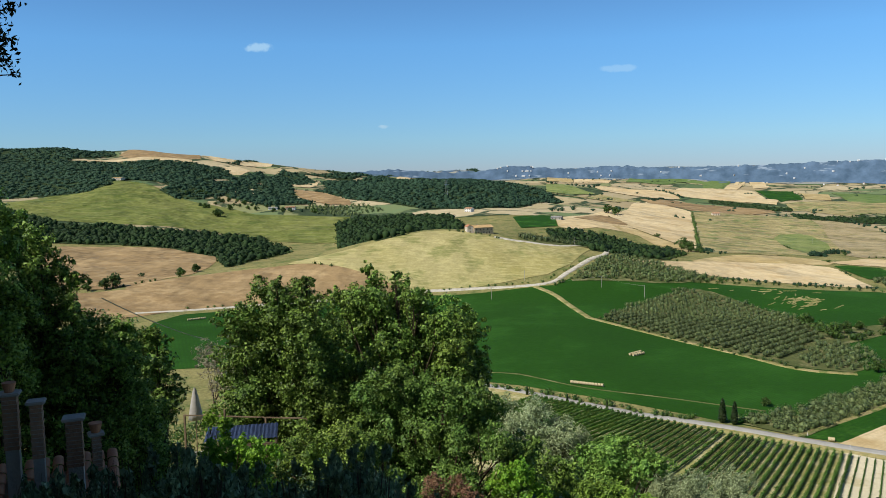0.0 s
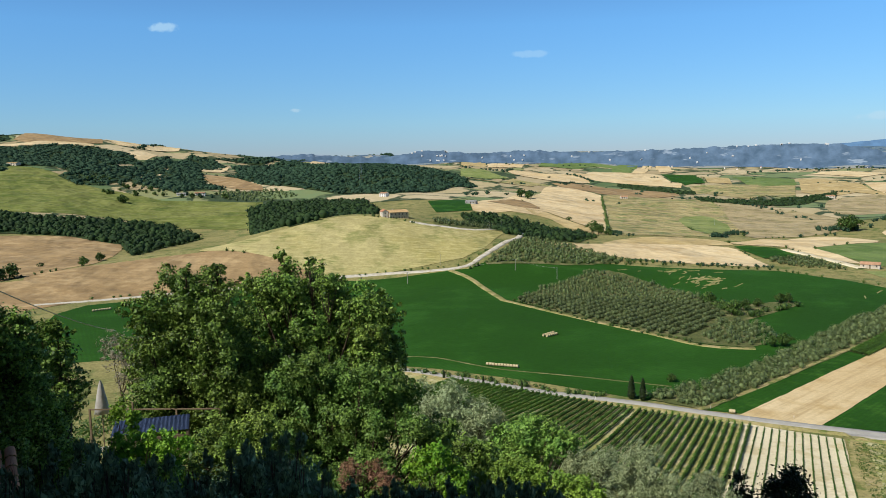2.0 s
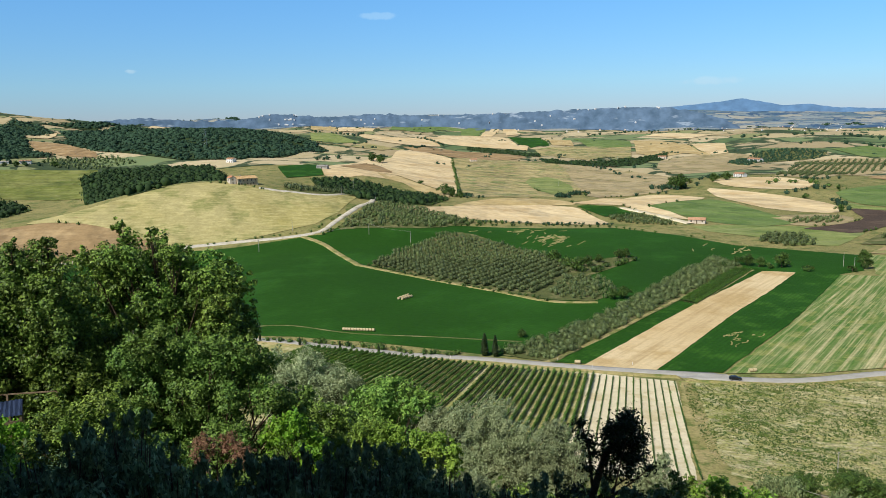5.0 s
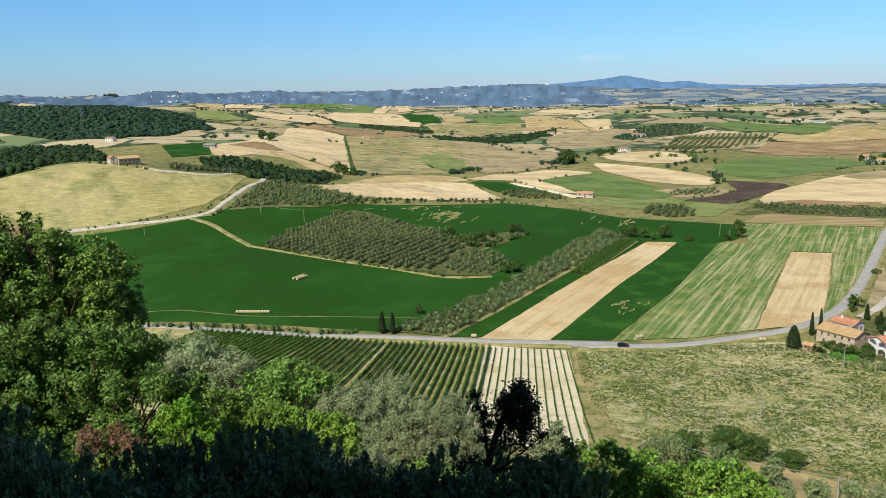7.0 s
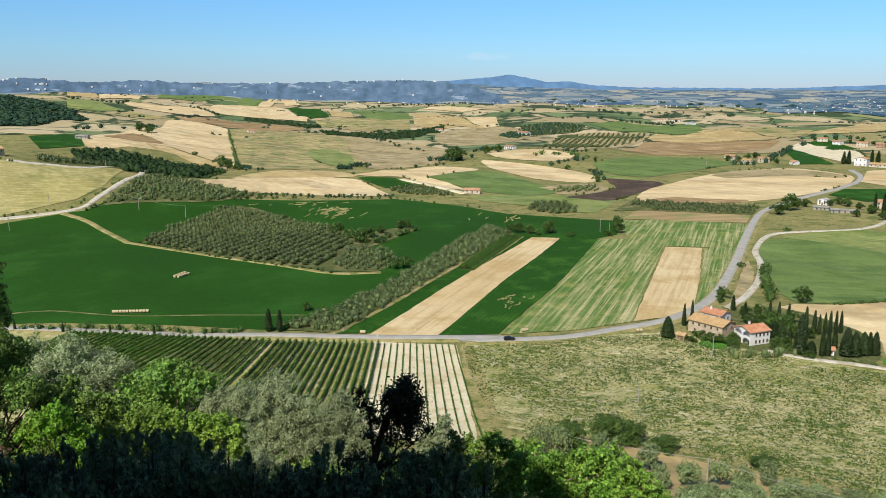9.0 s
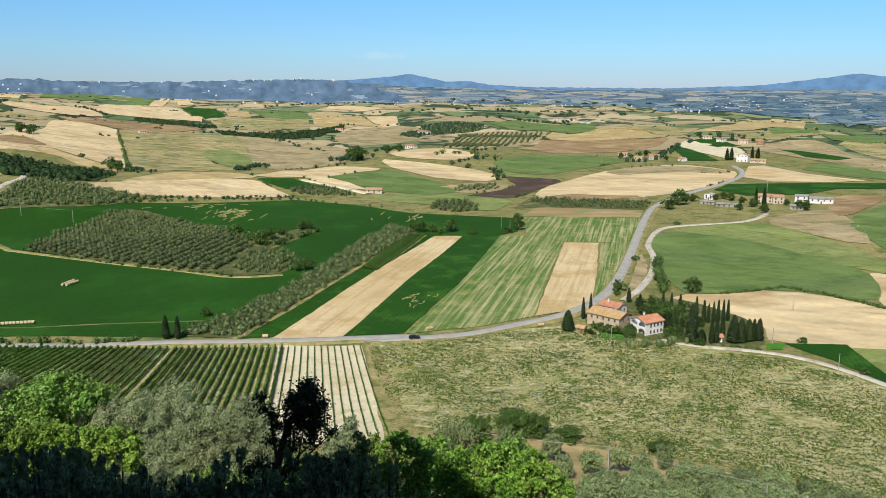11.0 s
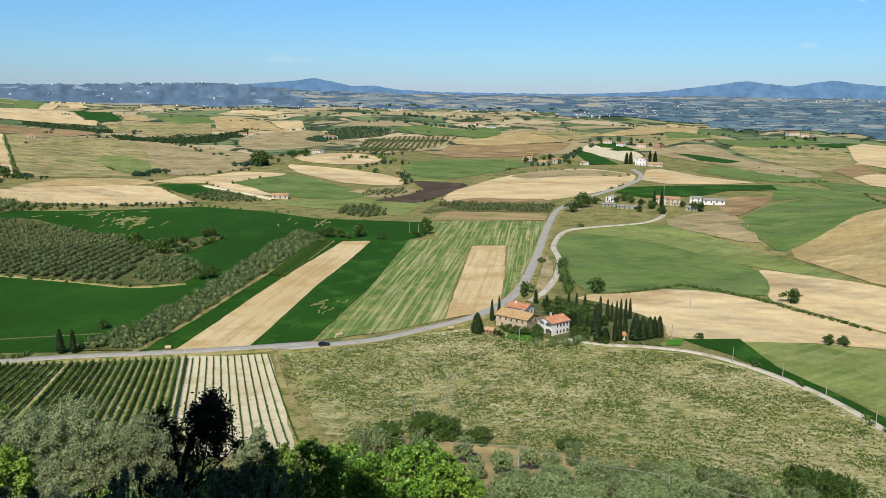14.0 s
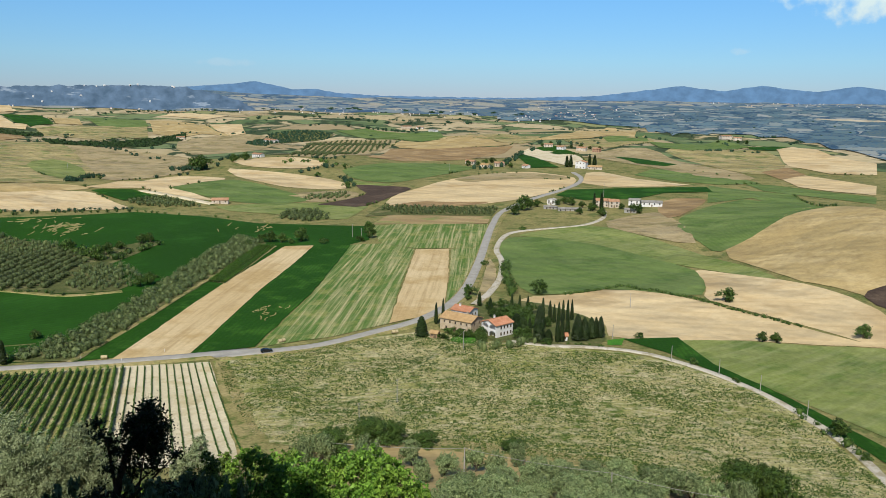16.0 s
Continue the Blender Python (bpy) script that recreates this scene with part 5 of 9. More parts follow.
def dense_crown(lobes, size, thin, cover, rng, heart=0.54, clumps=44):
    """Small leaves in clumps over the skin of overlapping lobes (x, y, z, r), each round a lumpy shaded heart."""
    c, r = np.array([b[:3] for b in lobes]), np.array([b[3] for b in lobes])
    spots, facing, hearts, hq = [], [], [], []
    for i in range(len(r)):
        n = int(cover * 4 * math.pi * r[i] ** 2 / (2 * size * size * thin)) + 12
        m = max(9, int(clumps * min(1.2, r[i] / r.mean())))
        cd = rng.normal(size=(m, 3))
        cd[:, 2] += 0.2
        cd /= np.linalg.norm(cd, axis=1, keepdims=True)
        reach = rng.uniform(0.5, 1.16, m) * r[i]
        wide = rng.uniform(0.16, 0.42, m) * r[i]
        k = rng.integers(0, m, n)
        d = rng.normal(size=(n, 3)) + 0.7 * cd[k]
        d /= np.linalg.norm(d, axis=1, keepdims=True)
        p = c[i] + cd[k] * reach[k, None] + d * wide[k, None] * rng.uniform(0.35, 1.25, (n, 1)) * np.array([1, 1, 0.85])
        free = np.ones(n, bool)
        for j in range(len(r)):
            if j != i:
                free &= np.linalg.norm(p - c[j], axis=1) > 0.68 * r[j]
        spots.append(p[free])
        facing.append((d * 0.8 + cd[k] * 0.5)[free])
        d = d[:n // 5]
        spots.append(c[i] + d * r[i] * rng.uniform(0.15, 0.6, (len(d), 1)))
        facing.append(d)
        sides, base = 9, len(hearts)
        for z, w in ((-0.95, 0.15), (-0.6, 0.75), (0.0, 1.0), (0.6, 0.78), (0.95, 0.2)):
            for q in range(sides):
                a, lump = 2 * math.pi * q / sides, rng.uniform(0.78, 1.12)
                hearts.append(c[i] + heart * r[i] * np.array([w * lump * math.cos(a), w * lump * math.sin(a), z]))
        for l in range(4):
            for q in range(sides):
                k0, k1 = base + l * sides + q, base + l * sides + (q + 1) % sides
                hq += [(k0, k1, k1 + sides), (k0, k1 + sides, k0 + sides)]
    v, q = leaflets(np.vstack(spots), np.vstack(facing), size, rng, thin)
    return np.vstack([v, np.array(hearts)]), np.vstack([q, np.array(hq) + len(v)])


THIN = dict(olive=0.3, olive_thin=0.22, dry=0.2, walnut=0.62, vivid=0.6)
COVER = dict(olive=0.95, olive_thin=0.35, dry=0.8)


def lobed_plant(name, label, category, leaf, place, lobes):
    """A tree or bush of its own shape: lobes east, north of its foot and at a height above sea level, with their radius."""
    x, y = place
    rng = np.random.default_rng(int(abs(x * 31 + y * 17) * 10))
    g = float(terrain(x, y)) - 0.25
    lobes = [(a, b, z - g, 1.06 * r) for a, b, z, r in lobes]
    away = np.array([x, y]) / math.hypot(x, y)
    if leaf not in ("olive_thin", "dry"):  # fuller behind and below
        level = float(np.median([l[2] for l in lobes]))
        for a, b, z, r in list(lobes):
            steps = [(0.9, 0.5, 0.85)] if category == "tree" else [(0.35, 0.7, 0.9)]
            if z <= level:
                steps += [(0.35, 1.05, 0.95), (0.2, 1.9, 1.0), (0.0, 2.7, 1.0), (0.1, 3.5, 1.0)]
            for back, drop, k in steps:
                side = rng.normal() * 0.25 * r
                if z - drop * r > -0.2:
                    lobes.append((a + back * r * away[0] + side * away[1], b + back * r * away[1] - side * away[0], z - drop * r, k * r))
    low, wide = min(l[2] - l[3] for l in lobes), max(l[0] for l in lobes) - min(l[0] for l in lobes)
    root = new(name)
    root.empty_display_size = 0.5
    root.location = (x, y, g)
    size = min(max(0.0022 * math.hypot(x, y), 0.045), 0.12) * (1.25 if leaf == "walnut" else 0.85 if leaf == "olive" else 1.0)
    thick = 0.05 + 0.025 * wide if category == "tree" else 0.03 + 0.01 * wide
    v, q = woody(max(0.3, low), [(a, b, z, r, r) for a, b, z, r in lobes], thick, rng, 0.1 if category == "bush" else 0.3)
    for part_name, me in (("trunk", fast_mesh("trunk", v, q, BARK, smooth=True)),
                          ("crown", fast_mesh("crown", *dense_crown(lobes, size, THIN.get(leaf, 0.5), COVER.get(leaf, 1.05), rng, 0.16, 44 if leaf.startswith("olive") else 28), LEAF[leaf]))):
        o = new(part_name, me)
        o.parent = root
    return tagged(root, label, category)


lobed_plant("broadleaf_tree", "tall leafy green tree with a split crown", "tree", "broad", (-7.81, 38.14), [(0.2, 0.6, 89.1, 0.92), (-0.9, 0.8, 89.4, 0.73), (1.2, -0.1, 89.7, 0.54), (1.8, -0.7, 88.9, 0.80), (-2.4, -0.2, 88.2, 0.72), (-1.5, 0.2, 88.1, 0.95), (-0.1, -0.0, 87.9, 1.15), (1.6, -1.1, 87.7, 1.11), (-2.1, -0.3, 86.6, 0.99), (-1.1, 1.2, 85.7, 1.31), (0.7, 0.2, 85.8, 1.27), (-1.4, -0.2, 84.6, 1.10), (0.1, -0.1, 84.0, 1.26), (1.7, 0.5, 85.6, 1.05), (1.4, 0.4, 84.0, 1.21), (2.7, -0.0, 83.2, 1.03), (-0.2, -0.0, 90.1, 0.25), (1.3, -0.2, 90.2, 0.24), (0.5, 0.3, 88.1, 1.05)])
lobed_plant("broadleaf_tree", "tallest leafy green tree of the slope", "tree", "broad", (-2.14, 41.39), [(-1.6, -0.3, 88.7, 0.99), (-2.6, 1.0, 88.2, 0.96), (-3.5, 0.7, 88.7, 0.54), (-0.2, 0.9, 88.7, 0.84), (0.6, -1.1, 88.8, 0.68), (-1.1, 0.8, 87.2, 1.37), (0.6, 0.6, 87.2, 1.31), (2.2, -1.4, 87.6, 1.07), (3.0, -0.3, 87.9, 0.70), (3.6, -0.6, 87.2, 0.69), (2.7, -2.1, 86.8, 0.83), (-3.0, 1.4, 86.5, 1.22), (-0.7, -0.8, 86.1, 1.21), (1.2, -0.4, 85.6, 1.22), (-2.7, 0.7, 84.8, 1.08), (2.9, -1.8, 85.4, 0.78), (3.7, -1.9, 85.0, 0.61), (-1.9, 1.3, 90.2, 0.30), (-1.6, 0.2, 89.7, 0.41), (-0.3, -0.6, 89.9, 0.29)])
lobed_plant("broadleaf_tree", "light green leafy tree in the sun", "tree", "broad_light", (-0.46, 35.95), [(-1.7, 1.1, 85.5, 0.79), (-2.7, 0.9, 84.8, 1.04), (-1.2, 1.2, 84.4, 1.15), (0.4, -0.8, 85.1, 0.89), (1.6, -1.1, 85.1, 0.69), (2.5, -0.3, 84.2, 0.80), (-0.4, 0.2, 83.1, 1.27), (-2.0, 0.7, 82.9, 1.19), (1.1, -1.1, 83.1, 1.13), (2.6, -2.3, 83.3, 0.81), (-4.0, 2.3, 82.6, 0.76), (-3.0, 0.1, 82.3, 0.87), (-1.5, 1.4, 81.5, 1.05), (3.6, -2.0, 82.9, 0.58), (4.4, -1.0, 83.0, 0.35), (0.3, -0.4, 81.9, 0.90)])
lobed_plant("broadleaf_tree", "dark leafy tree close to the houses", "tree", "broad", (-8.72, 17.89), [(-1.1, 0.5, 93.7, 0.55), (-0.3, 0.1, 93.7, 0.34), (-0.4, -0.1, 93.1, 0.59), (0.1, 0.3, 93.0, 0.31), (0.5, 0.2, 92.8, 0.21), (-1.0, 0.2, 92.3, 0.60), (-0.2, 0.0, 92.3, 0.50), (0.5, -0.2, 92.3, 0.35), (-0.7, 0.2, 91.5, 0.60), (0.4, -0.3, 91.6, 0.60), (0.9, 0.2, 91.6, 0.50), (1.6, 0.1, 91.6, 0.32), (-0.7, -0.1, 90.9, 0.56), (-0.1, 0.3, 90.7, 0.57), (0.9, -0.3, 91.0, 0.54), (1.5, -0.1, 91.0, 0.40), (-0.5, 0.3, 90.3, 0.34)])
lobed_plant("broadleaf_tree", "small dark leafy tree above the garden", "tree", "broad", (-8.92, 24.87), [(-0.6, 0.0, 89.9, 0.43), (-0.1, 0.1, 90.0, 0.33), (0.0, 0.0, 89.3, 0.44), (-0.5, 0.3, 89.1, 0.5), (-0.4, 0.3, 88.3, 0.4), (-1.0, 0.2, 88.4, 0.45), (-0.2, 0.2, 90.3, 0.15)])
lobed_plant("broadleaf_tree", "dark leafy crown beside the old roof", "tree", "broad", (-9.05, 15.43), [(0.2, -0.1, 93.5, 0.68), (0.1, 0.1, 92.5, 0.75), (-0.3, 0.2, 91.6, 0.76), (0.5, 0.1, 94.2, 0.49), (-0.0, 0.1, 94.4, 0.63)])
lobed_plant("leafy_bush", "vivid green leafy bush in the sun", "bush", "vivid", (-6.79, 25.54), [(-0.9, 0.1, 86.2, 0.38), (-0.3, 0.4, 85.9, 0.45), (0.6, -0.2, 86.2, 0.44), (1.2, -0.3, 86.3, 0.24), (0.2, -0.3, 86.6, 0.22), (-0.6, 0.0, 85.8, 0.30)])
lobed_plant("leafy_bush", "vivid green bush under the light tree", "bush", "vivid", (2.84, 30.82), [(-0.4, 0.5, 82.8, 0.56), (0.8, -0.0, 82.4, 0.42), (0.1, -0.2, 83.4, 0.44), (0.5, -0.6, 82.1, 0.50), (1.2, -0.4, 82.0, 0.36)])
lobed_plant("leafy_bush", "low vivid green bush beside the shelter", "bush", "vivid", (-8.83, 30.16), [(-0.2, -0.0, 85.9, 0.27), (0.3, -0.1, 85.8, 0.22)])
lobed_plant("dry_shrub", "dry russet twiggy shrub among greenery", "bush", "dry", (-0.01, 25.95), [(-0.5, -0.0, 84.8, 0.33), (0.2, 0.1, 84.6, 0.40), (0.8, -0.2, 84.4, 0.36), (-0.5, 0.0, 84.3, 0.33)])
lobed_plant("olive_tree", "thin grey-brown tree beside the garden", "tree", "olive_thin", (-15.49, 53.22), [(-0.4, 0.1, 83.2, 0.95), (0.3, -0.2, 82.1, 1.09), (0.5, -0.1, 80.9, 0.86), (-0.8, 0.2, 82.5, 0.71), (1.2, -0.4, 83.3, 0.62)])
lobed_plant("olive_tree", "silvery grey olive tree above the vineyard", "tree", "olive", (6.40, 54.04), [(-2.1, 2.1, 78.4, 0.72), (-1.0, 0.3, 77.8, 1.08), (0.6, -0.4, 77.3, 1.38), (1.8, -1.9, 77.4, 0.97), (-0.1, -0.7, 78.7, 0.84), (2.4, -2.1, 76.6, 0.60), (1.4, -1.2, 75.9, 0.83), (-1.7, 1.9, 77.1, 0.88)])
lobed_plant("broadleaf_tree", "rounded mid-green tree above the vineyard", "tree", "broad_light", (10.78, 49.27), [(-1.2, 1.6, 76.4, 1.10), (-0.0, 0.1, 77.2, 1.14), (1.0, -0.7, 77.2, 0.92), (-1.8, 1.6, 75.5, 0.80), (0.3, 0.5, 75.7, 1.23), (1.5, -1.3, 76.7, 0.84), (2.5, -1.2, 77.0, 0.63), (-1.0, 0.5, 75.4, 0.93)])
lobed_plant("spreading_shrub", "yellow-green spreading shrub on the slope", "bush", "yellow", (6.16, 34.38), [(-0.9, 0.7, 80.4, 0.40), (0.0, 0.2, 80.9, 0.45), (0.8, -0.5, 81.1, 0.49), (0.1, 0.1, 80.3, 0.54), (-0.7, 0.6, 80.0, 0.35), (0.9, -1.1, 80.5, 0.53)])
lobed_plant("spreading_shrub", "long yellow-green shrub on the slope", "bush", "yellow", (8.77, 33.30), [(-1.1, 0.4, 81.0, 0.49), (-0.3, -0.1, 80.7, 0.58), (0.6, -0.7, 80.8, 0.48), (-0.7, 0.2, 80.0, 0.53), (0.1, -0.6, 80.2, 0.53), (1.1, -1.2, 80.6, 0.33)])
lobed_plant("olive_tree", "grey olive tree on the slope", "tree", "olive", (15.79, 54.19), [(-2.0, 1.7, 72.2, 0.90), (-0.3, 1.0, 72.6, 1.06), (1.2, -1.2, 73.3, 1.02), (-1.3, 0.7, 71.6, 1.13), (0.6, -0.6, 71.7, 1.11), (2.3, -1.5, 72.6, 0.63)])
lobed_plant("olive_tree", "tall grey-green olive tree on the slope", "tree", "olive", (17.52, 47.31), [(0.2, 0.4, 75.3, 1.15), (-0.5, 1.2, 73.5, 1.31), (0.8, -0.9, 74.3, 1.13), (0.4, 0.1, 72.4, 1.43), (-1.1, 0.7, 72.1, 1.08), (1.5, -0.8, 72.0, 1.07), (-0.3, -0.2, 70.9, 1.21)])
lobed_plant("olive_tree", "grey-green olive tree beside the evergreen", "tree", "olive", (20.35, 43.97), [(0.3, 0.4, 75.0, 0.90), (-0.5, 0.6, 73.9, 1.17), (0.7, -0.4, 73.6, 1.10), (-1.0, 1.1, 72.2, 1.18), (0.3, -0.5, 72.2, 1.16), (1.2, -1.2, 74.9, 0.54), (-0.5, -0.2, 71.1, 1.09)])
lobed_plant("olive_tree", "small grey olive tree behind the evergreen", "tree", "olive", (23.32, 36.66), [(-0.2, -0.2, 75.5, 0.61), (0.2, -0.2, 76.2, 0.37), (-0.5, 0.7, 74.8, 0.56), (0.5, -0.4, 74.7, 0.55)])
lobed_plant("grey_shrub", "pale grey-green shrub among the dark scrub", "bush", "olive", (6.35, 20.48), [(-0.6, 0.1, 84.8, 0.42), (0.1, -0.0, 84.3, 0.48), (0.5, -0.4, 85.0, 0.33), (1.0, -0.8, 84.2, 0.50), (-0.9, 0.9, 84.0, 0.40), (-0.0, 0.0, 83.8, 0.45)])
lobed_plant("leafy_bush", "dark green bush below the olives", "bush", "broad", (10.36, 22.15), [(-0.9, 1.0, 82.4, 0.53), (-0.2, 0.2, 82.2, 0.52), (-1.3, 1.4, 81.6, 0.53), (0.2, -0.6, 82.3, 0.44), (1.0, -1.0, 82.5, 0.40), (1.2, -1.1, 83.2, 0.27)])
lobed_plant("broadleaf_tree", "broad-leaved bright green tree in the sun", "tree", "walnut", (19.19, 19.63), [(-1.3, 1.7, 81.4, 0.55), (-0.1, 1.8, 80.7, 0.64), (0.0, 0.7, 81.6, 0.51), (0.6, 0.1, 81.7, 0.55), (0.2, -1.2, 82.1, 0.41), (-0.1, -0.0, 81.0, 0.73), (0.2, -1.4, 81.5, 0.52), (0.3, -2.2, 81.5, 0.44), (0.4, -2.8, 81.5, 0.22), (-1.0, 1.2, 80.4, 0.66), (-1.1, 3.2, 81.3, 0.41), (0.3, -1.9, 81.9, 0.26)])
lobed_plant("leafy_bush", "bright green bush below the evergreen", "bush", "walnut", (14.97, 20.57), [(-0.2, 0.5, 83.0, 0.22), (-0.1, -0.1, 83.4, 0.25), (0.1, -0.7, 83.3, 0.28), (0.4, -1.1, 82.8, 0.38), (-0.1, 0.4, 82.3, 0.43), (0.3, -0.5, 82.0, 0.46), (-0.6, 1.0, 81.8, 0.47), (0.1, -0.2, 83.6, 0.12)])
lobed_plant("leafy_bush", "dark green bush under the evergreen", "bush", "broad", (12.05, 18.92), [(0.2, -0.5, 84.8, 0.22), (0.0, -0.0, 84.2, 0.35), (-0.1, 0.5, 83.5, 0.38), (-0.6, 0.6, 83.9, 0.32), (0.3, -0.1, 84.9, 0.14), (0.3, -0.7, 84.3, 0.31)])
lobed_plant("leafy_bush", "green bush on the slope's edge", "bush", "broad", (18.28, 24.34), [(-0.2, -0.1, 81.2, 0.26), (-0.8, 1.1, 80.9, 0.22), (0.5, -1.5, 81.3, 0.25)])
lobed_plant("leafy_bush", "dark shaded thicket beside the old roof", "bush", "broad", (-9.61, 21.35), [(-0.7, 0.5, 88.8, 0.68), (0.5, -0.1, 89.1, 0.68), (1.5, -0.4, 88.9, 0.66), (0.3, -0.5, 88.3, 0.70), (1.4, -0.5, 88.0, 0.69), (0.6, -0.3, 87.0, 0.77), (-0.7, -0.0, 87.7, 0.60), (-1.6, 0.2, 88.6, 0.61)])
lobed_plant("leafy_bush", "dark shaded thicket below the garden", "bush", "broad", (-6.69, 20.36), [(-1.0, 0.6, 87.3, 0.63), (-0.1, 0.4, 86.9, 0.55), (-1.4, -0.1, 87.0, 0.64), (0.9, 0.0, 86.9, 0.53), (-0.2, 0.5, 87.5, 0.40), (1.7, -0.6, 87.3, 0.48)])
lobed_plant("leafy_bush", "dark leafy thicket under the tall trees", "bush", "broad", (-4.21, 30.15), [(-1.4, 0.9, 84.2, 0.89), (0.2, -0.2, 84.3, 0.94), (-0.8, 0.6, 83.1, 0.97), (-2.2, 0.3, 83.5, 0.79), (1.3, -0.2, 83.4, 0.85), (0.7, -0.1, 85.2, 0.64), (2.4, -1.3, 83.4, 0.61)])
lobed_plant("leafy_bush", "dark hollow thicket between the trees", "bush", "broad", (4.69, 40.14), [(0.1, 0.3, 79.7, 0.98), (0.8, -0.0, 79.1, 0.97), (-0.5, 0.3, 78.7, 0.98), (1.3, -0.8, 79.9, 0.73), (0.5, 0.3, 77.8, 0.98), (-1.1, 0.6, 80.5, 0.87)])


def on_slope(key, place, width, turn=0.0, label=""):
    stand(key, place[0], place[1], place[2], width, turn, label=label)


_rng = np.random.default_rng(141)
PLANTS["shade"]["crown"] = fast_mesh("crown", *dense_crown([(a, b, c, r) for a, b, c, r, _ in lobed(3.6, 4, 0.1, 14, _rng, 4)], 0.11, 0.4, 1.3, _rng, 0.3), LEAF["shrub"])
for i, (key, place, width) in enumerate([
        ("shade", (-1.32, 12.53, 90.43), 2.02), ("shade", (-0.57, 11.89, 90.33), 1.87), ("shade", (0.12, 11.22, 90.02), 1.73), ("shade", (0.82, 11.90, 89.95), 1.73), ("shade", (1.64, 12.53, 89.68), 1.87), ("shade", (2.48, 13.21, 89.21), 1.87), ("shade", (3.12, 12.25, 89.24), 1.66), ("shade", (3.98, 12.85, 88.68), 1.58), ("shade", (-4.89, 10.86, 91.33), 1.75), ("shade", (-4.86, 11.97, 91.06), 1.75), ("shade", (-5.15, 10.17, 91.51), 1.75), ("shade", (-5.46, 10.00, 91.69), 1.75), ("shade", (-4.48, 12.65, 90.82), 1.75), ("shade", (-3.29, 12.51, 90.37), 1.80), ("shade", (-3.70, 11.86, 90.69), 1.75), ("shade", (5.77, 11.59, 88.52), 2.0), ("shade", (5.07, 11.91, 88.52), 1.9), ("shade", (6.20, 10.80, 88.72), 1.9)], 0):
    on_slope(key, place, width, 47 * i)
for i, (key, place, width) in enumerate([
        ("shade", (5.85, 10.96, 89.08), 1.8), ("shade", (6.56, 10.57, 89.00), 1.9), ("shade", (7.11, 10.21, 88.81), 1.8), ("shade", (5.23, 11.26, 89.18), 1.8), ("shade", (4.13, 11.73, 89.11), 1.8), ("shade", (3.47, 11.94, 89.26), 1.8), ("shade", (-5.23, 9.90, 91.29), 1.75), ("shade", (-4.74, 12.56, 90.31), 1.75), ("shade", (-4.09, 12.79, 90.34), 1.75), ("shade", (-2.22, 12.45, 90.44), 1.75), ("shade", (-1.51, 14.07, 90.06), 2.16), ("shade", (-0.68, 13.43, 90.08), 1.75), ("shade", (-3.17, 13.06, 90.08), 1.75)], 18):
    on_slope(key, place, width, 47 * i)

for i, (key, place, width) in enumerate([
        ("shade", (1.01, 14.86, 88.81), 1.9), ("shade", (1.40, 15.63, 88.44), 1.9), ("shade", (1.84, 16.40, 88.00), 1.9), ("shade", (2.04, 14.77, 88.69), 1.9), ("shade", (2.54, 15.51, 88.36), 1.9), ("shade", (3.13, 16.22, 88.04), 1.9), ("shade", (3.23, 14.57, 88.62), 1.9), ("shade", (3.82, 15.25, 87.99), 1.9), ("shade", (4.43, 15.92, 87.33), 1.9), ("shade", (0.59, 14.87, 88.61), 1.9), ("shade", (1.23, 15.65, 88.11), 1.9), ("shade", (2.16, 16.36, 87.60), 1.9)]):
    on_slope(key, place, width, 31 * i)

# the holm oak at the edge of the terrace, of which a few twigs hang into view
def holm_oak():
    rng = np.random.default_rng(83)
    base = Vector((-6.4, 7.6, float(terrain(-6.4, 7.6)) - 0.3))
    head = Vector((-6.2, 8.2, 97.6))
    twigs = [Vector(p) for p in ((-4.37, 8.55, 96.78), (-4.34, 8.67, 96.78), (-4.32, 8.57, 96.71), (-4.36, 8.55, 96.58), (-4.40, 8.64, 96.51), (-4.34, 8.56, 96.45), (-4.32, 8.46, 96.37), (-4.34, 8.56, 96.38), (-4.41, 8.64, 96.31), (-4.35, 8.55, 96.21), (-4.40, 8.53, 96.22), (-4.28, 8.59, 96.10), (-4.44, 8.51, 96.60), (-4.51, 8.58, 96.39), (-4.49, 8.48, 96.71), (-4.51, 8.47, 96.21))]
    root = new("holm_oak")
    verts, quads = [], []
    paths = [([base, base.lerp(head, 0.5) + Vector((0.1, 0, 0)), head], [0.16, 0.13, 0.08])]
    mids = [Vector(p) for p in ((-4.54, 8.22, 96.60), (-4.51, 8.24, 96.28), (-4.53, 8.34, 96.09))]
    for m in mids:
        paths.append(([head, m], [0.05, 0.015]))
    for t in twigs:
        m = min(mids, key=lambda q: (q - t).length)
        paths.append(([m, m.lerp(t, 0.5) + Vector((0, 0, -0.02)), t], [0.012, 0.008, 0.003]))
    for path, radii in paths:
        v, q = tube(path, radii, 6)
        quads += [tuple(i + len(verts) for i in f) for f in q]
        verts += v
    o = new("trunk", fast_mesh("trunk", [tuple(v) for v in verts], quads, BARK, smooth=True))
    o.parent = root
    more = [head + Vector(rng.normal(size=3)) * 0.9 + Vector((-0.9, -0.3, 0.6)) for _ in range(60)]
    c = np.vstack([np.array(t) + rng.normal(size=(14, 3)) * 0.05 for t in twigs] + [np.array(t) + rng.normal(size=(30, 3)) * 0.14 for t in more])
    v, q = leaves(c, rng.normal(size=c.shape), 0.038, rng, 0.42, 0.6)
    o = new("crown", fast_mesh("crown", v, q, LEAF["dark"]))
    o.parent = root
    tagged(root, "dark holm oak twigs beside the terrace", "tree")


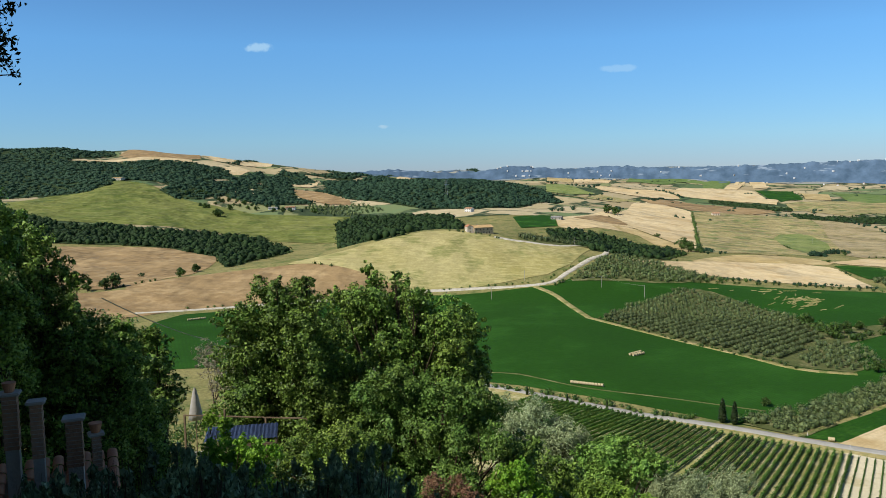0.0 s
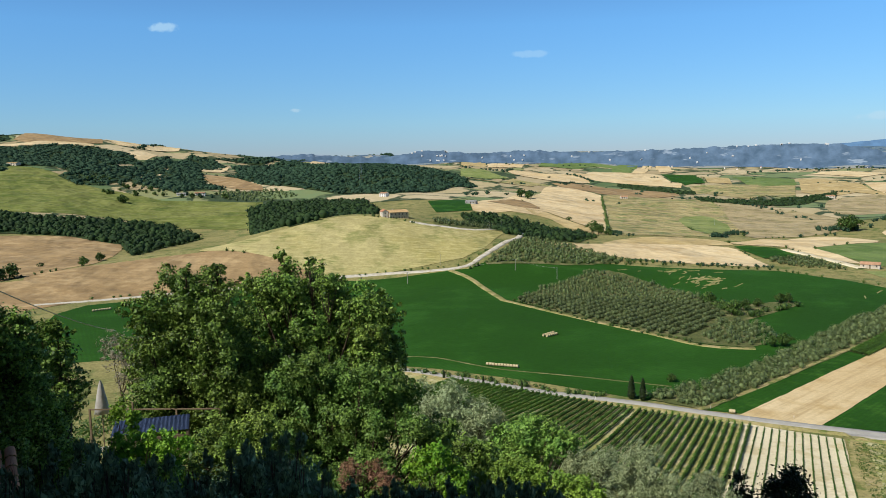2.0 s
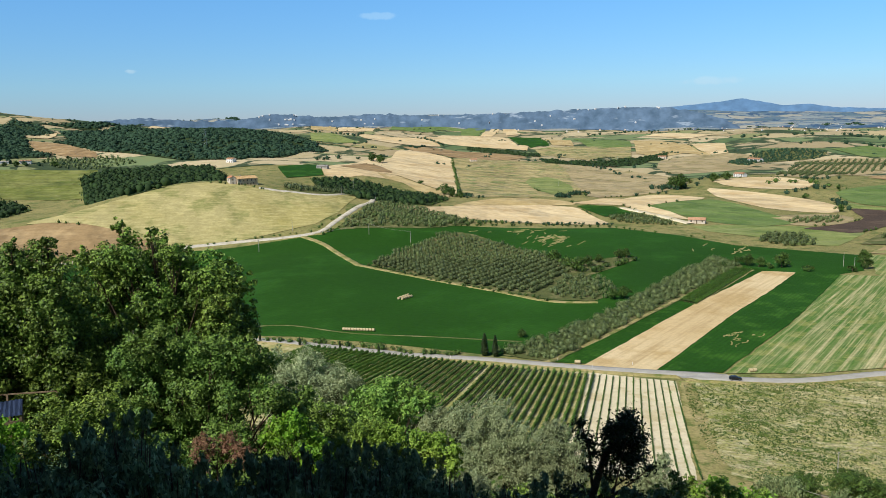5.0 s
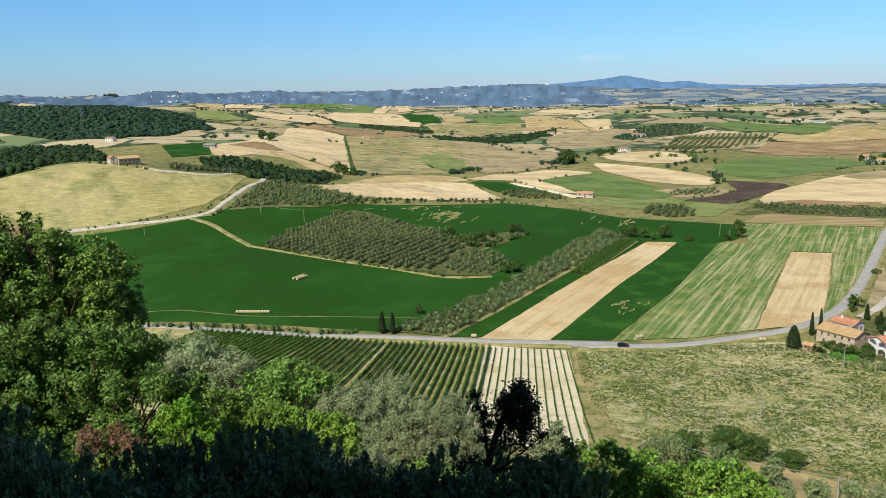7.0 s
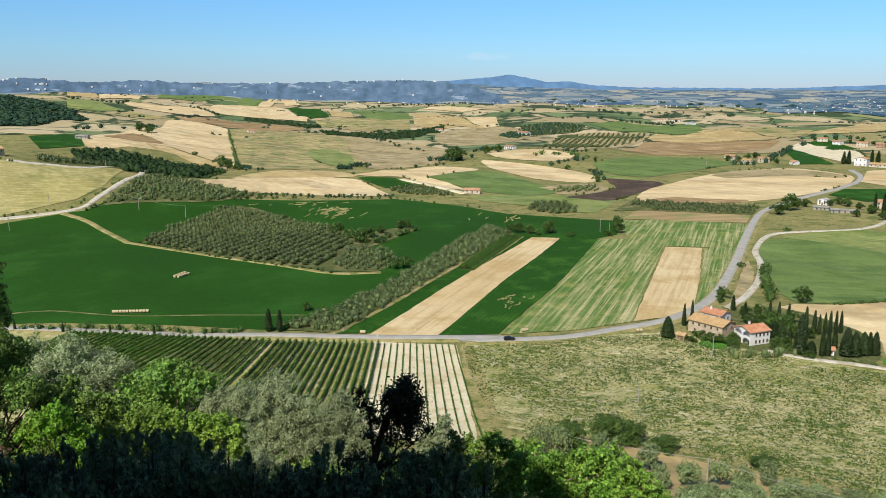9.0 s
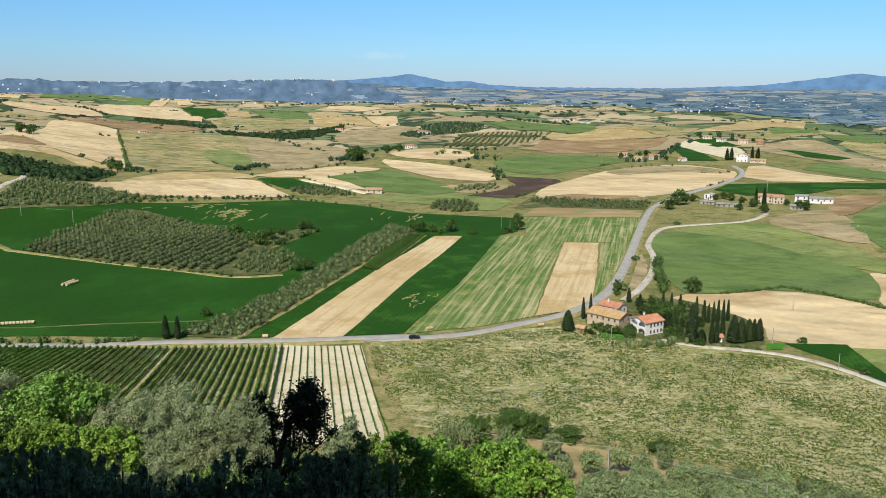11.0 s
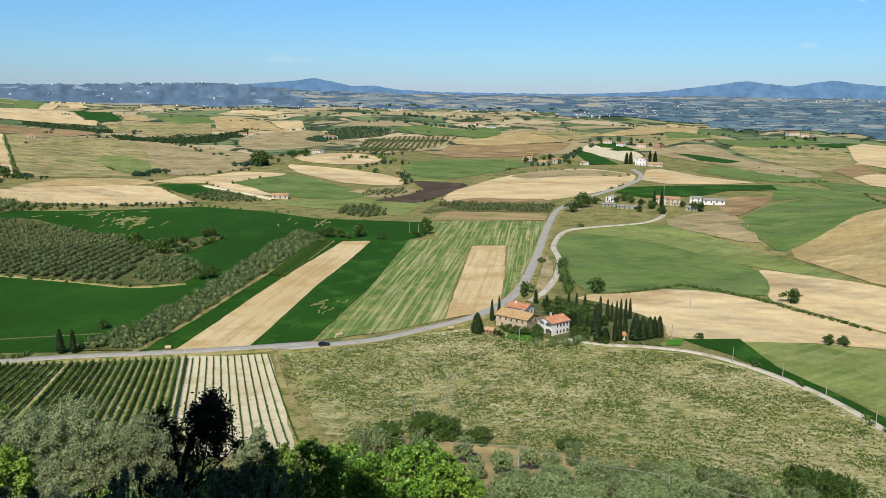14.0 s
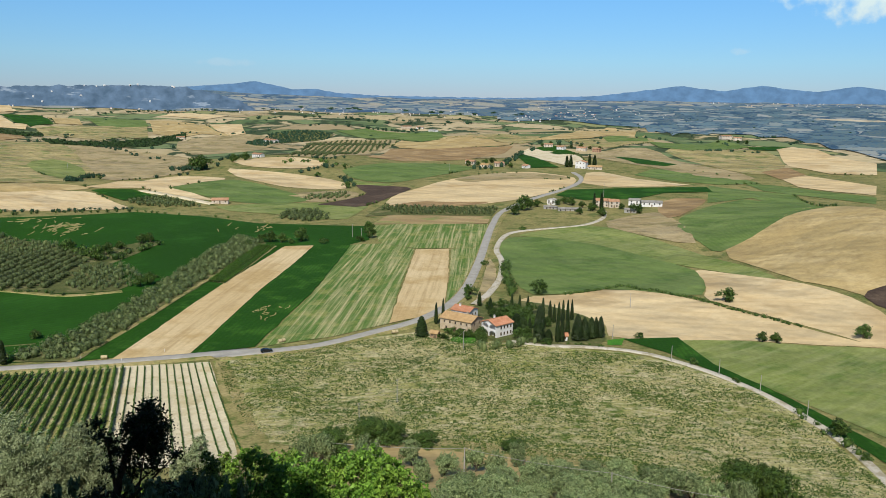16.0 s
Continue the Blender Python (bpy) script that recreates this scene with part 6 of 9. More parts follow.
holm_oak()

# olive plots at the foot of the slope
_rng = np.random.default_rng(152)
for key, high, wide, leaf, count in (("olive_mid", 4.8, 4.6, "olive_green", 9), ("olive_mid_b", 4.4, 5.0, "olive_green", 8), ("green_mid", 8, 9, "hedge", 12)):
    PLANTS[key]["crown"] = fast_mesh("crown", *dense_crown([(a, b, c, 1.1 * r) for a, b, c, r, _ in lobed(high, wide, 0.16 * high, count, _rng)], 0.2 if high < 6 else 0.26, 0.45, 1.0, _rng, 0.5), LEAF[leaf])
for i, (x, y, z, key, w) in enumerate([
        (116.66, 117.32, 21.05, "olive_mid", 6.2), (114.43, 112.47, 21.99, "olive_mid_b", 5.2), (115.95, 131.67, 17.44, "olive_mid", 7.5), (110.51, 132.38, 18.23, "olive_mid_b", 6.0), (131.05, 116.65, 15.28, "olive_mid", 6.2), (120.00, 103.48, 18.56, "olive_mid_b", 5.0), (128.51, 104.20, 16.74, "olive_mid", 6.0), (117.99, 93.34, 19.63, "olive_mid_b", 5.2), (136.57, 101.98, 15.46, "olive_mid", 5.0), (139.36, 98.13, 15.12, "olive_mid_b", 5.0), (148.85, 98.42, 13.98, "olive_mid_b", 5.5), (133.85, 84.79, 18.92, "olive_mid", 7.0), (124.07, 75.88, 21.90, "olive_mid", 6.0), (134.85, 77.30, 19.93, "olive_mid_b", 6.0)], 0):
    stand(key, x, y, z, 0.78 * w, 67 * i, "olives at the foot of the slope")
for i, (x, y, z, key, w) in enumerate([
        (132.65, 70.95, 21.15, "olive_mid", 7.0), (139.06, 69.43, 19.98, "olive_mid_b", 6.0), (136.65, 62.89, 22.02, "olive_mid", 6.5), (153.12, 62.60, 17.99, "olive_mid_b", 9.0), (148.21, 55.95, 20.31, "olive_mid", 7.0), (113.40, 82.85, 23.28, "olive_mid", 6.5), (112.89, 74.84, 24.73, "olive_mid_b", 6.5), (128.60, 56.39, 25.16, "olive_mid", 6.0), (142.39, 48.45, 23.48, "olive_mid_b", 6.5), (141.92, 43.37, 25.22, "olive_mid", 6.0)], 14):
    stand(key, x, y, z, 0.78 * w, 67 * i, "olives at the foot of the slope")
for x, y, z, w in [(139.14, 136.53, 12.42, 9.5), (143.46, 133.82, 10.56, 7), (146.43, 125.23, 9.47, 6.5), (161.53, 47.60, 20.69, 10), (160.01, 41.87, 21.71, 8), (158.72, 67.35, 13.89, 8), (158.45, 105.65, 9.21, 6), (125.84, 137.58, 13.69, 8)]:
    stand("green_mid", x, y, z, w, 13 * w)


def undergrowth(r0, r1, a0, a1, n, per, size, spread, leaf, label, seed):
    """Low scrub that fills the slope between the trees."""
    rng = np.random.default_rng(seed)
    r = np.sqrt(rng.uniform(r0 ** 2, r1 ** 2, n))
    a = np.radians(rng.uniform(a0, a1, n))
    open_ground = (np.abs(a + 0.28) < 0.075) & (r > 22) & (r < 49)  # the garden with the parasol
    r, a = r[~open_ground], a[~open_ground]
    n = len(r)
    x, y = r * np.sin(a), r * np.cos(a)
    h = spread * rng.uniform(0.5, 1.0, n)
    d = rng.normal(size=(n, per, 3))
    d[:, :, 2] = np.abs(d[:, :, 2])
    d /= np.linalg.norm(d, axis=2, keepdims=True)
    c = np.stack([x, y, terrain(x, y)], 1)[:, None] + d * np.stack([spread + 0 * h, spread + 0 * h, h * 1.1], 1)[:, None] * rng.uniform(0.55, 1.05, (n, per, 1))
    v, q = leaves(c.reshape(-1, 3), d.reshape(-1, 3), size, rng, 0.5, 0.9)
    tagged(new("undergrowth", fast_mesh("undergrowth", v, q, LEAF[leaf])), label, "undergrowth", kind="stuff")


undergrowth(11, 30, -34, 22, 200, 150, 0.07, 0.9, "shrub", "dark low scrub under the trees", 91)
undergrowth(24, 75, -34, 55, 620, 70, 0.13, 1.7, "hedge", "green scrub between the trees", 92)
undergrowth(60, 135, -30, 34, 330, 60, 0.22, 1.7, "hedge", "green scrub down the slope", 93)
undergrowth(50, 130, -5, 30, 130, 70, 0.2, 1.6, "olive", "grey-green scrub down the slope", 94)


def inside(p, poly):
    x, y = p
    odd = False
    for (ax, ay), (bx, by) in zip(poly, poly[1:] + poly[:1]):
        if (ay > y) != (by > y) and x < (bx - ax) * (y - ay) / (by - ay) + ax:
            odd = not odd
    return odd


def grid(poly, along, spacing, rank, jitter, seed):
    """Places in rows within a plot; along: degrees of the rows from the y axis."""
    rng = np.random.default_rng(seed)
    a = radians(along)
    u, v = np.array([math.sin(a), math.cos(a)]), np.array([math.cos(a), -math.sin(a)])
    pts = np.array(poly)
    iu, iv = pts @ u, pts @ v
    out = []
    for i in np.arange(iu.min(), iu.max(), spacing):
        for j in np.arange(iv.min(), iv.max(), rank):
            p = u * i + v * j + rng.normal(size=2) * jitter
            if inside(p, poly):
                out.append((float(p[0]), float(p[1])))
    return out


for i, (x, y) in enumerate(grid([(103, 88), (121, 91), (148, 92), (157, 78), (158, 64), (122, 50), (92, 55), (88, 72)], 57, 5.4, 6.6, 0.7, 29)):
    stand("olive_mid" if i % 2 else "olive_mid_b", x, y, None, 4.6 + 0.9 * math.sin(i * 2.1), 71 * i, "olives at the foot of the slope")


GROVE = [(101, 506), (136, 557), (181, 600), (194, 588), (214, 554), (227, 510), (223, 471), (212.7, 436.7), (167.0, 387.5), (147.3, 419.1), (125.3, 459.6)]
SMALL_GROVE = [(176.7, 388.7), (204.0, 426.7), (223.3, 414.4), (210.1, 372.4), (193.5, 362.3), (175.4, 372.9)]
rng = np.random.default_rng(9)
GROVE_TREES = sorted(grid(GROVE, 48, 4.7, 6.3, 0.3, 4), key=lambda p: p[0] ** 2 + p[1] ** 2)
for i, (x, y) in enumerate(GROVE_TREES[:290]):
    stand("olive_far" if i % 2 else "olive_far_b", x, y, None, rng.uniform(3.6, 4.3), 51 * i, "olives of the grove")


def tufted(name, places, leaf, label, category, height, width, tufts, seed, size=0.5, core=True):
    """Many plants too far off to pick apart, as one mesh: tufts round a lumpy heart."""
    rng = np.random.default_rng(seed)
    p = np.array(places, float)
    g = terrain(p[:, 0], p[:, 1])
    n = len(p)
    s = rng.uniform(0.65, 1.35, n)
    d = rng.normal(size=(n, tufts, 3))
    d[:, :, 2] = np.abs(d[:, :, 2]) - 0.25
    d /= np.linalg.norm(d, axis=2, keepdims=True)
    half = np.array([width / 2, width / 2, height * 0.5])
    c = d * half * s[:, None, None] * rng.uniform(0.8, 1.1, (n, tufts, 1))
    base = np.column_stack([p, g + height * 0.45 * s])
    v, q = leaves((base[:, None] + c).reshape(-1, 3), d.reshape(-1, 3) * 1.5, size * width * 0.25, rng, 0.75, 0.5)
    if core:
        k = 5
        ang = np.arange(k) * 2 * math.pi / k
        rings = []
        for z, r in ((-0.9, 0.4), (0.1, 0.62), (0.68, 0.22)) if leaf.startswith("wood") else ((-0.9, 0.3), (-0.25, 0.5), (0.3, 0.44), (0.6, 0.16)):
            w = rng.uniform(0.75, 1.15, (n, k))
            rings.append(np.stack([np.cos(ang) * r * w * half[0] * s[:, None], np.sin(ang) * r * w * half[0] * s[:, None], z * half[2] * s[:, None] * np.ones((n, k))], -1))
        cv = np.stack(rings, 1) + base[:, None, None]
        idx = np.arange(n * len(rings) * k).reshape(n, len(rings), k)
        cq = np.stack([idx[:, :-1], np.roll(idx[:, :-1], -1, 2), np.roll(idx[:, 1:], -1, 2), idx[:, 1:]], -1).reshape(-1, 4)
        q = np.vstack([q, cq + len(v)])
        v = np.vstack([v, cv.reshape(-1, 3)])
    ob = new(name, fast_mesh(name, v, q, LEAF[leaf]))
    return tagged(ob, label, category, kind="stuff")


tufted("olive_grove", GROVE_TREES[290:] + grid(SMALL_GROVE, 48, 4.3, 5.2, 0.5, 41), "olive_far", "further olive trees of the grove", "trees", 3.6, 4.0, 52, 33, 0.3)


def along(line, spacing, jitter, seed, gap=0.0):
    rng = np.random.default_rng(seed)
    out = []
    for (ax, ay), (bx, by) in zip(line, line[1:]):
        n = max(1, int(math.hypot(bx - ax, by - ay) / spacing))
        for i in range(n):
            if rng.uniform() < gap:
                continue
            s = (i + rng.uniform()) / n
            out.append((ax + (bx - ax) * s + rng.normal() * jitter, ay + (by - ay) * s + rng.normal() * jitter))
    return out


BELT = [(110.6, 294.6), (147.9, 310.9), (190.2, 341.6), (279, 415), (320, 441), (318, 414), (257.9, 369.8), (189.9, 319.7), (126.6, 275.3)]
tufted("olive_belt", grid(BELT, 37, 3.2, 3.4, 0.95, 5), "olive_far", "long belt of grey-green olive trees", "trees", 3.3, 4.6, 56, 5, 0.29)
tufted("olive_plot", grid([(101, 630), (126, 672), (158, 721), (189, 700), (226, 643), (177, 619), (132, 629)], 40, 6, 6, 0.6, 6), "olive_far", "olive trees beside the white road", "trees", 4, 4.6, 30, 6)
tufted("olive_plot", grid([(71, 755), (129, 946), (170, 921), (125, 756), (74, 736)], 60, 6.5, 6.5, 0.6, 7), "olive_far", "olive trees behind the farmhouse on the knoll", "trees", 5, 5.5, 30, 7)
tufted("olive_plot", grid([(389, 490), (420, 512), (443, 503), (419, 463), (397, 460)], 47, 5.5, 5.5, 0.6, 8), "olive_far", "small olive plot on the plain", "trees", 4.5, 5, 34, 8)
tufted("olive_plot", grid([(491, 477), (510, 484), (558, 397), (523, 380), (481, 443)], 137, 4, 8, 0.5, 10), "olive_far", "olive rows beside the tilled strips", "trees", 3.6, 4.0, 26, 10)
tufted("olive_plot", grid([(351, 652), (390, 651), (388, 584), (353, 614)], 60, 6, 6, 0.6, 13), "olive_far", "olive trees beside the low farm", "trees", 4, 5, 28, 13)
tufted("olive_plot", grid([(-261, 1507), (-142, 1500), (-94, 1417), (-159, 1369), (-231, 1391)], 60, 11, 13, 2, 15), "olive_far", "far olive trees by the white houses", "trees", 6, 8, 12, 15)

# woods
def wood(poly, label, spacing, height, width, seed, leaf="wood", tufts=5):
    field("wood_floor", "wood", poly, "shaded ground under " + label, 2, 0)
    tufted("woodland", grid(poly, 30, spacing * 1.12, spacing * 1.12, spacing * 0.45, seed), leaf, label, "wood", 0.78 * height, width * 1.22, tufts + 2, seed, 0.46)


wood([(-775, 1290), (-760, 1364), (-584, 1197), (-505, 1211), (-405, 1172), (-269, 1161), (-190, 1005), (-213, 886), (-222, 805), (-268, 925), (-349, 1006), (-432, 1034), (-523, 1038), (-620, 1028)], "a dark band of oak wood", 8, 9, 10.5, 20)
wood([(-169, 1247), (-144, 1342), (-75, 1316), (13, 1192), (26, 971), (-33, 743), (-63, 737), (-128, 973)], "dark oak wood behind the knoll", 8, 9, 10.5, 21)
wood([(128, 987), (166, 997), (203, 965), (229, 897), (243, 785), (206, 720), (171, 713), (137, 730)], "dark wood in the dip behind the knoll", 6, 7.5, 8, 22)
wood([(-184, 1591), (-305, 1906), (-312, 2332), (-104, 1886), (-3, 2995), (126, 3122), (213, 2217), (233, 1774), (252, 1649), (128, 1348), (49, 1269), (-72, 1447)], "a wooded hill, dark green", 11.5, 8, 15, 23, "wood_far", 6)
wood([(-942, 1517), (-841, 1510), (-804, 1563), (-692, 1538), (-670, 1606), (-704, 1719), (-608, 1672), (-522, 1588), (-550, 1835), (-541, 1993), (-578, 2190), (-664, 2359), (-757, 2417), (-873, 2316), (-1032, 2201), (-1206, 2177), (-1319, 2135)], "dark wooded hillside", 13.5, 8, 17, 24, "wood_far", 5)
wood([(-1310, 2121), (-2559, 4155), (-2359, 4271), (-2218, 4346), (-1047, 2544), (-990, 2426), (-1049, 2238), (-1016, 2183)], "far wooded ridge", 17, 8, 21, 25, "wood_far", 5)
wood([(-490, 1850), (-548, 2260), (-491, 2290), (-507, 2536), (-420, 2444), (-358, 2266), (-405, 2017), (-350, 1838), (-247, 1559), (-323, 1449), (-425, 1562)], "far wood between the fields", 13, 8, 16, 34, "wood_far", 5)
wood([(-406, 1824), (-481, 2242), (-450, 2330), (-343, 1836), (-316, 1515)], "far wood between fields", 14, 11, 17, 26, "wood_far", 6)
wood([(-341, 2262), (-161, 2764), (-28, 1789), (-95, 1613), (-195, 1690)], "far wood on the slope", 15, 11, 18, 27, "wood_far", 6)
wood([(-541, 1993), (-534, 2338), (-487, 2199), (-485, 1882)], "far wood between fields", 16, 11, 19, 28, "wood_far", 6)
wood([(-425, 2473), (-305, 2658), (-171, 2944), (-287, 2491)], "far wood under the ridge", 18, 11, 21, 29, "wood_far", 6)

wood([(-555, 1555), (-561, 1748), (-511, 1921), (-432, 1595), (-468, 1519), (-507, 1507)], "far wood above the meadow", 12, 8, 15, 35, "wood_far", 5)

wood([(646, 1463), (661, 1370), (701, 1357), (760, 1353), (873, 1481), (929, 1503), (983, 1537), (928, 1451), (760, 1269), (694, 1257), (631, 1265), (584, 1299)], "a wooded gully between the hills", 9, 6, 9, 120)
wood([(636, 1891), (688, 1847), (734, 1755), (759, 1718), (668, 1513), (637, 1584), (654, 1828), (626, 1863)], "a dark tree line along the wheat ridge", 8, 6, 8, 122)

# hedges and rows of bushes
def hedge(line, label, spacing=3.5, height=2.6, width=3.4, seed=1, gap=0.2, jitter=0.8, leaf="hedge"):
    tufted("hedge", along(line, spacing, jitter, seed, gap), leaf, label, "hedge", height, width, 34, seed, 0.38)


hedge([(-491, 1491), (-465, 1547), (-415, 1524), (-359, 1471), (-308, 1428), (-264, 1407), (-225, 1414)], "trees round the far white houses", 12, 7, 9, 64, 0.2, 12, "wood_far")
hedge([(86, 615), (105, 634), (148, 623), (207, 628), (272, 629), (331, 596)], "dark broken hedge below the wheat hills", 4, 2.8, 4, 40, 0.25)
hedge([(136, 661), (176, 645), (211, 638), (246, 640)], "thicker bushes below the olives", 4, 3.5, 5, 41, 0.2, 2.0)
hedge([(-193, 578), (-142, 591), (-87, 608), (-27, 636), (22, 642), (81, 632), (103, 658), (131, 699)], "bushes along the white road", 6, 2.0, 2.8, 42, 0.4)
hedge([(23.2, 348.5), (29.8, 342.6), (48.4, 331.7), (75.5, 308.5), (97.6, 294.3)], "shrubs on the road's bank", 2.2, 2.4, 3.4, 43, 0.05, 1.4)
hedge([(226, 476), (220.6, 443.0), (227.7, 433.6), (248, 448), (269, 458)], "dark trees along the spur of the grove", 4, 4.2, 6, 63, 0.05, 1.6)
hedge([(98, 508), (110.9, 480.1), (125.1, 451.3), (148.8, 408.7), (169.0, 371.9)], "low hedge along the grove", 2.6, 1.8, 2.6, 44, 0.15)
hedge([(331, 596), (354, 540), (365, 516)], "low bushes below the pasture", 6, 2, 3, 45, 0.4)
hedge([(448, 1419), (368, 1151), (262, 798)], "hedge up the square hill", 6, 4, 5, 46, 0.15)
hedge([(335.4, 196.8), (369.9, 183.5), (369.3, 158.4), (365.2, 139.4), (357.3, 115.1), (351.6, 89.1)], "dark hedge between the wheat fields", 1.4, 1.5, 2.6, 48, 0.04, 0.5)
hedge([(374.7, 261.3), (328.7, 226.4), (314.4, 214.7)], "tall bank hedge beside the track", 2.5, 4.5, 5, 49, 0.0, 1.2)
tufted("olive_hedge", along([(235.5, 176.9), (237.3, 172.1), (242.5, 168.9), (250.7, 165.4), (256.9, 163.2)], 1.2, 1.3, 50), "olive_far", "olive bushes in front of the white farmhouse", "hedge", 3.4, 3.6, 70, 50, 0.22)
hedge([(247.2, 60.1), (234.9, 47.6), (224.9, 38.3)], "bushes beside the track", 3, 2.2, 3.0, 51, 0.3, 1.2)
hedge([(263.0, 153.4), (267.9, 146.0), (270.7, 138.8)], "low clipped hedge by the track", 2.0, 1.2, 1.8, 52, 0.0, 0.4)
hedge([(168, 1296), (236, 1325), (303, 1319)], "trees below the wooded hill", 12, 8, 11, 54, 0.2, 6, "wood_far")
hedge([(653, 810), (696, 782), (689, 722)], "trees round the far farm", 10, 6, 9, 58, 0.2, 4)
hedge([(1536, 1617), (1671, 1459), (1780, 1331)], "far trees", 20, 8, 18, 59, 0.3, 10, "wood_far")
hedge([(1639, 2506), (1987, 2273), (2234, 1831), (2382, 1610)], "far trees on the plain", 30, 8, 24, 60, 0.4, 25, "wood_far")
hedge([(-665, 2464), (-642, 4837), (-191, 3509)], "far trees on the ridge", 22, 8, 18, 61, 0.4, 6, "wood_far")
hedge([(-297, 4870), (-2, 4879), (166, 3502)], "far village trees", 12, 12, 16, 62, 0.2, 6, "wood_far")

hedge([(554, 2070), (575, 1986), (587, 1913)], "trees at the end of the wheat ridge", 7, 6, 8, 123, 0.1, 3, "wood_far")
hedge([(472, 1827), (479, 1788), (512, 1842)], "trees on the wheat ridge", 6, 5, 7, 124, 0.1, 2, "wood_far")
hedge([(297, 913), (272, 794), (288, 793)], "bushes below the scrub pasture", 6, 4, 6, 125, 0.2, 3, "wood_far")
hedge([(363, 782), (415, 863), (444, 892), (464, 901)], "trees in the green hollow", 5, 5, 7, 126, 0.1, 3, "wood_far")
hedge([(640, 938), (669, 942), (684, 922)], "dark trees on the dry slope", 6, 6, 8, 127, 0.1, 4, "wood_far")
hedge([(495, 842), (507, 846), (532, 835)], "bushes over the wheat crest", 7, 4, 6, 128, 0.3, 2, "wood_far")
hedge([(650, 1259), (635, 1150), (632, 1074), (636, 1046)], "scrub along the dry slope", 8, 4, 6, 129, 0.3, 4, "wood_far")
hedge([(338, 609), (319, 621), (289, 625), (260, 642), (229, 651)], "dark bushes below the wheat hills", 3.5, 2.6, 4, 130, 0.15, 2, "wood_far")
hedge([(613, 724), (645, 740), (677, 740)], "trees below the low hill", 6, 5, 7, 131, 0.1, 3, "wood_far")
hedge([(622, 675), (620, 658), (585, 606)], "trees beside the ploughed hollow", 8, 5, 7, 132, 0.3, 3, "wood_far")
hedge([(813, 625), (821, 598), (828, 571)], "trees round the roadside farms", 7, 6, 8, 133, 0.25, 5, "wood_far")
hedge([(854, 609), (946, 649), (1067, 717), (1110, 717)], "trees along the far road", 8, 6, 8, 134, 0.3, 4, "wood_far")
hedge([(1241, 1350), (1289, 1308), (1340, 1269), (1512, 1320)], "far trees beside the green slope", 10, 7, 10, 135, 0.3, 5, "wood_far")
hedge([(732, 898), (723, 807), (764, 807)], "bushes below the olive rows", 8, 4, 6, 136, 0.2, 3, "wood_far")
hedge([(1447, 3093), (1381, 2664), (1555, 2633), (1853, 2857)], "far trees between the fields", 14, 8, 12, 137, 0.35, 8, "wood_far")
hedge([(803, 2903), (1197, 3535), (1253, 3099), (1570, 3353)], "far trees on the ridges", 16, 8, 13, 138, 0.4, 8, "wood_far")
hedge([(322, 2436), (377, 2130), (443, 2209)], "far trees on the pale slope", 10, 7, 10, 139, 0.3, 5, "wood_far")
hedge([(1185, 2289), (1367, 2391), (1484, 2289), (1669, 2270)], "far hedge line", 14, 7, 11, 140, 0.3, 6, "wood_far")
hedge([(1415, 1879), (1537, 1769), (1582, 1584), (1619, 1453)], "far hedge line", 16, 8, 12, 141, 0.35, 8, "wood_far")
hedge([(1122, 755), (1195, 753), (1201, 678)], "trees round the far hamlet", 9, 7, 9, 142, 0.3, 6, "wood_far")
tufted("olive_plot", grid([(854, 1151), (1035, 1316), (1107, 1292), (1126, 1215), (1071, 1188), (1003, 1203), (859, 1108)], 100, 8, 8, 1.5, 150), "wood_far", "far dark grove on a hill", "trees", 5, 7, 14, 150, 0.4)
tufted("olive_plot", grid([(728, 881), (1018, 1171), (1089, 1151), (1146, 1072), (992, 940), (910, 921), (753, 829)], 50, 6, 9.5, 0.6, 151), "olive_far", "far rows of olives on pale soil", "trees", 4.5, 5.5, 16, 151, 0.4)
tufted("olive_plot", grid([(495, 584), (550, 580), (530, 548), (484, 563)], 60, 6, 7, 0.6, 152), "olive_far", "small olive plot beside the ploughed hollow", "trees", 4, 5, 20, 152, 0.35)

hedge([(545, 893), (561, 872), (566, 852), (588, 865)], "a dark copse on the dry slope", 4, 6.5, 8, 121, 0.1, 5, "wood_far")

# bushes along the edges of the farther fields, and trees strewn among them
edge_rng = np.random.default_rng(70)
edges = []
for poly in FIELDS:
    for p, q in zip(poly, poly[1:] + poly[:1]):
        if edge_rng.uniform() < 0.12 and math.hypot(q[0] - p[0], q[1] - p[1]) > 12:
            edges += along([p, q], 3.0 + math.hypot(*p) * 0.0025, 0.7, int(edge_rng.integers(1e6)), 0.35)
tufted("hedgerow", edges, "hedge", "thin hedgerows along the farther fields", "hedge", 2.4, 3.6, 9, 71, 0.6)
far_rng = np.random.default_rng(72)
spots = []
while len(spots) < 420:  # along the streams and banks between the hills
    a, r = radians(far_rng.uniform(-10, 84)), math.exp(far_rng.uniform(math.log(1380), math.log(2850)))
    x, y = r * math.sin(a), r * math.cos(a)
    if abs(noise.noise((x / 330, y / 240, 4))) < 0.022 and noise.noise((x / 90, y / 90, 9)) > -0.1 and (a > 0.16 or r > 1900):
        spots.append((x, y))
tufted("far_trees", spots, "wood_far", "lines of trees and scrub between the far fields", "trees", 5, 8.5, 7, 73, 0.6)

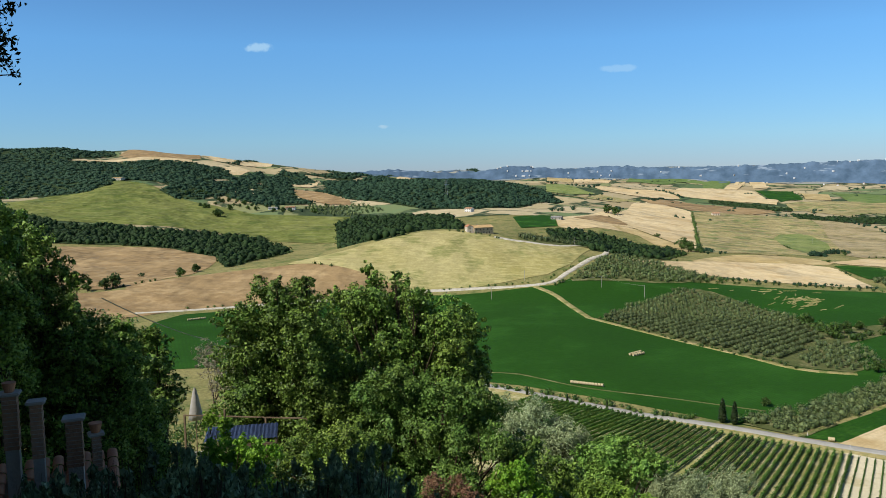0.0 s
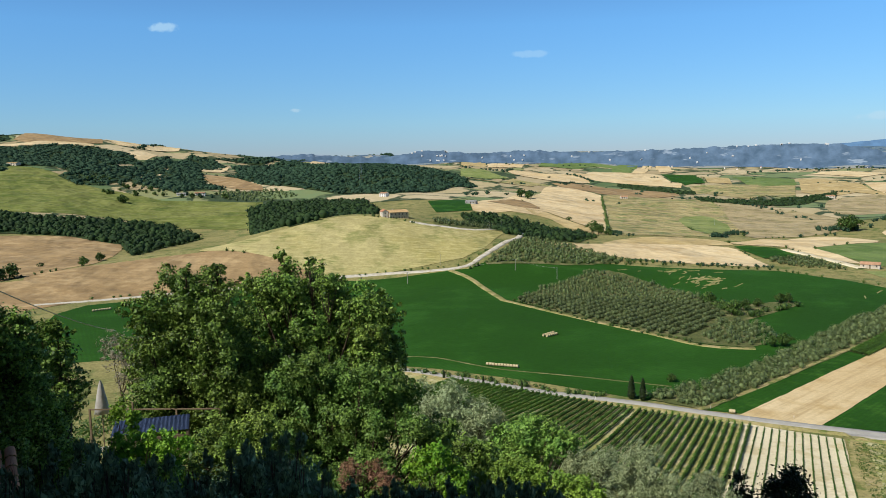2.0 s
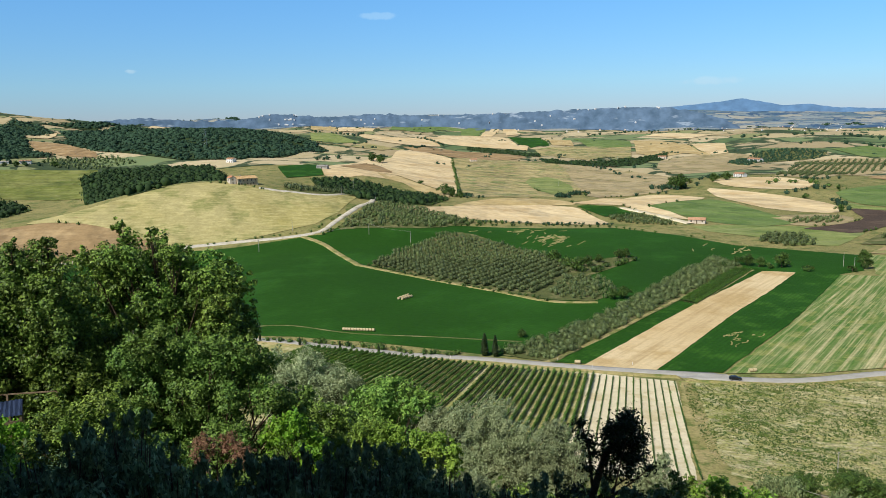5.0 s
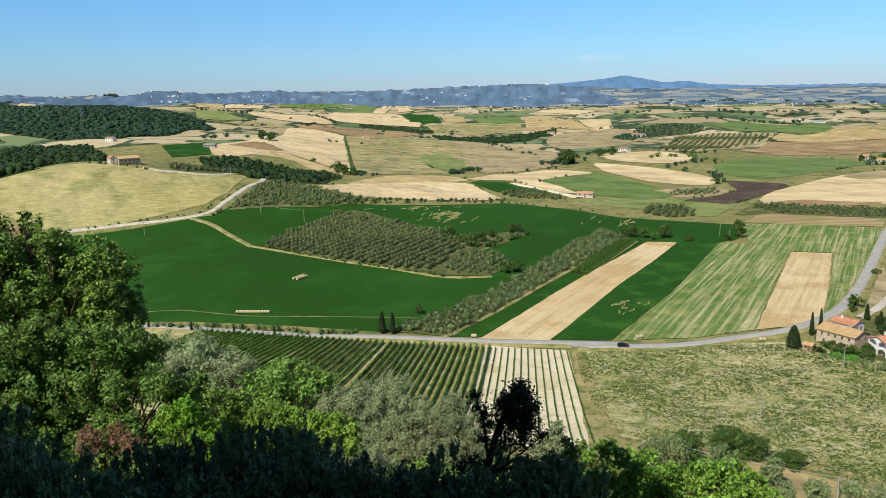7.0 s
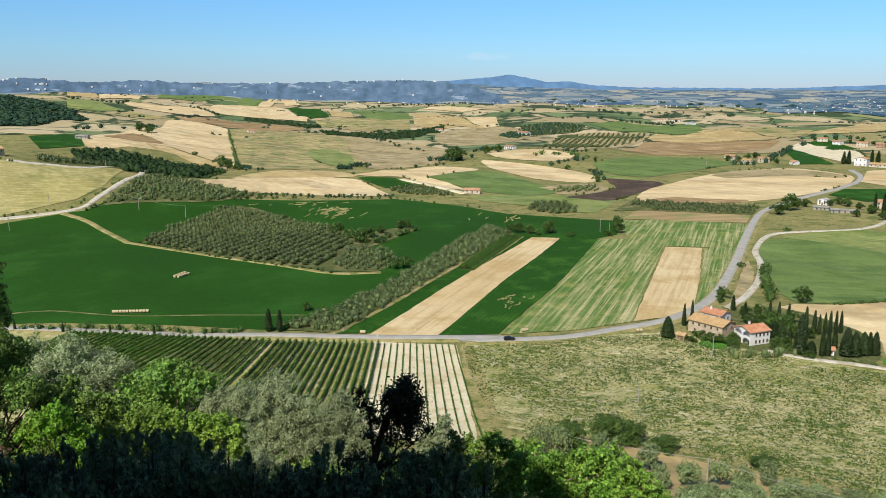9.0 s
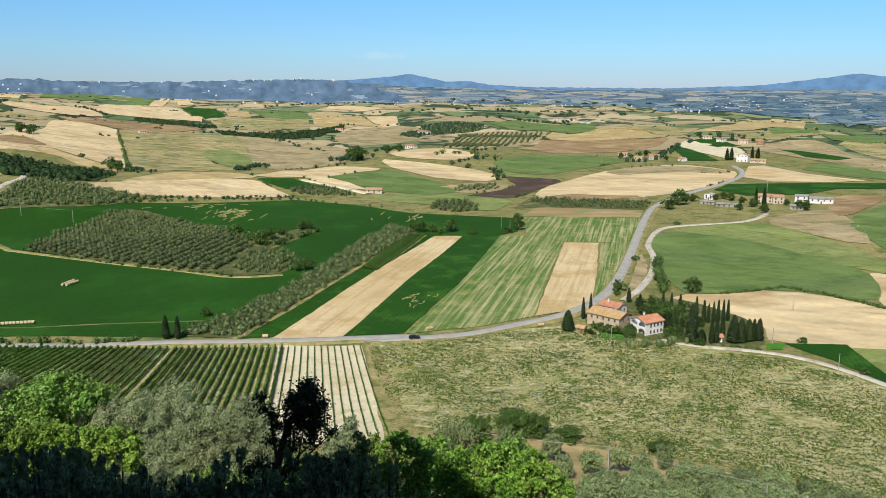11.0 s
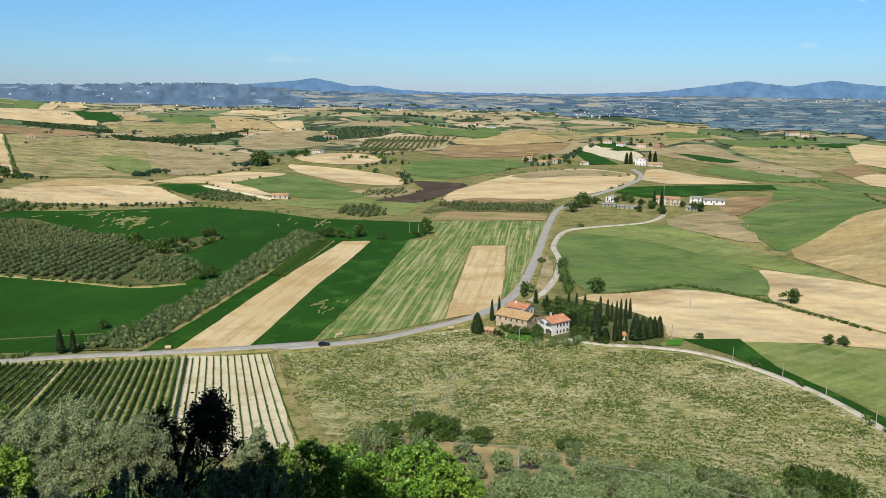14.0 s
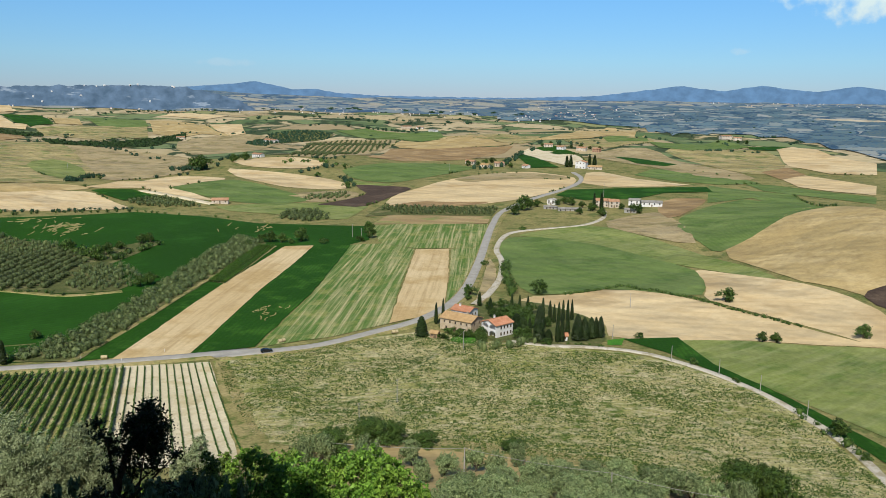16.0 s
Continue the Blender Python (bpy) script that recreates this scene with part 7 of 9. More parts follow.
# single trees
for i, (x, y, key, w) in enumerate([
        (220.9, 479.9, "tree_far", 9), (219.3, 442.4, "tree_far", 10), (232.5, 453.7, "tree_far", 8), (264.9, 470.2, "tree_far", 7), (270.8, 469.8, "tree_far", 7), (246.8, 462.6, "tree_far", 6), (201.8, 361.6, "tree_far", 6), (207.9, 362.5, "tree_far", 7), (129.2, 312.8, "tree_far", 4.2), (328.9, 208.9, "tree_far", 8), (370.0, 129.1, "tree_far", 7.5), (351.6, 65.5, "tree_far", 6.5), (322.6, 96.2, "tree_far", 4.5), (324.9, 91.3, "tree_far", 4.5), (292.8, 136.4, "bush_far", 3.2), (273.6, 105.8, "bush_far", 3.4), (263.3, 86.2, "bush_far", 2.6), (236.3, 48.0, "tree_far", 6), (400.4, 399.9, "tree_far", 8), (382.3, 380.5, "tree_far", 8), (323.7, 414.7, "tree_far", 8), (327.8, 407.7, "tree_far", 7), (339.3, 401.1, "tree_far", 10), (345.9, 386.1, "bush_far", 5), (307.6, 415.2, "bush_far", 5), (319.5, 417.3, "tree_far", 6)], 0):
    stand(key, x, y, None, w, 37 * i)
for i, (x, y, key, w) in enumerate([
        (330.2, 401.8, "bush_far", 5), (368.3, 375.2, "bush_far", 5), (564.2, 376.1, "tree_far", 14), (538.0, 367.8, "tree_far", 10), (269.0, 888.5, "tree_far", 14), (254.7, 818.1, "tree_far", 12), (263.4, 811.4, "bush_far", 8), (245.0, 860.1, "bush_far", 7), (267.9, 985.7, "bush_far", 6), (-379.3, 1345.4, "tree_far", 14), (567.4, 853.9, "tree_far", 20), (568.7, 876.1, "tree_far", 16), (633.8, 884.2, "tree_far", 12), (649.7, 879.9, "tree_far", 12), (573.3, 603.7, "tree_far", 8), (610.4, 689.8, "bush_far", 7), (-274.6, 652.4, "tree_far", 13), (-278.8, 645.8, "tree_far", 10), (-290.4, 640.5, "tree_far", 8), (-291.8, 759.5, "bush_far", 5), (271.8, 1294.8, "tree_far", 16), (280.3, 1276.6, "tree_far", 14), (-234.7, 702.8, "tree_far", 9), (-244.0, 772.7, "tree_far", 9), (285.7, 196.3, "tree_far", 5), (284.6, 191.9, "tree_far", 6)], 26):
    stand(key, x, y, None, w, 37 * i)
for i, (x, y, key, w) in enumerate([
        (282.2, 186.4, "tree_far", 6), (277.0, 180.0, "tree_far", 7), (293.0, 204.6, "tree_far", 5), (285.5, 206.3, "tree_far", 5), (244.2, 186.8, "bush_far", 3.5), (240.8, 190.5, "bush_far", 3), (244.1, 182.4, "tree_far", 4), (242.9, 179.2, "tree_far", 4), (260.0, 170.0, "tree_far", 5), (366.3, 269.5, "bush_far", 4), (478.1, 318.2, "bush_far", 4), (222.7, 37.8, "bush_far", 3), (293.0, 189.0, "tree_far", 6), (272.0, 189.2, "tree_far", 6), (280.4, 193.4, "tree_far", 6), (279.7, 196.6, "tree_far", 5), (280.1, 184.6, "tree_far", 7), (272.0, 184.8, "tree_far", 7), (272.8, 175.9, "tree_far", 6), (274.8, 196.6, "tree_far", 5), (249.4, 183.9, "tree_far", 4.5), (244.7, 185.9, "tree_far", 4), (242.9, 187.9, "tree_far", 4), (241.9, 195.9, "bush_far", 3.5), (234.9, 192.7, "bush_far", 3.6), (246.3, 196.5, "bush_far", 3)], 52):
    stand(key, x, y, None, w, 37 * i)
for i, (x, y, key, w) in enumerate([
        (246.4, 193.1, "bush_far", 3), (278.7, 172.5, "tree_far", 5), (256.3, 171.2, "tree_far", 5), (257.2, 167.6, "bush_far", 4), (257.3, 158.6, "bush_far", 4), (301.6, 230.3, "tree_far", 6), (293.7, 226.6, "bush_far", 4)], 78):
    stand(key, x, y, None, w, 37 * i)
for i, (x, y) in enumerate([(608, 369), (618, 368), (614, 357), (608, 343), (595, 326), (624, 314), (616, 300), (605, 290), (571, 325), (571, 303), (580, 378), (589, 377), (843, 652), (858, 648), (877, 649), (879, 616), (858, 592), (895, 649), (1153, 733), (1174, 730), (1169, 709), (1157, 680), (1167, 666), (1166, 648), (1165, 629), (1508, 544), (1498, 524), (1490, 506), (1486, 557)]):
    stand("tree_far", x, y, None, 5.5 + 3.0 * ((i * 7) % 5) / 4, 53 * i)
for i, (x, y) in enumerate([(-439, 1437), (-426, 1417), (-421, 1425), (-419, 1465), (-423, 1507), (-410, 1486), (-386, 1438), (-380, 1449), (-376, 1407), (-406, 1506), (-389, 1504), (-368, 1436), (-365, 1461), (-347, 1417), (-347, 1447), (-330, 1409), (-390, 1377), (-395, 1371), (-382, 1370), (-502, 1556), (-498, 1570), (-483, 1537), (-482, 1565), (-479, 1582), (-466, 1576), (-318, 1439), (-299, 1401), (-283, 1402), (-269, 1405), (-249, 1444), (-231, 1416), (-223, 1405), (-222, 1517)]):
    stand("tree_far", x, y, None, 8.0 + 2.2 * math.sin(i * 1.7), 41 * i, label="dark round tree on the far meadow")
for i, (x, y, key, h, w) in enumerate([
        (104.5, 292.4, "cypress", 9.5, 3.2), (108.1, 289.8, "cypress", 9, 2.8), (19.4, 348.5, "cypress", 4.2, 1.2), (35.2, 334.6, "cypress", 4.2, 1.2), (50.4, 321.3, "cypress", 4.2, 1.2), (64.5, 309.8, "cypress", 4.4, 1.3), (250.2, 209.2, "cypress", 9.5, 1.9), (257.5, 211.3, "cypress", 9.5, 1.8), (232.3, 201.8, "cypress_wide", 8.5, 5.2), (287.3, 214.0, "cypress", 7, 2.4), (282.0, 203.9, "cypress", 7, 2.4), (292.3, 199.2, "cypress", 8, 1.8), (292.6, 195.1, "cypress", 8, 1.8), (293.2, 191.0, "cypress", 8, 2.0), (258.2, 162.5, "cypress_wide", 15, 5.0), (277.5, 173.2, "cypress", 13, 2.4), (262.5, 169.8, "cypress", 8, 2.0), (286.2, 175.0, "cypress", 10, 2.1), (287.3, 173.5, "cypress", 8.5, 1.8), (290.0, 172.8, "cypress", 9, 1.9)], 0):
    g = float(terrain(x, y))
    stand(key, x, y, g + h, w, 29 * i, "cypresses by the farm" if 6 <= i < 34 else "")
for i, (x, y, key, h, w) in enumerate([
        (292.5, 172.2, "cypress", 9.5, 1.9), (294.5, 171.0, "cypress", 9.5, 1.8), (296.3, 170.0, "cypress", 9.5, 1.8), (262.8, 156.8, "cypress", 11, 2.3), (264.6, 155.8, "cypress", 12, 2.1), (275.6, 159.9, "cypress", 9.5, 2.3), (270.6, 152.3, "cypress_wide", 11, 5.0), (273.3, 150.7, "cypress_wide", 9.5, 4.5), (277.3, 149.9, "cypress_wide", 9, 4.2), (279.2, 148.8, "cypress", 9, 2.8), (281.2, 147.7, "cypress_wide", 9, 3.6), (263.0, 173.5, "cypress_wide", 7.5, 5.5), (267.0, 179.2, "cypress_wide", 7, 6.0), (262.4, 160.8, "cypress_wide", 5, 4.0), (606.1, 323.6, "cypress", 15, 4), (602.1, 328.5, "cypress", 15, 3.6), (901.6, 528.6, "cypress", 16, 6), (932.9, 511.2, "cypress", 14, 6), (898.7, 532.8, "cypress", 13, 6), (928.0, 516.1, "cypress", 16, 5)], 20):
    g = float(terrain(x, y))
    stand(key, x, y, g + h, w, 29 * i, "cypresses by the farm" if 6 <= i < 34 else "")

# vines: rows fan a little between the two edges of the vineyard
def vine_row(a, b, thick, high, density, seed, young):
    rng = np.random.default_rng(seed)
    a, b = np.array(a), np.array(b)
    length = np.linalg.norm(b - a)
    n = int(length * density)
    s = np.sort(rng.uniform(0, 1, n))
    s = s[np.sin(s * length * 1.9 + seed) + rng.uniform(-0.6, 1.6, n) > -0.35] if young else s
    n = len(s)
    side = np.array([(b - a)[1], -(b - a)[0]]) / length
    p = a + s[:, None] * (b - a) + side * rng.normal(size=(n, 1)) * thick * 0.32
    g = terrain(p[:, 0], p[:, 1])
    z = g + high * (0.35 + 0.65 * rng.uniform(0, 1, n) ** 0.7)
    out = np.column_stack([side[0] * np.sign(rng.normal(size=n)), side[1] * np.sign(rng.normal(size=n)), np.full(n, 0.6)])
    v, q = leaves(np.column_stack([p, z]), out, 0.25 if not young else 0.17, rng, 0.7, 0.6)
    m = max(8, int(length / 1.2))
    t = np.linspace(0, 1, m)
    wob = rng.uniform(0.7, 1.15, (m, 5))
    hw, hh = thick * 0.36, high * 0.82
    prof = np.array([(-0.5, 0.3), (-1.0, 0.62), (0.0, 1.0), (1.0, 0.62), (0.5, 0.3)])
    line = a + t[:, None] * (b - a)
    lz = terrain(line[:, 0], line[:, 1])
    off = prof[None, :, 0] * hw * wob
    heart = np.stack([line[:, None, 0] + side[0] * off, line[:, None, 1] + side[1] * off, lz[:, None] + prof[None, :, 1] * hh * wob], -1).reshape(-1, 3)
    idx = np.arange(m * 5).reshape(m, 5)
    hq = np.stack([idx[:-1], np.roll(idx[:-1], -1, 1), np.roll(idx[1:], -1, 1), idx[1:]], -1).reshape(-1, 4)
    v, q = np.vstack([v, heart]), np.vstack([q, hq + len(v)])
    root = new("vine_row")
    foliage_part = new("foliage", fast_mesh("foliage", v, q, LEAF["vine"]))
    foliage_part.parent = root
    for t in (0.004, 0.5, 0.996):
        q0 = a + t * (b - a)
        gz = float(terrain(q0[0], q0[1]))
        post = new("post", POST)
        post.parent = root
        post.location = (q0[0], q0[1], gz)
    return tagged(root, "young vine row on bare soil" if young else "leafy green vine row on posts", "vine row", "rows of the vineyard")


_v, _q = tube([(0, 0, -0.3), (0, 0, 1.7)], [0.05, 0.045], 6)
POST = fast_mesh("post", _v, _q, WOODEN)
TOP_A, LOW_A = np.array((102.5, 277.0)), np.array((56.0, 213.0))
TOP_B, LOW_B = np.array((156.6, 237.0)), np.array((113.0, 158.0))
for i in range(29):
    s = i / 28
    young = i > 16
    vine_row(TOP_A + (TOP_B - TOP_A) * s, LOW_A + (LOW_B - LOW_A) * s, 0.8 if not young else 0.5, 1.9 if not young else 0.95, 16 if not young else 12, 100 + i, young)
for i in range(32):
    top = TOP_A + np.array((-0.757, 0.653)) * (3.2 + 2.6 * i) + np.array((0, -0.04 * i))
    lean = radians(37 + 10 * min(1, i / 14))
    vine_row(top, top - 62 * np.array((math.sin(lean), math.cos(lean))), 0.8, 1.9, 16, 200 + i, False)
corners = [np.array(p) for p in [(229.8, 344.3), (310, 409), (232.9, 335.9), (317, 401)]]
for i in range(7):
    s = i / 6
    vine_row(corners[1] + (corners[3] - corners[1]) * s, corners[0] + (corners[2] - corners[0]) * s, 0.9, 1.7, 12, 300 + i, False)


# ---- buildings ----
def part(name, bm, material, parent, label="", smooth=False):
    me = bpy.data.meshes.new(name)
    bm.to_mesh(me)
    bm.free()
    me.materials.append(material)
    if smooth:
        me.shade_smooth()
    ob = new(name, me)
    ob.parent = parent
    if label:
        ob["label"] = label
    return ob


def box(bm, x0, x1, y0, y1, z0, z1, soften=0.0):
    made = bmesh.ops.create_cube(bm, size=1)["verts"]
    for v in made:
        v.co = (x0 + (v.co.x + 0.5) * (x1 - x0), y0 + (v.co.y + 0.5) * (y1 - y0), z0 + (v.co.z + 0.5) * (z1 - z0))
    if soften:
        bmesh.ops.bevel(bm, geom=list({e for v in made for e in v.link_edges}), offset=soften, segments=2, affect="EDGES")
    return bm


def fresh(*dims, soften=0.0):
    return box(bmesh.new(), *dims, soften=soften)


def solid(bm, pts, depth):
    """A prism from a polygon in x-z, pushed back along y."""
    f = [bm.verts.new((x, 0, z)) for x, z in pts]
    b = [bm.verts.new((x, depth, z)) for x, z in pts]
    bm.faces.new(f)
    bm.faces.new(b[::-1])
    for i in range(len(pts)):
        j = (i + 1) % len(pts)
        bm.faces.new((f[j], f[i], b[i], b[j]))
    bmesh.ops.recalc_face_normals(bm, faces=bm.faces[:])
    return bm


def window(parent, face, at, z, w, h, frame_material, shutters=None):
    """Frame, sill and pane on one wall; face: 'front', 'left', 'right' with the house's width and depth."""
    side, width, depth = face
    spin = {"front": Matrix.Identity(4), "right": Matrix.Translation((width, 0, 0)) @ Matrix.Rotation(math.pi / 2, 4, "Z"), "left": Matrix.Translation((0, depth, 0)) @ Matrix.Rotation(-math.pi / 2, 4, "Z")}[side]
    bm = bmesh.new()
    for x0, x1, z0, z1 in ((-w / 2, w / 2, h, h + 0.1), (-w / 2, -w / 2 + 0.1, 0, h), (w / 2 - 0.1, w / 2, 0, h), (-0.04, 0.04, 0, h)):
        box(bm, x0, x1, -0.07, 0.02, z0, z1)
    win = part("window", bm, frame_material, parent)
    win.matrix_basis = spin @ Matrix.Translation((at, 0, z))
    part("pane", fresh(-w / 2 + 0.08, w / 2 - 0.08, -0.03, 0.02, 0.02, h), GLASS, win)
    part("sill", fresh(-w / 2 - 0.1, w / 2 + 0.1, -0.14, 0.02, -0.1, 0), CONCRETE, win)
    if shutters:
        for s in (-1, 1):
            part("shutter", fresh(s * (w * 0.75) - w * 0.22, s * (w * 0.75) + w * 0.22, -0.06, 0.015, 0, h), shutters, win)
    return win


def pitched(parent, width, depth, eave, rise, material, ridge_along="x", over=0.45, thick=0.22, name="roof", label=""):
    """Two tiled slopes with a ridge, rows of raised cover tiles and a proud ridge cap."""
    bm = bmesh.new()
    span, run = (depth, width) if ridge_along == "x" else (width, depth)
    half = span / 2
    slope = rise / half
    for s in (-1, 1):
        pts = [(0, rise), (s * (half + over), -over * slope), (s * (half + over), -over * slope - thick), (0, rise - thick)]
        vs = []
        for y in (-over, run + over):
            vs.append([bm.verts.new((y, half + x, eave + thick + z) if ridge_along == "x" else (half + x, y, eave + thick + z)) for x, z in pts])
        bm.faces.new(vs[0])
        bm.faces.new(vs[1][::-1])
        for i in range(4):
            j = (i + 1) % 4
            bm.faces.new((vs[0][j], vs[0][i], vs[1][i], vs[1][j]))
        n = int((run + 2 * over) / 0.55)
        for k in range(n):  # cover tiles
            y0 = -over + (k + 0.2) * (run + 2 * over) / n
            y1 = y0 + 0.26
            q = []
            for y, dz in ((y0, 0.0), ((y0 + y1) / 2, 0.09), (y1, 0.0)):
                for x, z in ((0, rise), (s * (half + over), -over * slope)):
                    q.append(bm.verts.new((y, half + x, eave + thick + z + dz + 0.004) if ridge_along == "x" else (half + x, y, eave + thick + z + dz + 0.004)))
            bm.faces.new((q[0], q[1], q[3], q[2]))
            bm.faces.new((q[2], q[3], q[5], q[4]))
    bmesh.ops.recalc_face_normals(bm, faces=bm.faces[:])
    roof = part(name, bm, material, parent, label)
    cap = bmesh.new()
    if ridge_along == "x":
        box(cap, -over, run + over, half - 0.15, half + 0.15, eave + thick + rise - 0.05, eave + thick + rise + 0.1, soften=0.04)
    else:
        box(cap, half - 0.15, half + 0.15, -over, run + over, eave + thick + rise - 0.05, eave + thick + rise + 0.1, soften=0.04)
    part("ridge_cap", cap, material, roof)
    return roof


def house(name, label, a, b, depth, eave, rise, wall, roof, ridge_along="x", front=(), sides=(), door=None, chimney=None, frame_material=None, shutters=None, group="", sink=0.6):
    """A house whose front wall runs from plan place a to b (seen from the front, left to right)."""
    ax, ay = a
    bx, by = b
    width = math.hypot(bx - ax, by - ay)
    root = new(name)
    g = min(float(terrain(*p)) for p in (a, b))
    root.matrix_basis = Matrix.Translation((ax, ay, g)) @ Matrix.Rotation(math.atan2(by - ay, bx - ax), 4, "Z")
    tagged(root, label, "house", group)
    span = depth if ridge_along == "x" else width
    bm = bmesh.new()
    if ridge_along == "y":
        solid(bm, [(0, -sink), (width, -sink), (width, eave), (width / 2, eave + rise), (0, eave)], depth)
    else:
        solid(bm, [(0, -sink), (depth, -sink), (depth, eave), (depth / 2, eave + rise), (0, eave)], width)
        for v in bm.verts:
            v.co = (v.co.y, v.co.x, v.co.z)
        bmesh.ops.recalc_face_normals(bm, faces=bm.faces[:])
    part("wall", bm, wall, root)
    pitched(root, width, depth, eave - 0.1, rise, roof, ridge_along)
    fm = frame_material or WOODEN
    for at, z, w, h in front:
        window(root, ("front", width, depth), at * width, z, w, h, fm, shutters)
    for which, at, z, w, h in sides:
        window(root, (which, width, depth), at * depth, z, w, h, fm, shutters)
    if door:
        d = part("door", fresh(door * width - 0.55, door * width + 0.55, -0.06, 0.02, 0, 2.1), WOODEN, root)
        part("handle", fresh(door * width + 0.38, door * width + 0.44, -0.12, -0.05, 1.0, 1.1), METAL, d)
    if chimney:
        cx, cy = chimney
        c = part("chimney", fresh(cx * width - 0.35, cx * width + 0.35, cy * depth - 0.3, cy * depth + 0.3, eave, eave + rise + 1.0, soften=0.03), wall, root)
        part("chimney_cap", fresh(cx * width - 0.45, cx * width + 0.45, cy * depth - 0.4, cy * depth + 0.4, eave + rise + 1.0, eave + rise + 1.12), CONCRETE, c)
    return root


# the long stone farmhouse beside the road
house("stone_farmhouse", "long stone farmhouse with a weathered tile roof", (246.0, 203.4), (247.8, 188.6), 9.5, 5.2, 1.6, STONE, TILE_OLD, "x",
      [(0.14 + 0.18 * i, 3.4, 0.7, 0.9) for i in range(5)] + [(0.2 + 0.55 * i, 0.8, 0.8, 1.1) for i in range(2)],
      [("right", 0.3, 3.3, 0.7, 1.0), ("right", 0.7, 3.3, 0.7, 1.0)], 0.5, (0.7, 0.5))
# the smaller house behind it
house("small_farmhouse", "small white house with a terracotta roof", (261.5, 210.0), (262.6, 201.0), 7.5, 4.4, 1.3, WHITE, TILE, "x",
      [(0.2, 2.4, 0.8, 1.0), (0.5, 2.4, 0.8, 1.0), (0.8, 2.4, 0.8, 1.0)], [("right", 0.35, 2.2, 0.8, 1.0), ("right", 0.7, 2.2, 0.8, 1.0)], 0.35, (0.3, 0.4))


def arcade_house():
    """The white house: its gable is a two-storey loggia of round arches."""
    a, b = (252.0, 186.4), (250.5, 178.0)
    width, depth, eave, rise = 8.5, 9.6, 5.4, 1.5
    root = new("white_farmhouse")
    root.matrix_basis = Matrix.Translation((*a, float(terrain(*a)))) @ Matrix.Rotation(math.atan2(b[1] - a[1], b[0] - a[0]), 4, "Z")
    tagged(root, "white farmhouse with an arched loggia and terracotta roof", "house")
    bm = solid(bmesh.new(), [(0, -0.6), (width, -0.6), (width, eave), (width / 2, eave + rise), (0, eave)], depth - 1.6)
    for v in bm.verts:
        v.co.y += 1.6
    part("wall", bm, WHITE, root)
    side = bmesh.new()
    for x in (0, width - 0.3):
        box(side, x, x + 0.3, 0.3, 1.597, -0.6, eave)
    part("side_wall", side, WHITE, root)
    part("loggia_floor", fresh(0.3, width - 0.3, 0.303, 1.597, 2.55, 2.75), CONCRETE, root)
    face = bmesh.new()
    n = 10
    for storey in (0, 1):
        z0, spring, top = (-0.6, 1.2, 2.75) if storey == 0 else (2.75, 3.75, 5.4)
        for i in range(2):
            x0, x1 = i * width / 2, (i + 1) * width / 2
            mid, r = (x0 + x1) / 2, width / 4 - 0.32
            box(face, x0, mid - r, 0, 0.3, z0, top)
            box(face, mid + r, x1, 0, 0.3, z0, top)
            if storey:
                box(face, mid - r, mid + r, 0, 0.2, z0, z0 + 0.75)
            pts = [(mid - r * math.cos(math.pi * k / n), spring + min(r, top - spring - 0.12) * math.sin(math.pi * k / n)) for k in range(n + 1)]
            for (px, pz), (qx, qz) in zip(pts, pts[1:]):
                vs = [face.verts.new((x, y, z)) for y in (0, 0.3) for x, z in ((px, pz), (qx, qz), (qx, top), (px, top))]
                for f in ((0, 1, 2, 3), (7, 6, 5, 4), (1, 0, 4, 5)):
                    face.faces.new([vs[k] for k in f])
    solid(face, [(0, eave), (width, eave), (width / 2, eave + rise)], 0.3)
    bmesh.ops.recalc_face_normals(face, faces=face.faces[:])
    part("loggia", face, WHITE, root, "white arcade of round arches")
    pitched(root, width, depth, eave - 0.1, rise, TILE, "y")
    for i in range(4):
        for z in (0.9, 3.5):
            window(root, ("right", width, depth), depth * (0.3 + 0.19 * i), z, 0.75, 1.1, WOODEN, None)
    for i in range(2):
        d = part("door", fresh(width * (0.25 + 0.5 * i) - 0.6, width * (0.25 + 0.5 * i) + 0.6, 1.54, 1.62, 0, 2.1), WOODEN, root)
        part("handle", fresh(width * (0.25 + 0.5 * i) + 0.4, width * (0.25 + 0.5 * i) + 0.46, 1.5, 1.56, 1, 1.1), METAL, d)
    c = part("chimney", fresh(1.2, 1.8, 5.5, 6.1, eave, eave + 1.9, soften=0.03), WHITE, root)
    part("chimney_cap", fresh(1.1, 1.9, 5.4, 6.2, eave + 1.9, eave + 2.02), CONCRETE, c)


arcade_house()
house("garden_shed", "small white shed beside the track", (266.2, 156.3), (267.4, 154.9), 3.0, 2.4, 0.7, WHITE, TILE, "x", [(0.5, 0.9, 0.7, 0.8)], door=0.2)
house("brick_outhouse", "low brick outhouse beside the lane", (233.6, 198.4), (234.4, 195.5), 3.0, 2.2, 0.6, BRICK, TILE_OLD, "x", [(0.3, 0.9, 0.6, 0.7)], door=0.7)

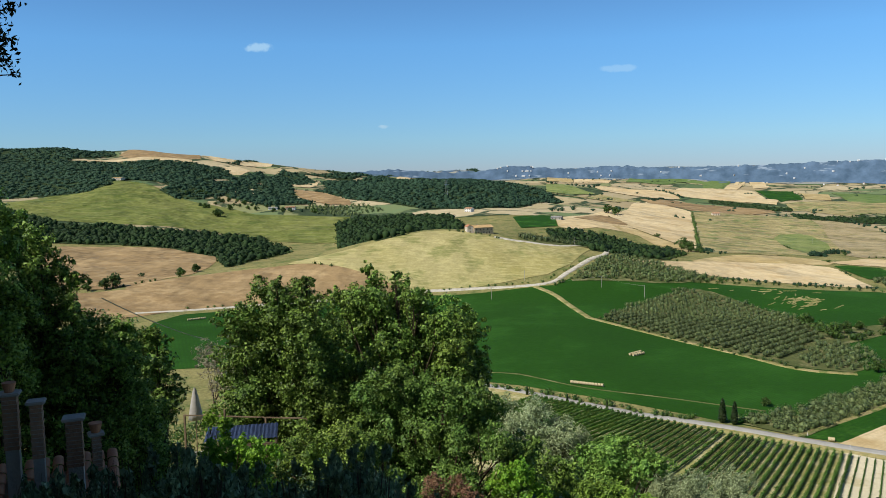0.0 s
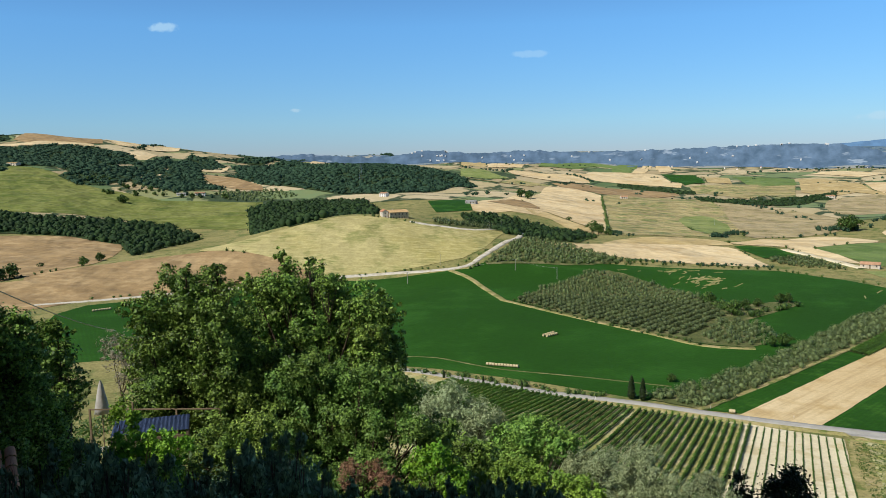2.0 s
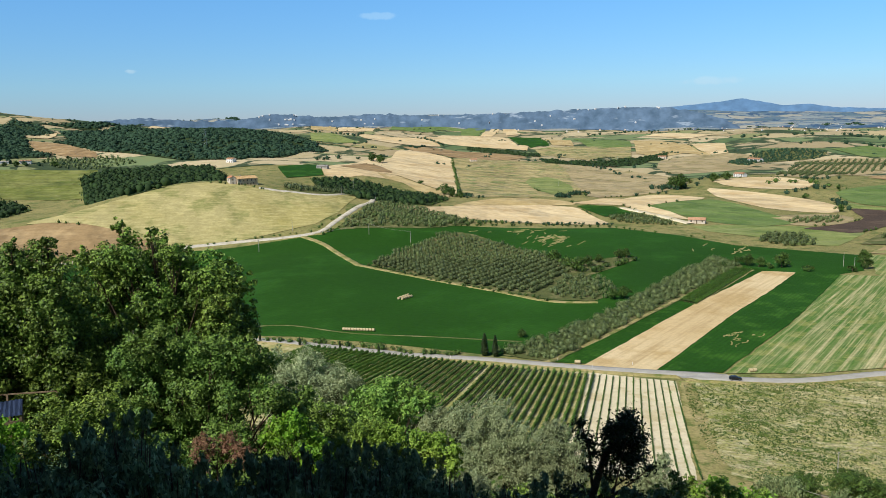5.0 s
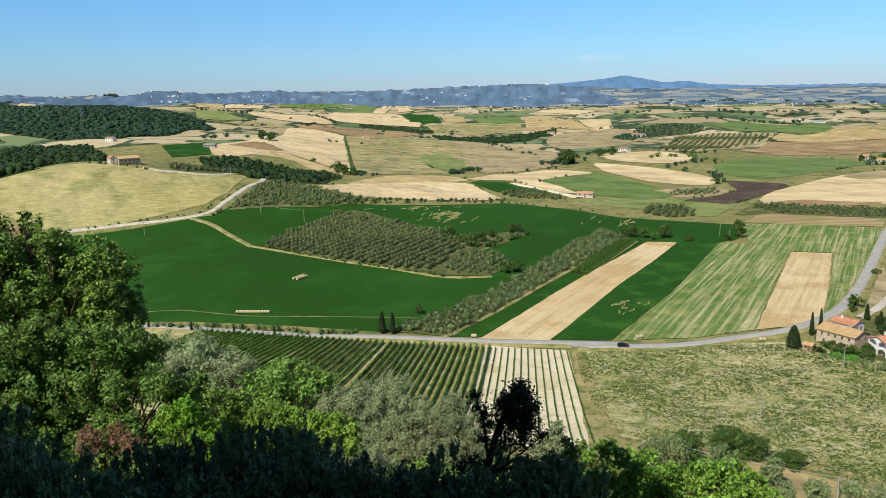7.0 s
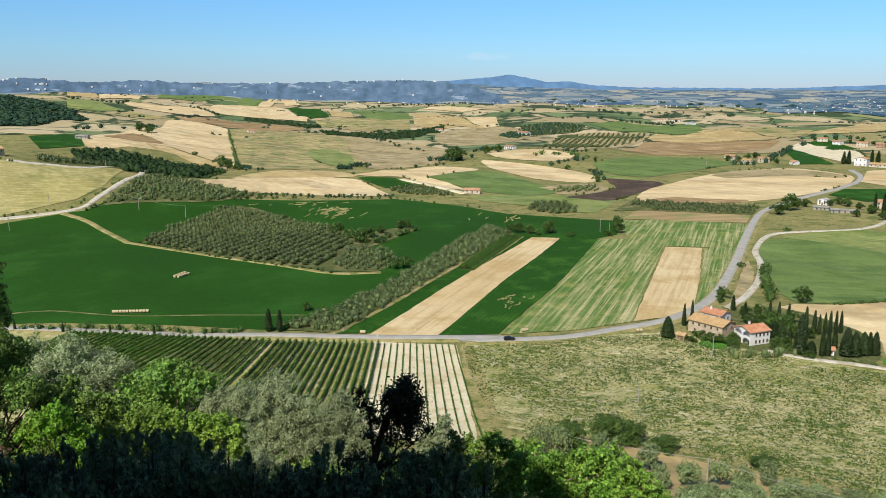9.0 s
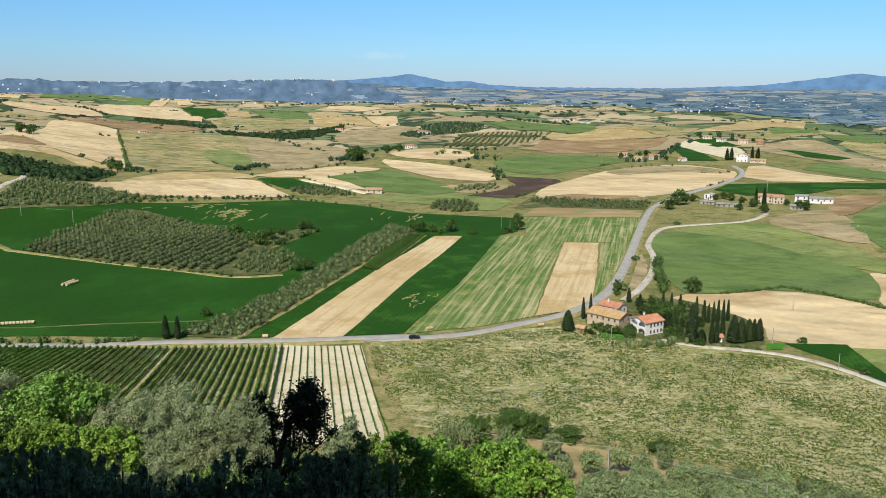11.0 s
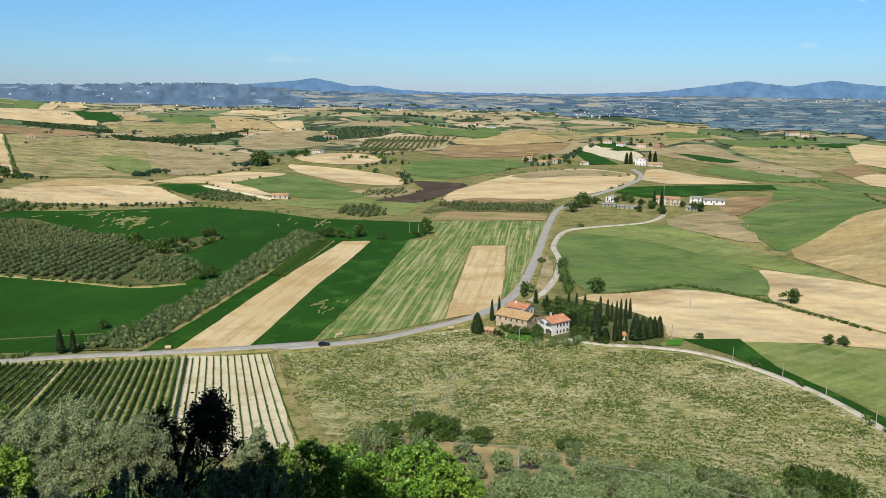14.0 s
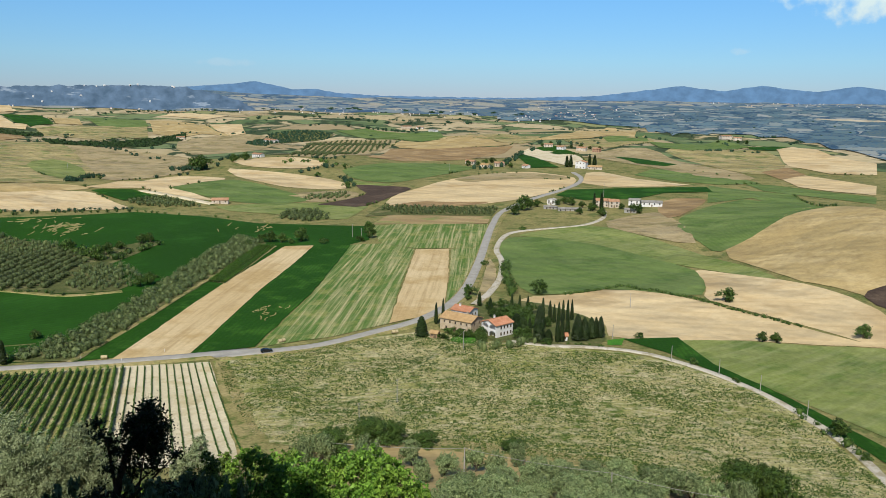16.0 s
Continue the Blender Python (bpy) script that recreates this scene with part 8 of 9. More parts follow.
# the farmhouse on the knoll
house("hill_farmhouse", "stone farmhouse with a hipped brown roof on the knoll", (29.7, 739.7), (47.9, 747.4), 12, 6.5, 2.0, STONE, TILE_OLD, "x",
      [(0.12 + 0.19 * i, 4.0, 1.0, 1.3) for i in range(5)] + [(0.2 + 0.3 * i, 1.0, 1.0, 1.4) for i in range(3)], [("left", 0.3, 4.0, 1.0, 1.3), ("left", 0.7, 4.0, 1.0, 1.3)], 0.65, (0.3, 0.5))
house("hill_barn", "pink rendered barn beside the hill farmhouse", (23.1, 740.1), (28.3, 741.3), 9, 6.0, 1.6, CREAM, TILE, "y", [(0.5, 3.6, 1.0, 1.2)], [("left", 0.5, 3.4, 1.0, 1.2)], 0.5)


def far_house(a, b, wall, roof, eave=5, depth=8, rise=1.6, along_axis="x", label="far farmhouse with a tiled roof among trees", name="farmhouse"):
    n = max(2, int(math.hypot(b[0] - a[0], b[1] - a[1]) / 4))
    house(name, label, a, b, depth, eave, rise, wall, roof, along_axis, [((i + 0.5) / n, eave - 2.0, 1.1, 1.3) for i in range(n)] + [((i + 0.5) / n, 0.9, 1.1, 1.3) for i in range(n) if eave > 4], [("left", 0.5, eave - 2.0, 1.1, 1.3)], 0.5)


# farms and hamlets of the hills
far_house((403.9, 596.4), (414.5, 587.2), CREAM, TILE_FAR, 3.6, 7, 1.6, label="low cream farmhouse beside the pasture")
far_house((912.8, 1177.0), (916.7, 1150.1), WHITE, TILE_FAR, 6, 9, 2, label="white farmhouse on the far slope")
far_house((860.0, 670.5), (863.9, 657.9), CREAM, TILE_FAR, 4.5, 9, label="cream farmhouse beside the road")
far_house((833.6, 624.6), (835.8, 613.3), CREAM, TILE_OLD, 4, 8, label="low farm building beside the road")
far_house((854.9, 616.2), (863.7, 606.6), CREAM, TILE_FAR, 5, 9, label="cream farmhouse with trees beside it")
far_house((860.7, 577.5), (859.0, 568.9), WHITE, TILE_FAR, 3.5, 7, label="white outbuilding below the farm")
far_house((893.8, 517.3), (896.5, 504.1), WHITE, TILE_FAR, 8, 10, 2, "y", label="white house among cypresses on the rise")
far_house((892.9, 498.8), (900.6, 482.9), CREAM, TILE_OLD, 3.5, 8, label="low farm building beside the white house")
far_house((621.0, 338.4), (626.6, 327.0), CREAM, TILE_FAR, 5.5, 9, label="pink farmhouse of the hamlet")
far_house((623.3, 325.3), (629.3, 318.5), CREAM, TILE_FAR, 5.5, 9, 1.6, label="cream farmhouse of the hamlet")
far_house((648.3, 319.4), (651.7, 310.2), WHITE, SHEET, 5, 10, 1.0, label="white barn of the hamlet", name="barn")
far_house((649.2, 307.3), (657.4, 291.4), WHITE, SHEET, 4, 12, 1.0, label="long white barn with a metal roof", name="barn")
far_house((602.4, 300.1), (605.4, 289.8), CONCRETE, SHEET, 3, 8, 0.7, label="grey open shed of the hamlet", name="shed")
far_house((605.6, 377.9), (607.2, 370.6), WHITE, SHEET, 4.5, 6, 1.0, "y", label="white gabled shed beside the yard", name="shed")
far_house((577.6, 348.9), (589.8, 333.0), CONCRETE, SHEET, 2.2, 6, 0.6, label="long low grey-roofed nursery shed", name="shed")
far_house((581.2, 365.9), (585.2, 355.3), CONCRETE, SHEET, 2.2, 6, 0.6, label="low grey nursery shed", name="shed")
far_house((1507.9, 1333.3), (1516.4, 1318.1), WHITE, TILE_FAR, 5, 10, label="far white house among fields")
far_house((1487.3, 1275.5), (1482.6, 1250.0), WHITE, SHEET, 5, 10, label="far white barn among fields", name="barn")
far_house((1484.7, 1356.8), (1508.3, 1347.9), CREAM, TILE_FAR, 7, 10, label="far farmhouse among trees")
far_house((1637.1, 604.9), (1657.6, 591.3), CREAM, TILE_FAR, 8, 12, label="hilltop farm with cream walls")
far_house((1527.9, 542.7), (1531.2, 528.9), CREAM, TILE_FAR, 6, 10, label="cream hilltop farm building")
far_house((1136.9, 719.0), (1144.7, 707.3), CREAM, TILE_FAR, 6, 10, label="far cream roadside farm house")
far_house((1126.7, 688.5), (1126.9, 676.8), WHITE, TILE_FAR, 6, 10, label="far white roadside house")
far_house((1134.4, 655.8), (1137.8, 641.2), CREAM, TILE_FAR, 6, 10, label="far farmhouse beside the wheat")
far_house((1139.1, 629.5), (1140.5, 618.1), BRICK, TILE_FAR, 6, 10, label="far brick farm building on the hill")
far_house((688.2, 914.9), (690.4, 898.7), WHITE, TILE_FAR, 5, 8, label="small white house among trees")
far_house((-311.0, 1416.9), (-295.6, 1420.3), WHITE, SHEET, 4, 10, label="low white shed on the far slope", name="shed")
far_house((-282.2, 1424.6), (-265.1, 1425.2), WHITE, TILE_FAR, 6, 10, label="white house with a red roof on the far slope")
far_house((-707.4, 1705.4), (-680.1, 1685.6), CREAM, TILE_OLD, 6, 10, label="house at the edge of the far wood")
far_house((35.0, 1245.7), (44.2, 1237.9), WHITE, TILE_FAR, 6, 9, label="white house below the wooded hill")
far_house((151.7, 1109.4), (165.3, 1102.6), CONCRETE, SHEET, 4, 10, label="grey barn beside the green plot", name="barn")
far_house((899.0, 1440.3), (911.0, 1430.1), CREAM, TILE_FAR, 6, 9, label="far cream farm among trees")
far_house((474.5, 1388.9), (486.8, 1388.2), CREAM, TILE_FAR, 5, 9, label="far house on the dry slope")


def specks(name, places, label, seed, size=9):
    """Houses too far off to pick apart: gabled blocks in one mesh."""
    rng = np.random.default_rng(seed)
    bm = bmesh.new()
    for x, y in places:
        z = float(terrain(x, y)) + 1.5
        w, d, h, a = size * rng.uniform(0.7, 1.7), size * rng.uniform(0.7, 1.1), size * rng.uniform(0.5, 0.9), rng.uniform(0, math.pi)
        vs = []
        for px, py, pz in ((-w, -d, -3), (w, -d, -3), (w, d, -3), (-w, d, -3), (-w, -d, h), (w, -d, h), (w, d, h), (-w, d, h), (-w, 0, h * 1.45), (w, 0, h * 1.45)):
            px, py = px / 2, py / 2
            vs.append(bm.verts.new((x + px * math.cos(a) - py * math.sin(a), y + px * math.sin(a) + py * math.cos(a), z + pz)))
        for f in ((0, 1, 5, 4), (2, 3, 7, 6), (1, 2, 6, 9, 5), (3, 0, 4, 8, 7)):
            bm.faces.new([vs[k] for k in f])
        for f in ((4, 5, 9, 8), (6, 7, 8, 9)):
            bm.faces.new([vs[k] for k in f]).material_index = 1
    me = bpy.data.meshes.new(name)
    bm.to_mesh(me)
    bm.free()
    me.materials.append(WHITE)
    me.materials.append(TILE)
    return tagged(new(name, me), label, "houses", kind="stuff")


def strewn(poly, n, seed):
    rng = np.random.default_rng(seed)
    pts = np.array(poly)
    lo, hi = pts.min(0), pts.max(0)
    out = []
    while len(out) < n:
        p = tuple(rng.uniform(lo, hi))
        if inside(p, poly):
            out.append(p)
    return out


specks("village_houses", strewn([(1629, 2416), (1987, 2273), (2463, 1893), (2102, 1573), (1673, 1914), (1474, 2154)], 60, 5), "far white village houses on the plain", 5, 2.8)
specks("village_houses", strewn([(2138, 1481), (2421, 1555), (2707, 1478), (2287, 1245), (2016, 1326)], 40, 6), "far town of pale houses", 6, 3.4)
specks("village_houses", strewn([(2675, 1867), (3258, 1806), (3034, 1351), (2483, 1104), (2451, 1469), (2189, 1527)], 50, 7), "far houses scattered on the plain", 7, 3.2)
specks("village_houses", strewn([(4456, 1989), (4642, 1502), (4619, 897), (3675, 711), (3538, 1262)], 40, 8), "far pale houses below the mountains", 8, 3.6)
specks("village_houses", strewn([(379, 4865), (460, 4858), (435, 4012), (327, 3700)], 30, 9), "far hilltop village of pale houses", 9, 4.0)
specks("village_houses", strewn([(1133, 3595), (1432, 3274), (1644, 2593), (1284, 2301), (972, 2768)], 30, 10), "far farms among the fields", 10, 4.0)
specks("village_houses", strewn([(1848, 3661), (2536, 3880), (1973, 2799), (1715, 3074)], 30, 11), "far houses under the hills", 11, 4.0)


# ---- poles, wires, bales, the car ----
def pole(x, y, height, material, label, arm=False, thick=0.11):
    g = float(terrain(x, y))
    root = new("power_pole")
    root.location = (x, y, g)
    v, q = tube([(0, 0, -0.5), (0, 0, height * 0.5), (0, 0, height)], [thick * 1.3, thick, thick * 0.75], 8)
    shaft = new("shaft", fast_mesh("shaft", v, q, material, smooth=True))
    shaft.parent = root
    bm = box(bmesh.new(), -0.7 if arm else -0.2, 0.7 if arm else 0.2, -0.05, 0.05, height - 0.45, height - 0.33)
    bar = part("crossarm", bm, METAL, root)
    for s in (-1, 1):
        cone = bmesh.new()
        bmesh.ops.create_cone(cone, cap_ends=True, segments=8, radius1=0.07, radius2=0.04, depth=0.2, matrix=Matrix.Translation((s * (0.6 if arm else 0.15), 0, height - 0.23)))
        part("insulator", cone, CONCRETE, bar)
    tagged(root, label, "pole", "power poles")
    return (x, y, g + height - 0.2)


def wire(a, b, sag, label="thin sagging power cable", r=0.022):
    a, b = Vector(a), Vector(b)
    pts = [a.lerp(b, i / 16) - Vector((0, 0, sag * 4 * (i / 16) * (1 - i / 16))) for i in range(17)]
    v, q = tube(pts, [r] * 17, 5)
    tagged(new("power_cable", fast_mesh("power_cable", v, q, CONCRETE)), label, "cable")


POLE_GREY = "pale concrete power pole in the field"
near_poles = []
for x, y, z in [(116.91, 134.82, 15.00), (133.50, 102.73, 17.20), (134.82, 66.73, 22.49), (134.16, 41.41, 23.40)]:
    g = float(terrain(x, y))
    near_poles.append(pole(x, y, max(6.0, z - g), CONCRETE, "pale power pole among the olives", thick=0.16))
for a, b in zip(near_poles, near_poles[1:]):
    wire(a, b, 0.6, r=0.05)
wire((near_poles[0][0] - 14, near_poles[0][1] - 12, near_poles[0][2] - 8), near_poles[0], 0.1, "steel stay of the pole", 0.03)
wire((-17.99, 41.70, 88.92), (-23.02, 77.07, 79.37), 0.3, r=0.03)
mid = [pole(x, y, 7.5, CONCRETE, POLE_GREY, thick=0.13) for x, y in ((147.5, 151.1), (171.5, 158.8), (229.9, 178.4))]
for a, b in zip(mid, mid[1:]):
    wire(a, b, 0.8, r=0.03)
far = [pole(x, y, 9, CONCRETE, POLE_GREY, thick=0.16) for x, y in ((36.0, 592.1), (121.1, 602.9), (147.3, 575.4))]
for a, b in zip(far, far[1:]):
    wire(a, b, 1.2, r=0.05)
for x, y, h in ((66.3, 642.1, 9), (124.4, 744.1, 9), (168.3, 920.8, 14), (267.2, 93.5, 6), (259.1, 76.7, 6), (244.6, 58.1, 6), (271.5, 113.0, 6), (333.9, 160.7, 7), (283.6, 143.4, 6), (375.3, 389.5, 9), (743.5, 603.6, 12), (679.1, 360.8, 14), (372.7, 378.2, 8), (470.6, 1003.1, 8)):
    pole(x, y, h, CONCRETE, POLE_GREY, thick=0.1 + 0.004 * h)
for x, y in [(338.6, 198.7), (84.8, 294.6), (90.4, 293.8), (128.7, 275.0), (153.1, 260.1), (137.2, 262.0)]:
    v, q = tube([(0, 0, -0.2), (0, 0, 1.1)], [0.07, 0.06], 7)
    o = tagged(new("road_marker", fast_mesh("road_marker", v, q, WHITE)), "small white marker post beside the road", "post")
    o.location = (x, y, float(terrain(x, y)) + 0.3)


def pylon(x, y, h):
    """Lattice mast on the wooded hill."""
    root = new("pylon")
    root.location = (x, y, float(terrain(x, y)))
    for sx, sy in ((-1, -1), (1, -1), (1, 1), (-1, 1)):
        v, q = tube([(sx * 3, sy * 3, -1), (sx * 0.6, sy * 0.6, h)], [0.35, 0.22], 5)
        o = new("leg", fast_mesh("leg", v, q, METAL))
        o.parent = root
    for z, w in ((h * 0.72, 5.5), (h * 0.84, 4.5), (h * 0.95, 3.4)):
        part("crossarm", fresh(-w, w, -0.3, 0.3, z, z + 0.5), METAL, root)
    for i in range(6):
        z = h * i / 6
        w = 3 - 2.4 * i / 6
        v, q = tube([(-w, -w, z), (w, -w, z + h / 6)], [0.15, 0.15], 4)
        o = new("brace", fast_mesh("brace", v, q, METAL))
        o.parent = root
    tagged(root, "grey lattice pylon on the wooded hill", "pylon")


pylon(8.6, 1557.3, 34)


def round_bale(r, w):
    bm = bmesh.new()
    bmesh.ops.create_cone(bm, cap_ends=True, segments=18, radius1=r, radius2=r, depth=w, matrix=Matrix.Rotation(math.pi / 2, 4, "X"))
    bmesh.ops.bevel(bm, geom=[e for e in bm.edges if e.calc_length() < 0.6], offset=0.08, segments=2, affect="EDGES")
    me = bpy.data.meshes.new("hay_bale")
    for v in bm.verts:
        v.co += 0.03 * noise.noise_vector(v.co * 3)
    bm.to_mesh(me)
    bm.free()
    me.materials.append(STRAW)
    return me


BALE = round_bale(0.72, 1.25)


def bale_row(a, b, n, group):
    for i in range(n):
        s = i / max(1, n - 1)
        x, y = a[0] + (b[0] - a[0]) * s, a[1] + (b[1] - a[1]) * s
        o = new("hay_bale", BALE)
        o.matrix_basis = pose(x, y, float(terrain(x, y)) + 0.78, 0, 0, math.degrees(math.atan2(b[1] - a[1], b[0] - a[0])) + 90 + 4 * math.sin(i * 2.3))
        tagged(o, "round straw-coloured hay bale in a row on green crop", "hay bale", group)


bale_row((57.4, 352.5), (69.9, 346.0), 11, "long row of bales")
bale_row((96.2, 404.1), (102.5, 409.5), 5, "paired rows of bales")
bale_row((97.7, 402.4), (103.4, 406.5), 5, "paired rows of bales")
bale_row((-173.6, 531.7), (-164.6, 537.4), 7, "bales at the field's edge")
bale_row((134.1, 269.6), (134.9, 269.1), 2, "bales beside the road")
bale_row((227.7, 213.1), (228.9, 212.4), 2, "bales beside the road")
bale_row((189.1, 237.4), (190.7, 237.2), 2, "bales beside the road")


def car():
    paint = plain("black_car_paint", ("16181b", "202226"), 0.25, 0.05, 1.0, 0.6)
    rubber = plain("tyre_rubber", ("1b1b1b", "242424"), 0.9, 0.1, 0.1, 0.2)
    root = new("car")
    x, y = (174.2, 234.1)
    k = min(range(len(ROAD)), key=lambda i: (ROAD[i].x - x) ** 2 + (ROAD[i].y - y) ** 2)
    d = ROAD[k + 1] - ROAD[k]
    c = ROAD[k] + Vector((d.y, -d.x, 0)).normalized() * 1.4
    r = math.hypot(c.x, c.y)
    z = float(terrain(c.x, c.y)) + 0.2 + 0.0008 * r
    root.matrix_basis = Matrix.Translation((c.x, c.y, z)) @ Matrix.Rotation(math.atan2(d.y, d.x), 4, "Z")
    body = solid(bmesh.new(), [(-2.1, 0.35), (2.1, 0.35), (2.15, 0.75), (1.95, 0.95), (1.1, 1.02), (0.45, 1.5), (-1.3, 1.52), (-2.0, 1.05), (-2.15, 0.8)], 1.75)
    for v in body.verts:
        v.co.y -= 0.875
        if v.co.z > 1.2:
            v.co.y *= 0.82
    bmesh.ops.bevel(body, geom=body.edges[:], offset=0.06, segments=2, affect="EDGES")
    part("body", body, paint, root)
    for s in (-1, 1):
        part("side_window", fresh(-1.2, 0.5, s * 0.80 - 0.01, s * 0.80 + 0.01, 1.08, 1.42), GLASS, root)
        part("headlight", fresh(2.08, 2.16, s * 0.6 - 0.18, s * 0.6 + 0.18, 0.68, 0.82), METAL, root)
        for wx in (-1.3, 1.3):
            bm = bmesh.new()
            bmesh.ops.create_cone(bm, cap_ends=True, segments=18, radius1=0.33, radius2=0.33, depth=0.22, matrix=Matrix.Translation((wx, s * 0.8, 0.33)) @ Matrix.Rotation(math.pi / 2, 4, "X"))
            wheel = part("wheel", bm, rubber, root)
            bm = bmesh.new()
            bmesh.ops.create_cone(bm, cap_ends=True, segments=14, radius1=0.2, radius2=0.2, depth=0.24, matrix=Matrix.Translation((wx, s * 0.8, 0.33)) @ Matrix.Rotation(math.pi / 2, 4, "X"))
            part("rim", bm, METAL, wheel)
    tagged(root, "dark car on the country road", "car")


car()


# ---- the garden and roof below the terrace ----
def chimney_stack(x, y, top, w, d, h, turn, pot, label):
    """A brick stack with a stone slab and, on some, a terracotta pot."""
    root = new("chimney_stack")
    root.matrix_basis = pose(x, y, top - h, 0, 0, turn)
    courses = int(h / 0.065)
    for i in range(courses):  # courses of brick with recessed joints
        z = i * h / courses
        k = 0.006 * (i % 2)
        part("brick_course", fresh(-w / 2 + k, w / 2 - k, -d / 2 + k, d / 2 - k, z + 0.006, z + h / courses - 0.006), BRICK, root)
    part("mortar_core", fresh(-w / 2 + 0.015, w / 2 - 0.015, -d / 2 + 0.015, d / 2 - 0.015, -1.0, h), CONCRETE, root)
    slab = part("slab", fresh(-w / 2 - 0.05, w / 2 + 0.05, -d / 2 - 0.05, d / 2 + 0.05, h, h + 0.05, soften=0.015), CONCRETE, root)
    if pot:
        bm = bmesh.new()
        bmesh.ops.create_cone(bm, cap_ends=True, segments=16, radius1=0.07, radius2=0.11, depth=0.16, matrix=Matrix.Translation((0, 0, h + 0.13)))
        part("pot", bm, TILE, slab, "terracotta chimney pot")
    return tagged(root, label, "chimney")


def low_roof():
    """Old tiled roof in the shade, with stacks rising from it."""
    x, y, z = -6.89, 13.21, 89.70
    root = new("old_house")
    g = float(terrain(x, y)) - 1
    root.matrix_basis = pose(x, y, g, 0, 0, 24)
    w, d, e = 2.3, 2.1, z - g - 0.5
    part("wall", fresh(-w / 2, w / 2, -d / 2, d / 2, 0, e), STONE, root)
    part("gable", solid(bmesh.new(), [(-d / 2, 0), (d / 2, 0), (d / 2, 0.6)], w), STONE, root).matrix_basis = pose(w / 2, 0, e, 0, 0, 90)
    n = 12
    half = [(0.1 * math.cos(math.pi * k / 6), 0.07 * math.sin(math.pi * k / 6)) for k in range(7)]
    v = [(x * (1 - 0.12 * j), -0.17 + 0.34 * j, z + 0.03 * (1 - j)) for j in (0, 1) for x, z in half]
    tile = fast_mesh("roof_tile", v, [(k, k + 1, k + 8, k + 7) for k in range(6)], TILE, smooth=True)
    slope = math.atan2(0.7, d + 0.6)
    for i in range(n):  # half-round tiles, lapped down the slope
        for j in range(9):
            o = new("roof_tile", tile)
            o.parent = root
            s = (j + 0.5) / 9
            o.matrix_basis = pose(-w / 2 - 0.1 + i * (w + 0.2) / (n - 1), -d / 2 - 0.3 + s * (d + 0.6), e + 0.05 + 0.7 * s, math.degrees(slope), 0, 0)
    part("roof_deck", fresh(-w / 2 - 0.15, w / 2 + 0.15, -d / 2 - 0.25, d / 2 + 0.25, e - 0.16, e + 0.02), WOODEN, root)
    tagged(root, "old stone house with a shaded tile roof", "house")


low_roof()
chimney_stack(*(-7.11, 13.09, 91.57), 0.23, 0.22, 0.9, 20, True, "pale brick chimney stack with a terracotta pot")
chimney_stack(*(-6.64, 13.00, 91.45), 0.19, 0.2, 0.9, 20, False, "grey brick chimney stack in the shade")
chimney_stack(*(-6.29, 13.51, 91.02), 0.26, 0.25, 0.8, 20, False, "brick chimney stack with a stone slab")
chimney_stack(*(-5.79, 13.20, 90.84), 0.15, 0.15, 0.6, 30, True, "small leaning brick flue with a terracotta pot")


def parasol():
    cloth = plain("faded_parasol_cloth", ("b9b4aa", "a39e95"), 0.9, 0.12, 0.2, 0.2)
    x, y, z = -15.39, 48.02, 82.36
    g = float(terrain(x, y))
    h = max(2.4, z - g)
    root = new("parasol")
    root.location = (x, y, g)
    v, q = tube([(0, 0, -0.1), (0, 0, h)], [0.03, 0.025], 8)
    o = new("pole", fast_mesh("pole", v, q, WOODEN))
    o.parent = root
    bm = bmesh.new()
    n, rows = 16, [(0.03, h), (0.1, h - 0.25), (0.2, h - 0.9), (0.3, h - 1.6), (0.34, h - 2.0), (0.12, h - 2.05)]
    grid_v = [[bm.verts.new((r * (1 + 0.3 * (k % 2)) * math.cos(2 * math.pi * k / n), r * (1 + 0.3 * (k % 2)) * math.sin(2 * math.pi * k / n), zz)) for k in range(n)] for r, zz in rows]
    for a, b in zip(grid_v, grid_v[1:]):
        for k in range(n):
            bm.faces.new((a[k], b[k], b[(k + 1) % n], a[(k + 1) % n]))
    part("canopy", bm, cloth, root, "furled pale cloth canopy", smooth=True)
    part("base_plate", fresh(-0.3, 0.3, -0.3, 0.3, 0, 0.08, soften=0.02), CONCRETE, root)
    tagged(root, "furled pale garden parasol on the terrace", "parasol")


parasol()


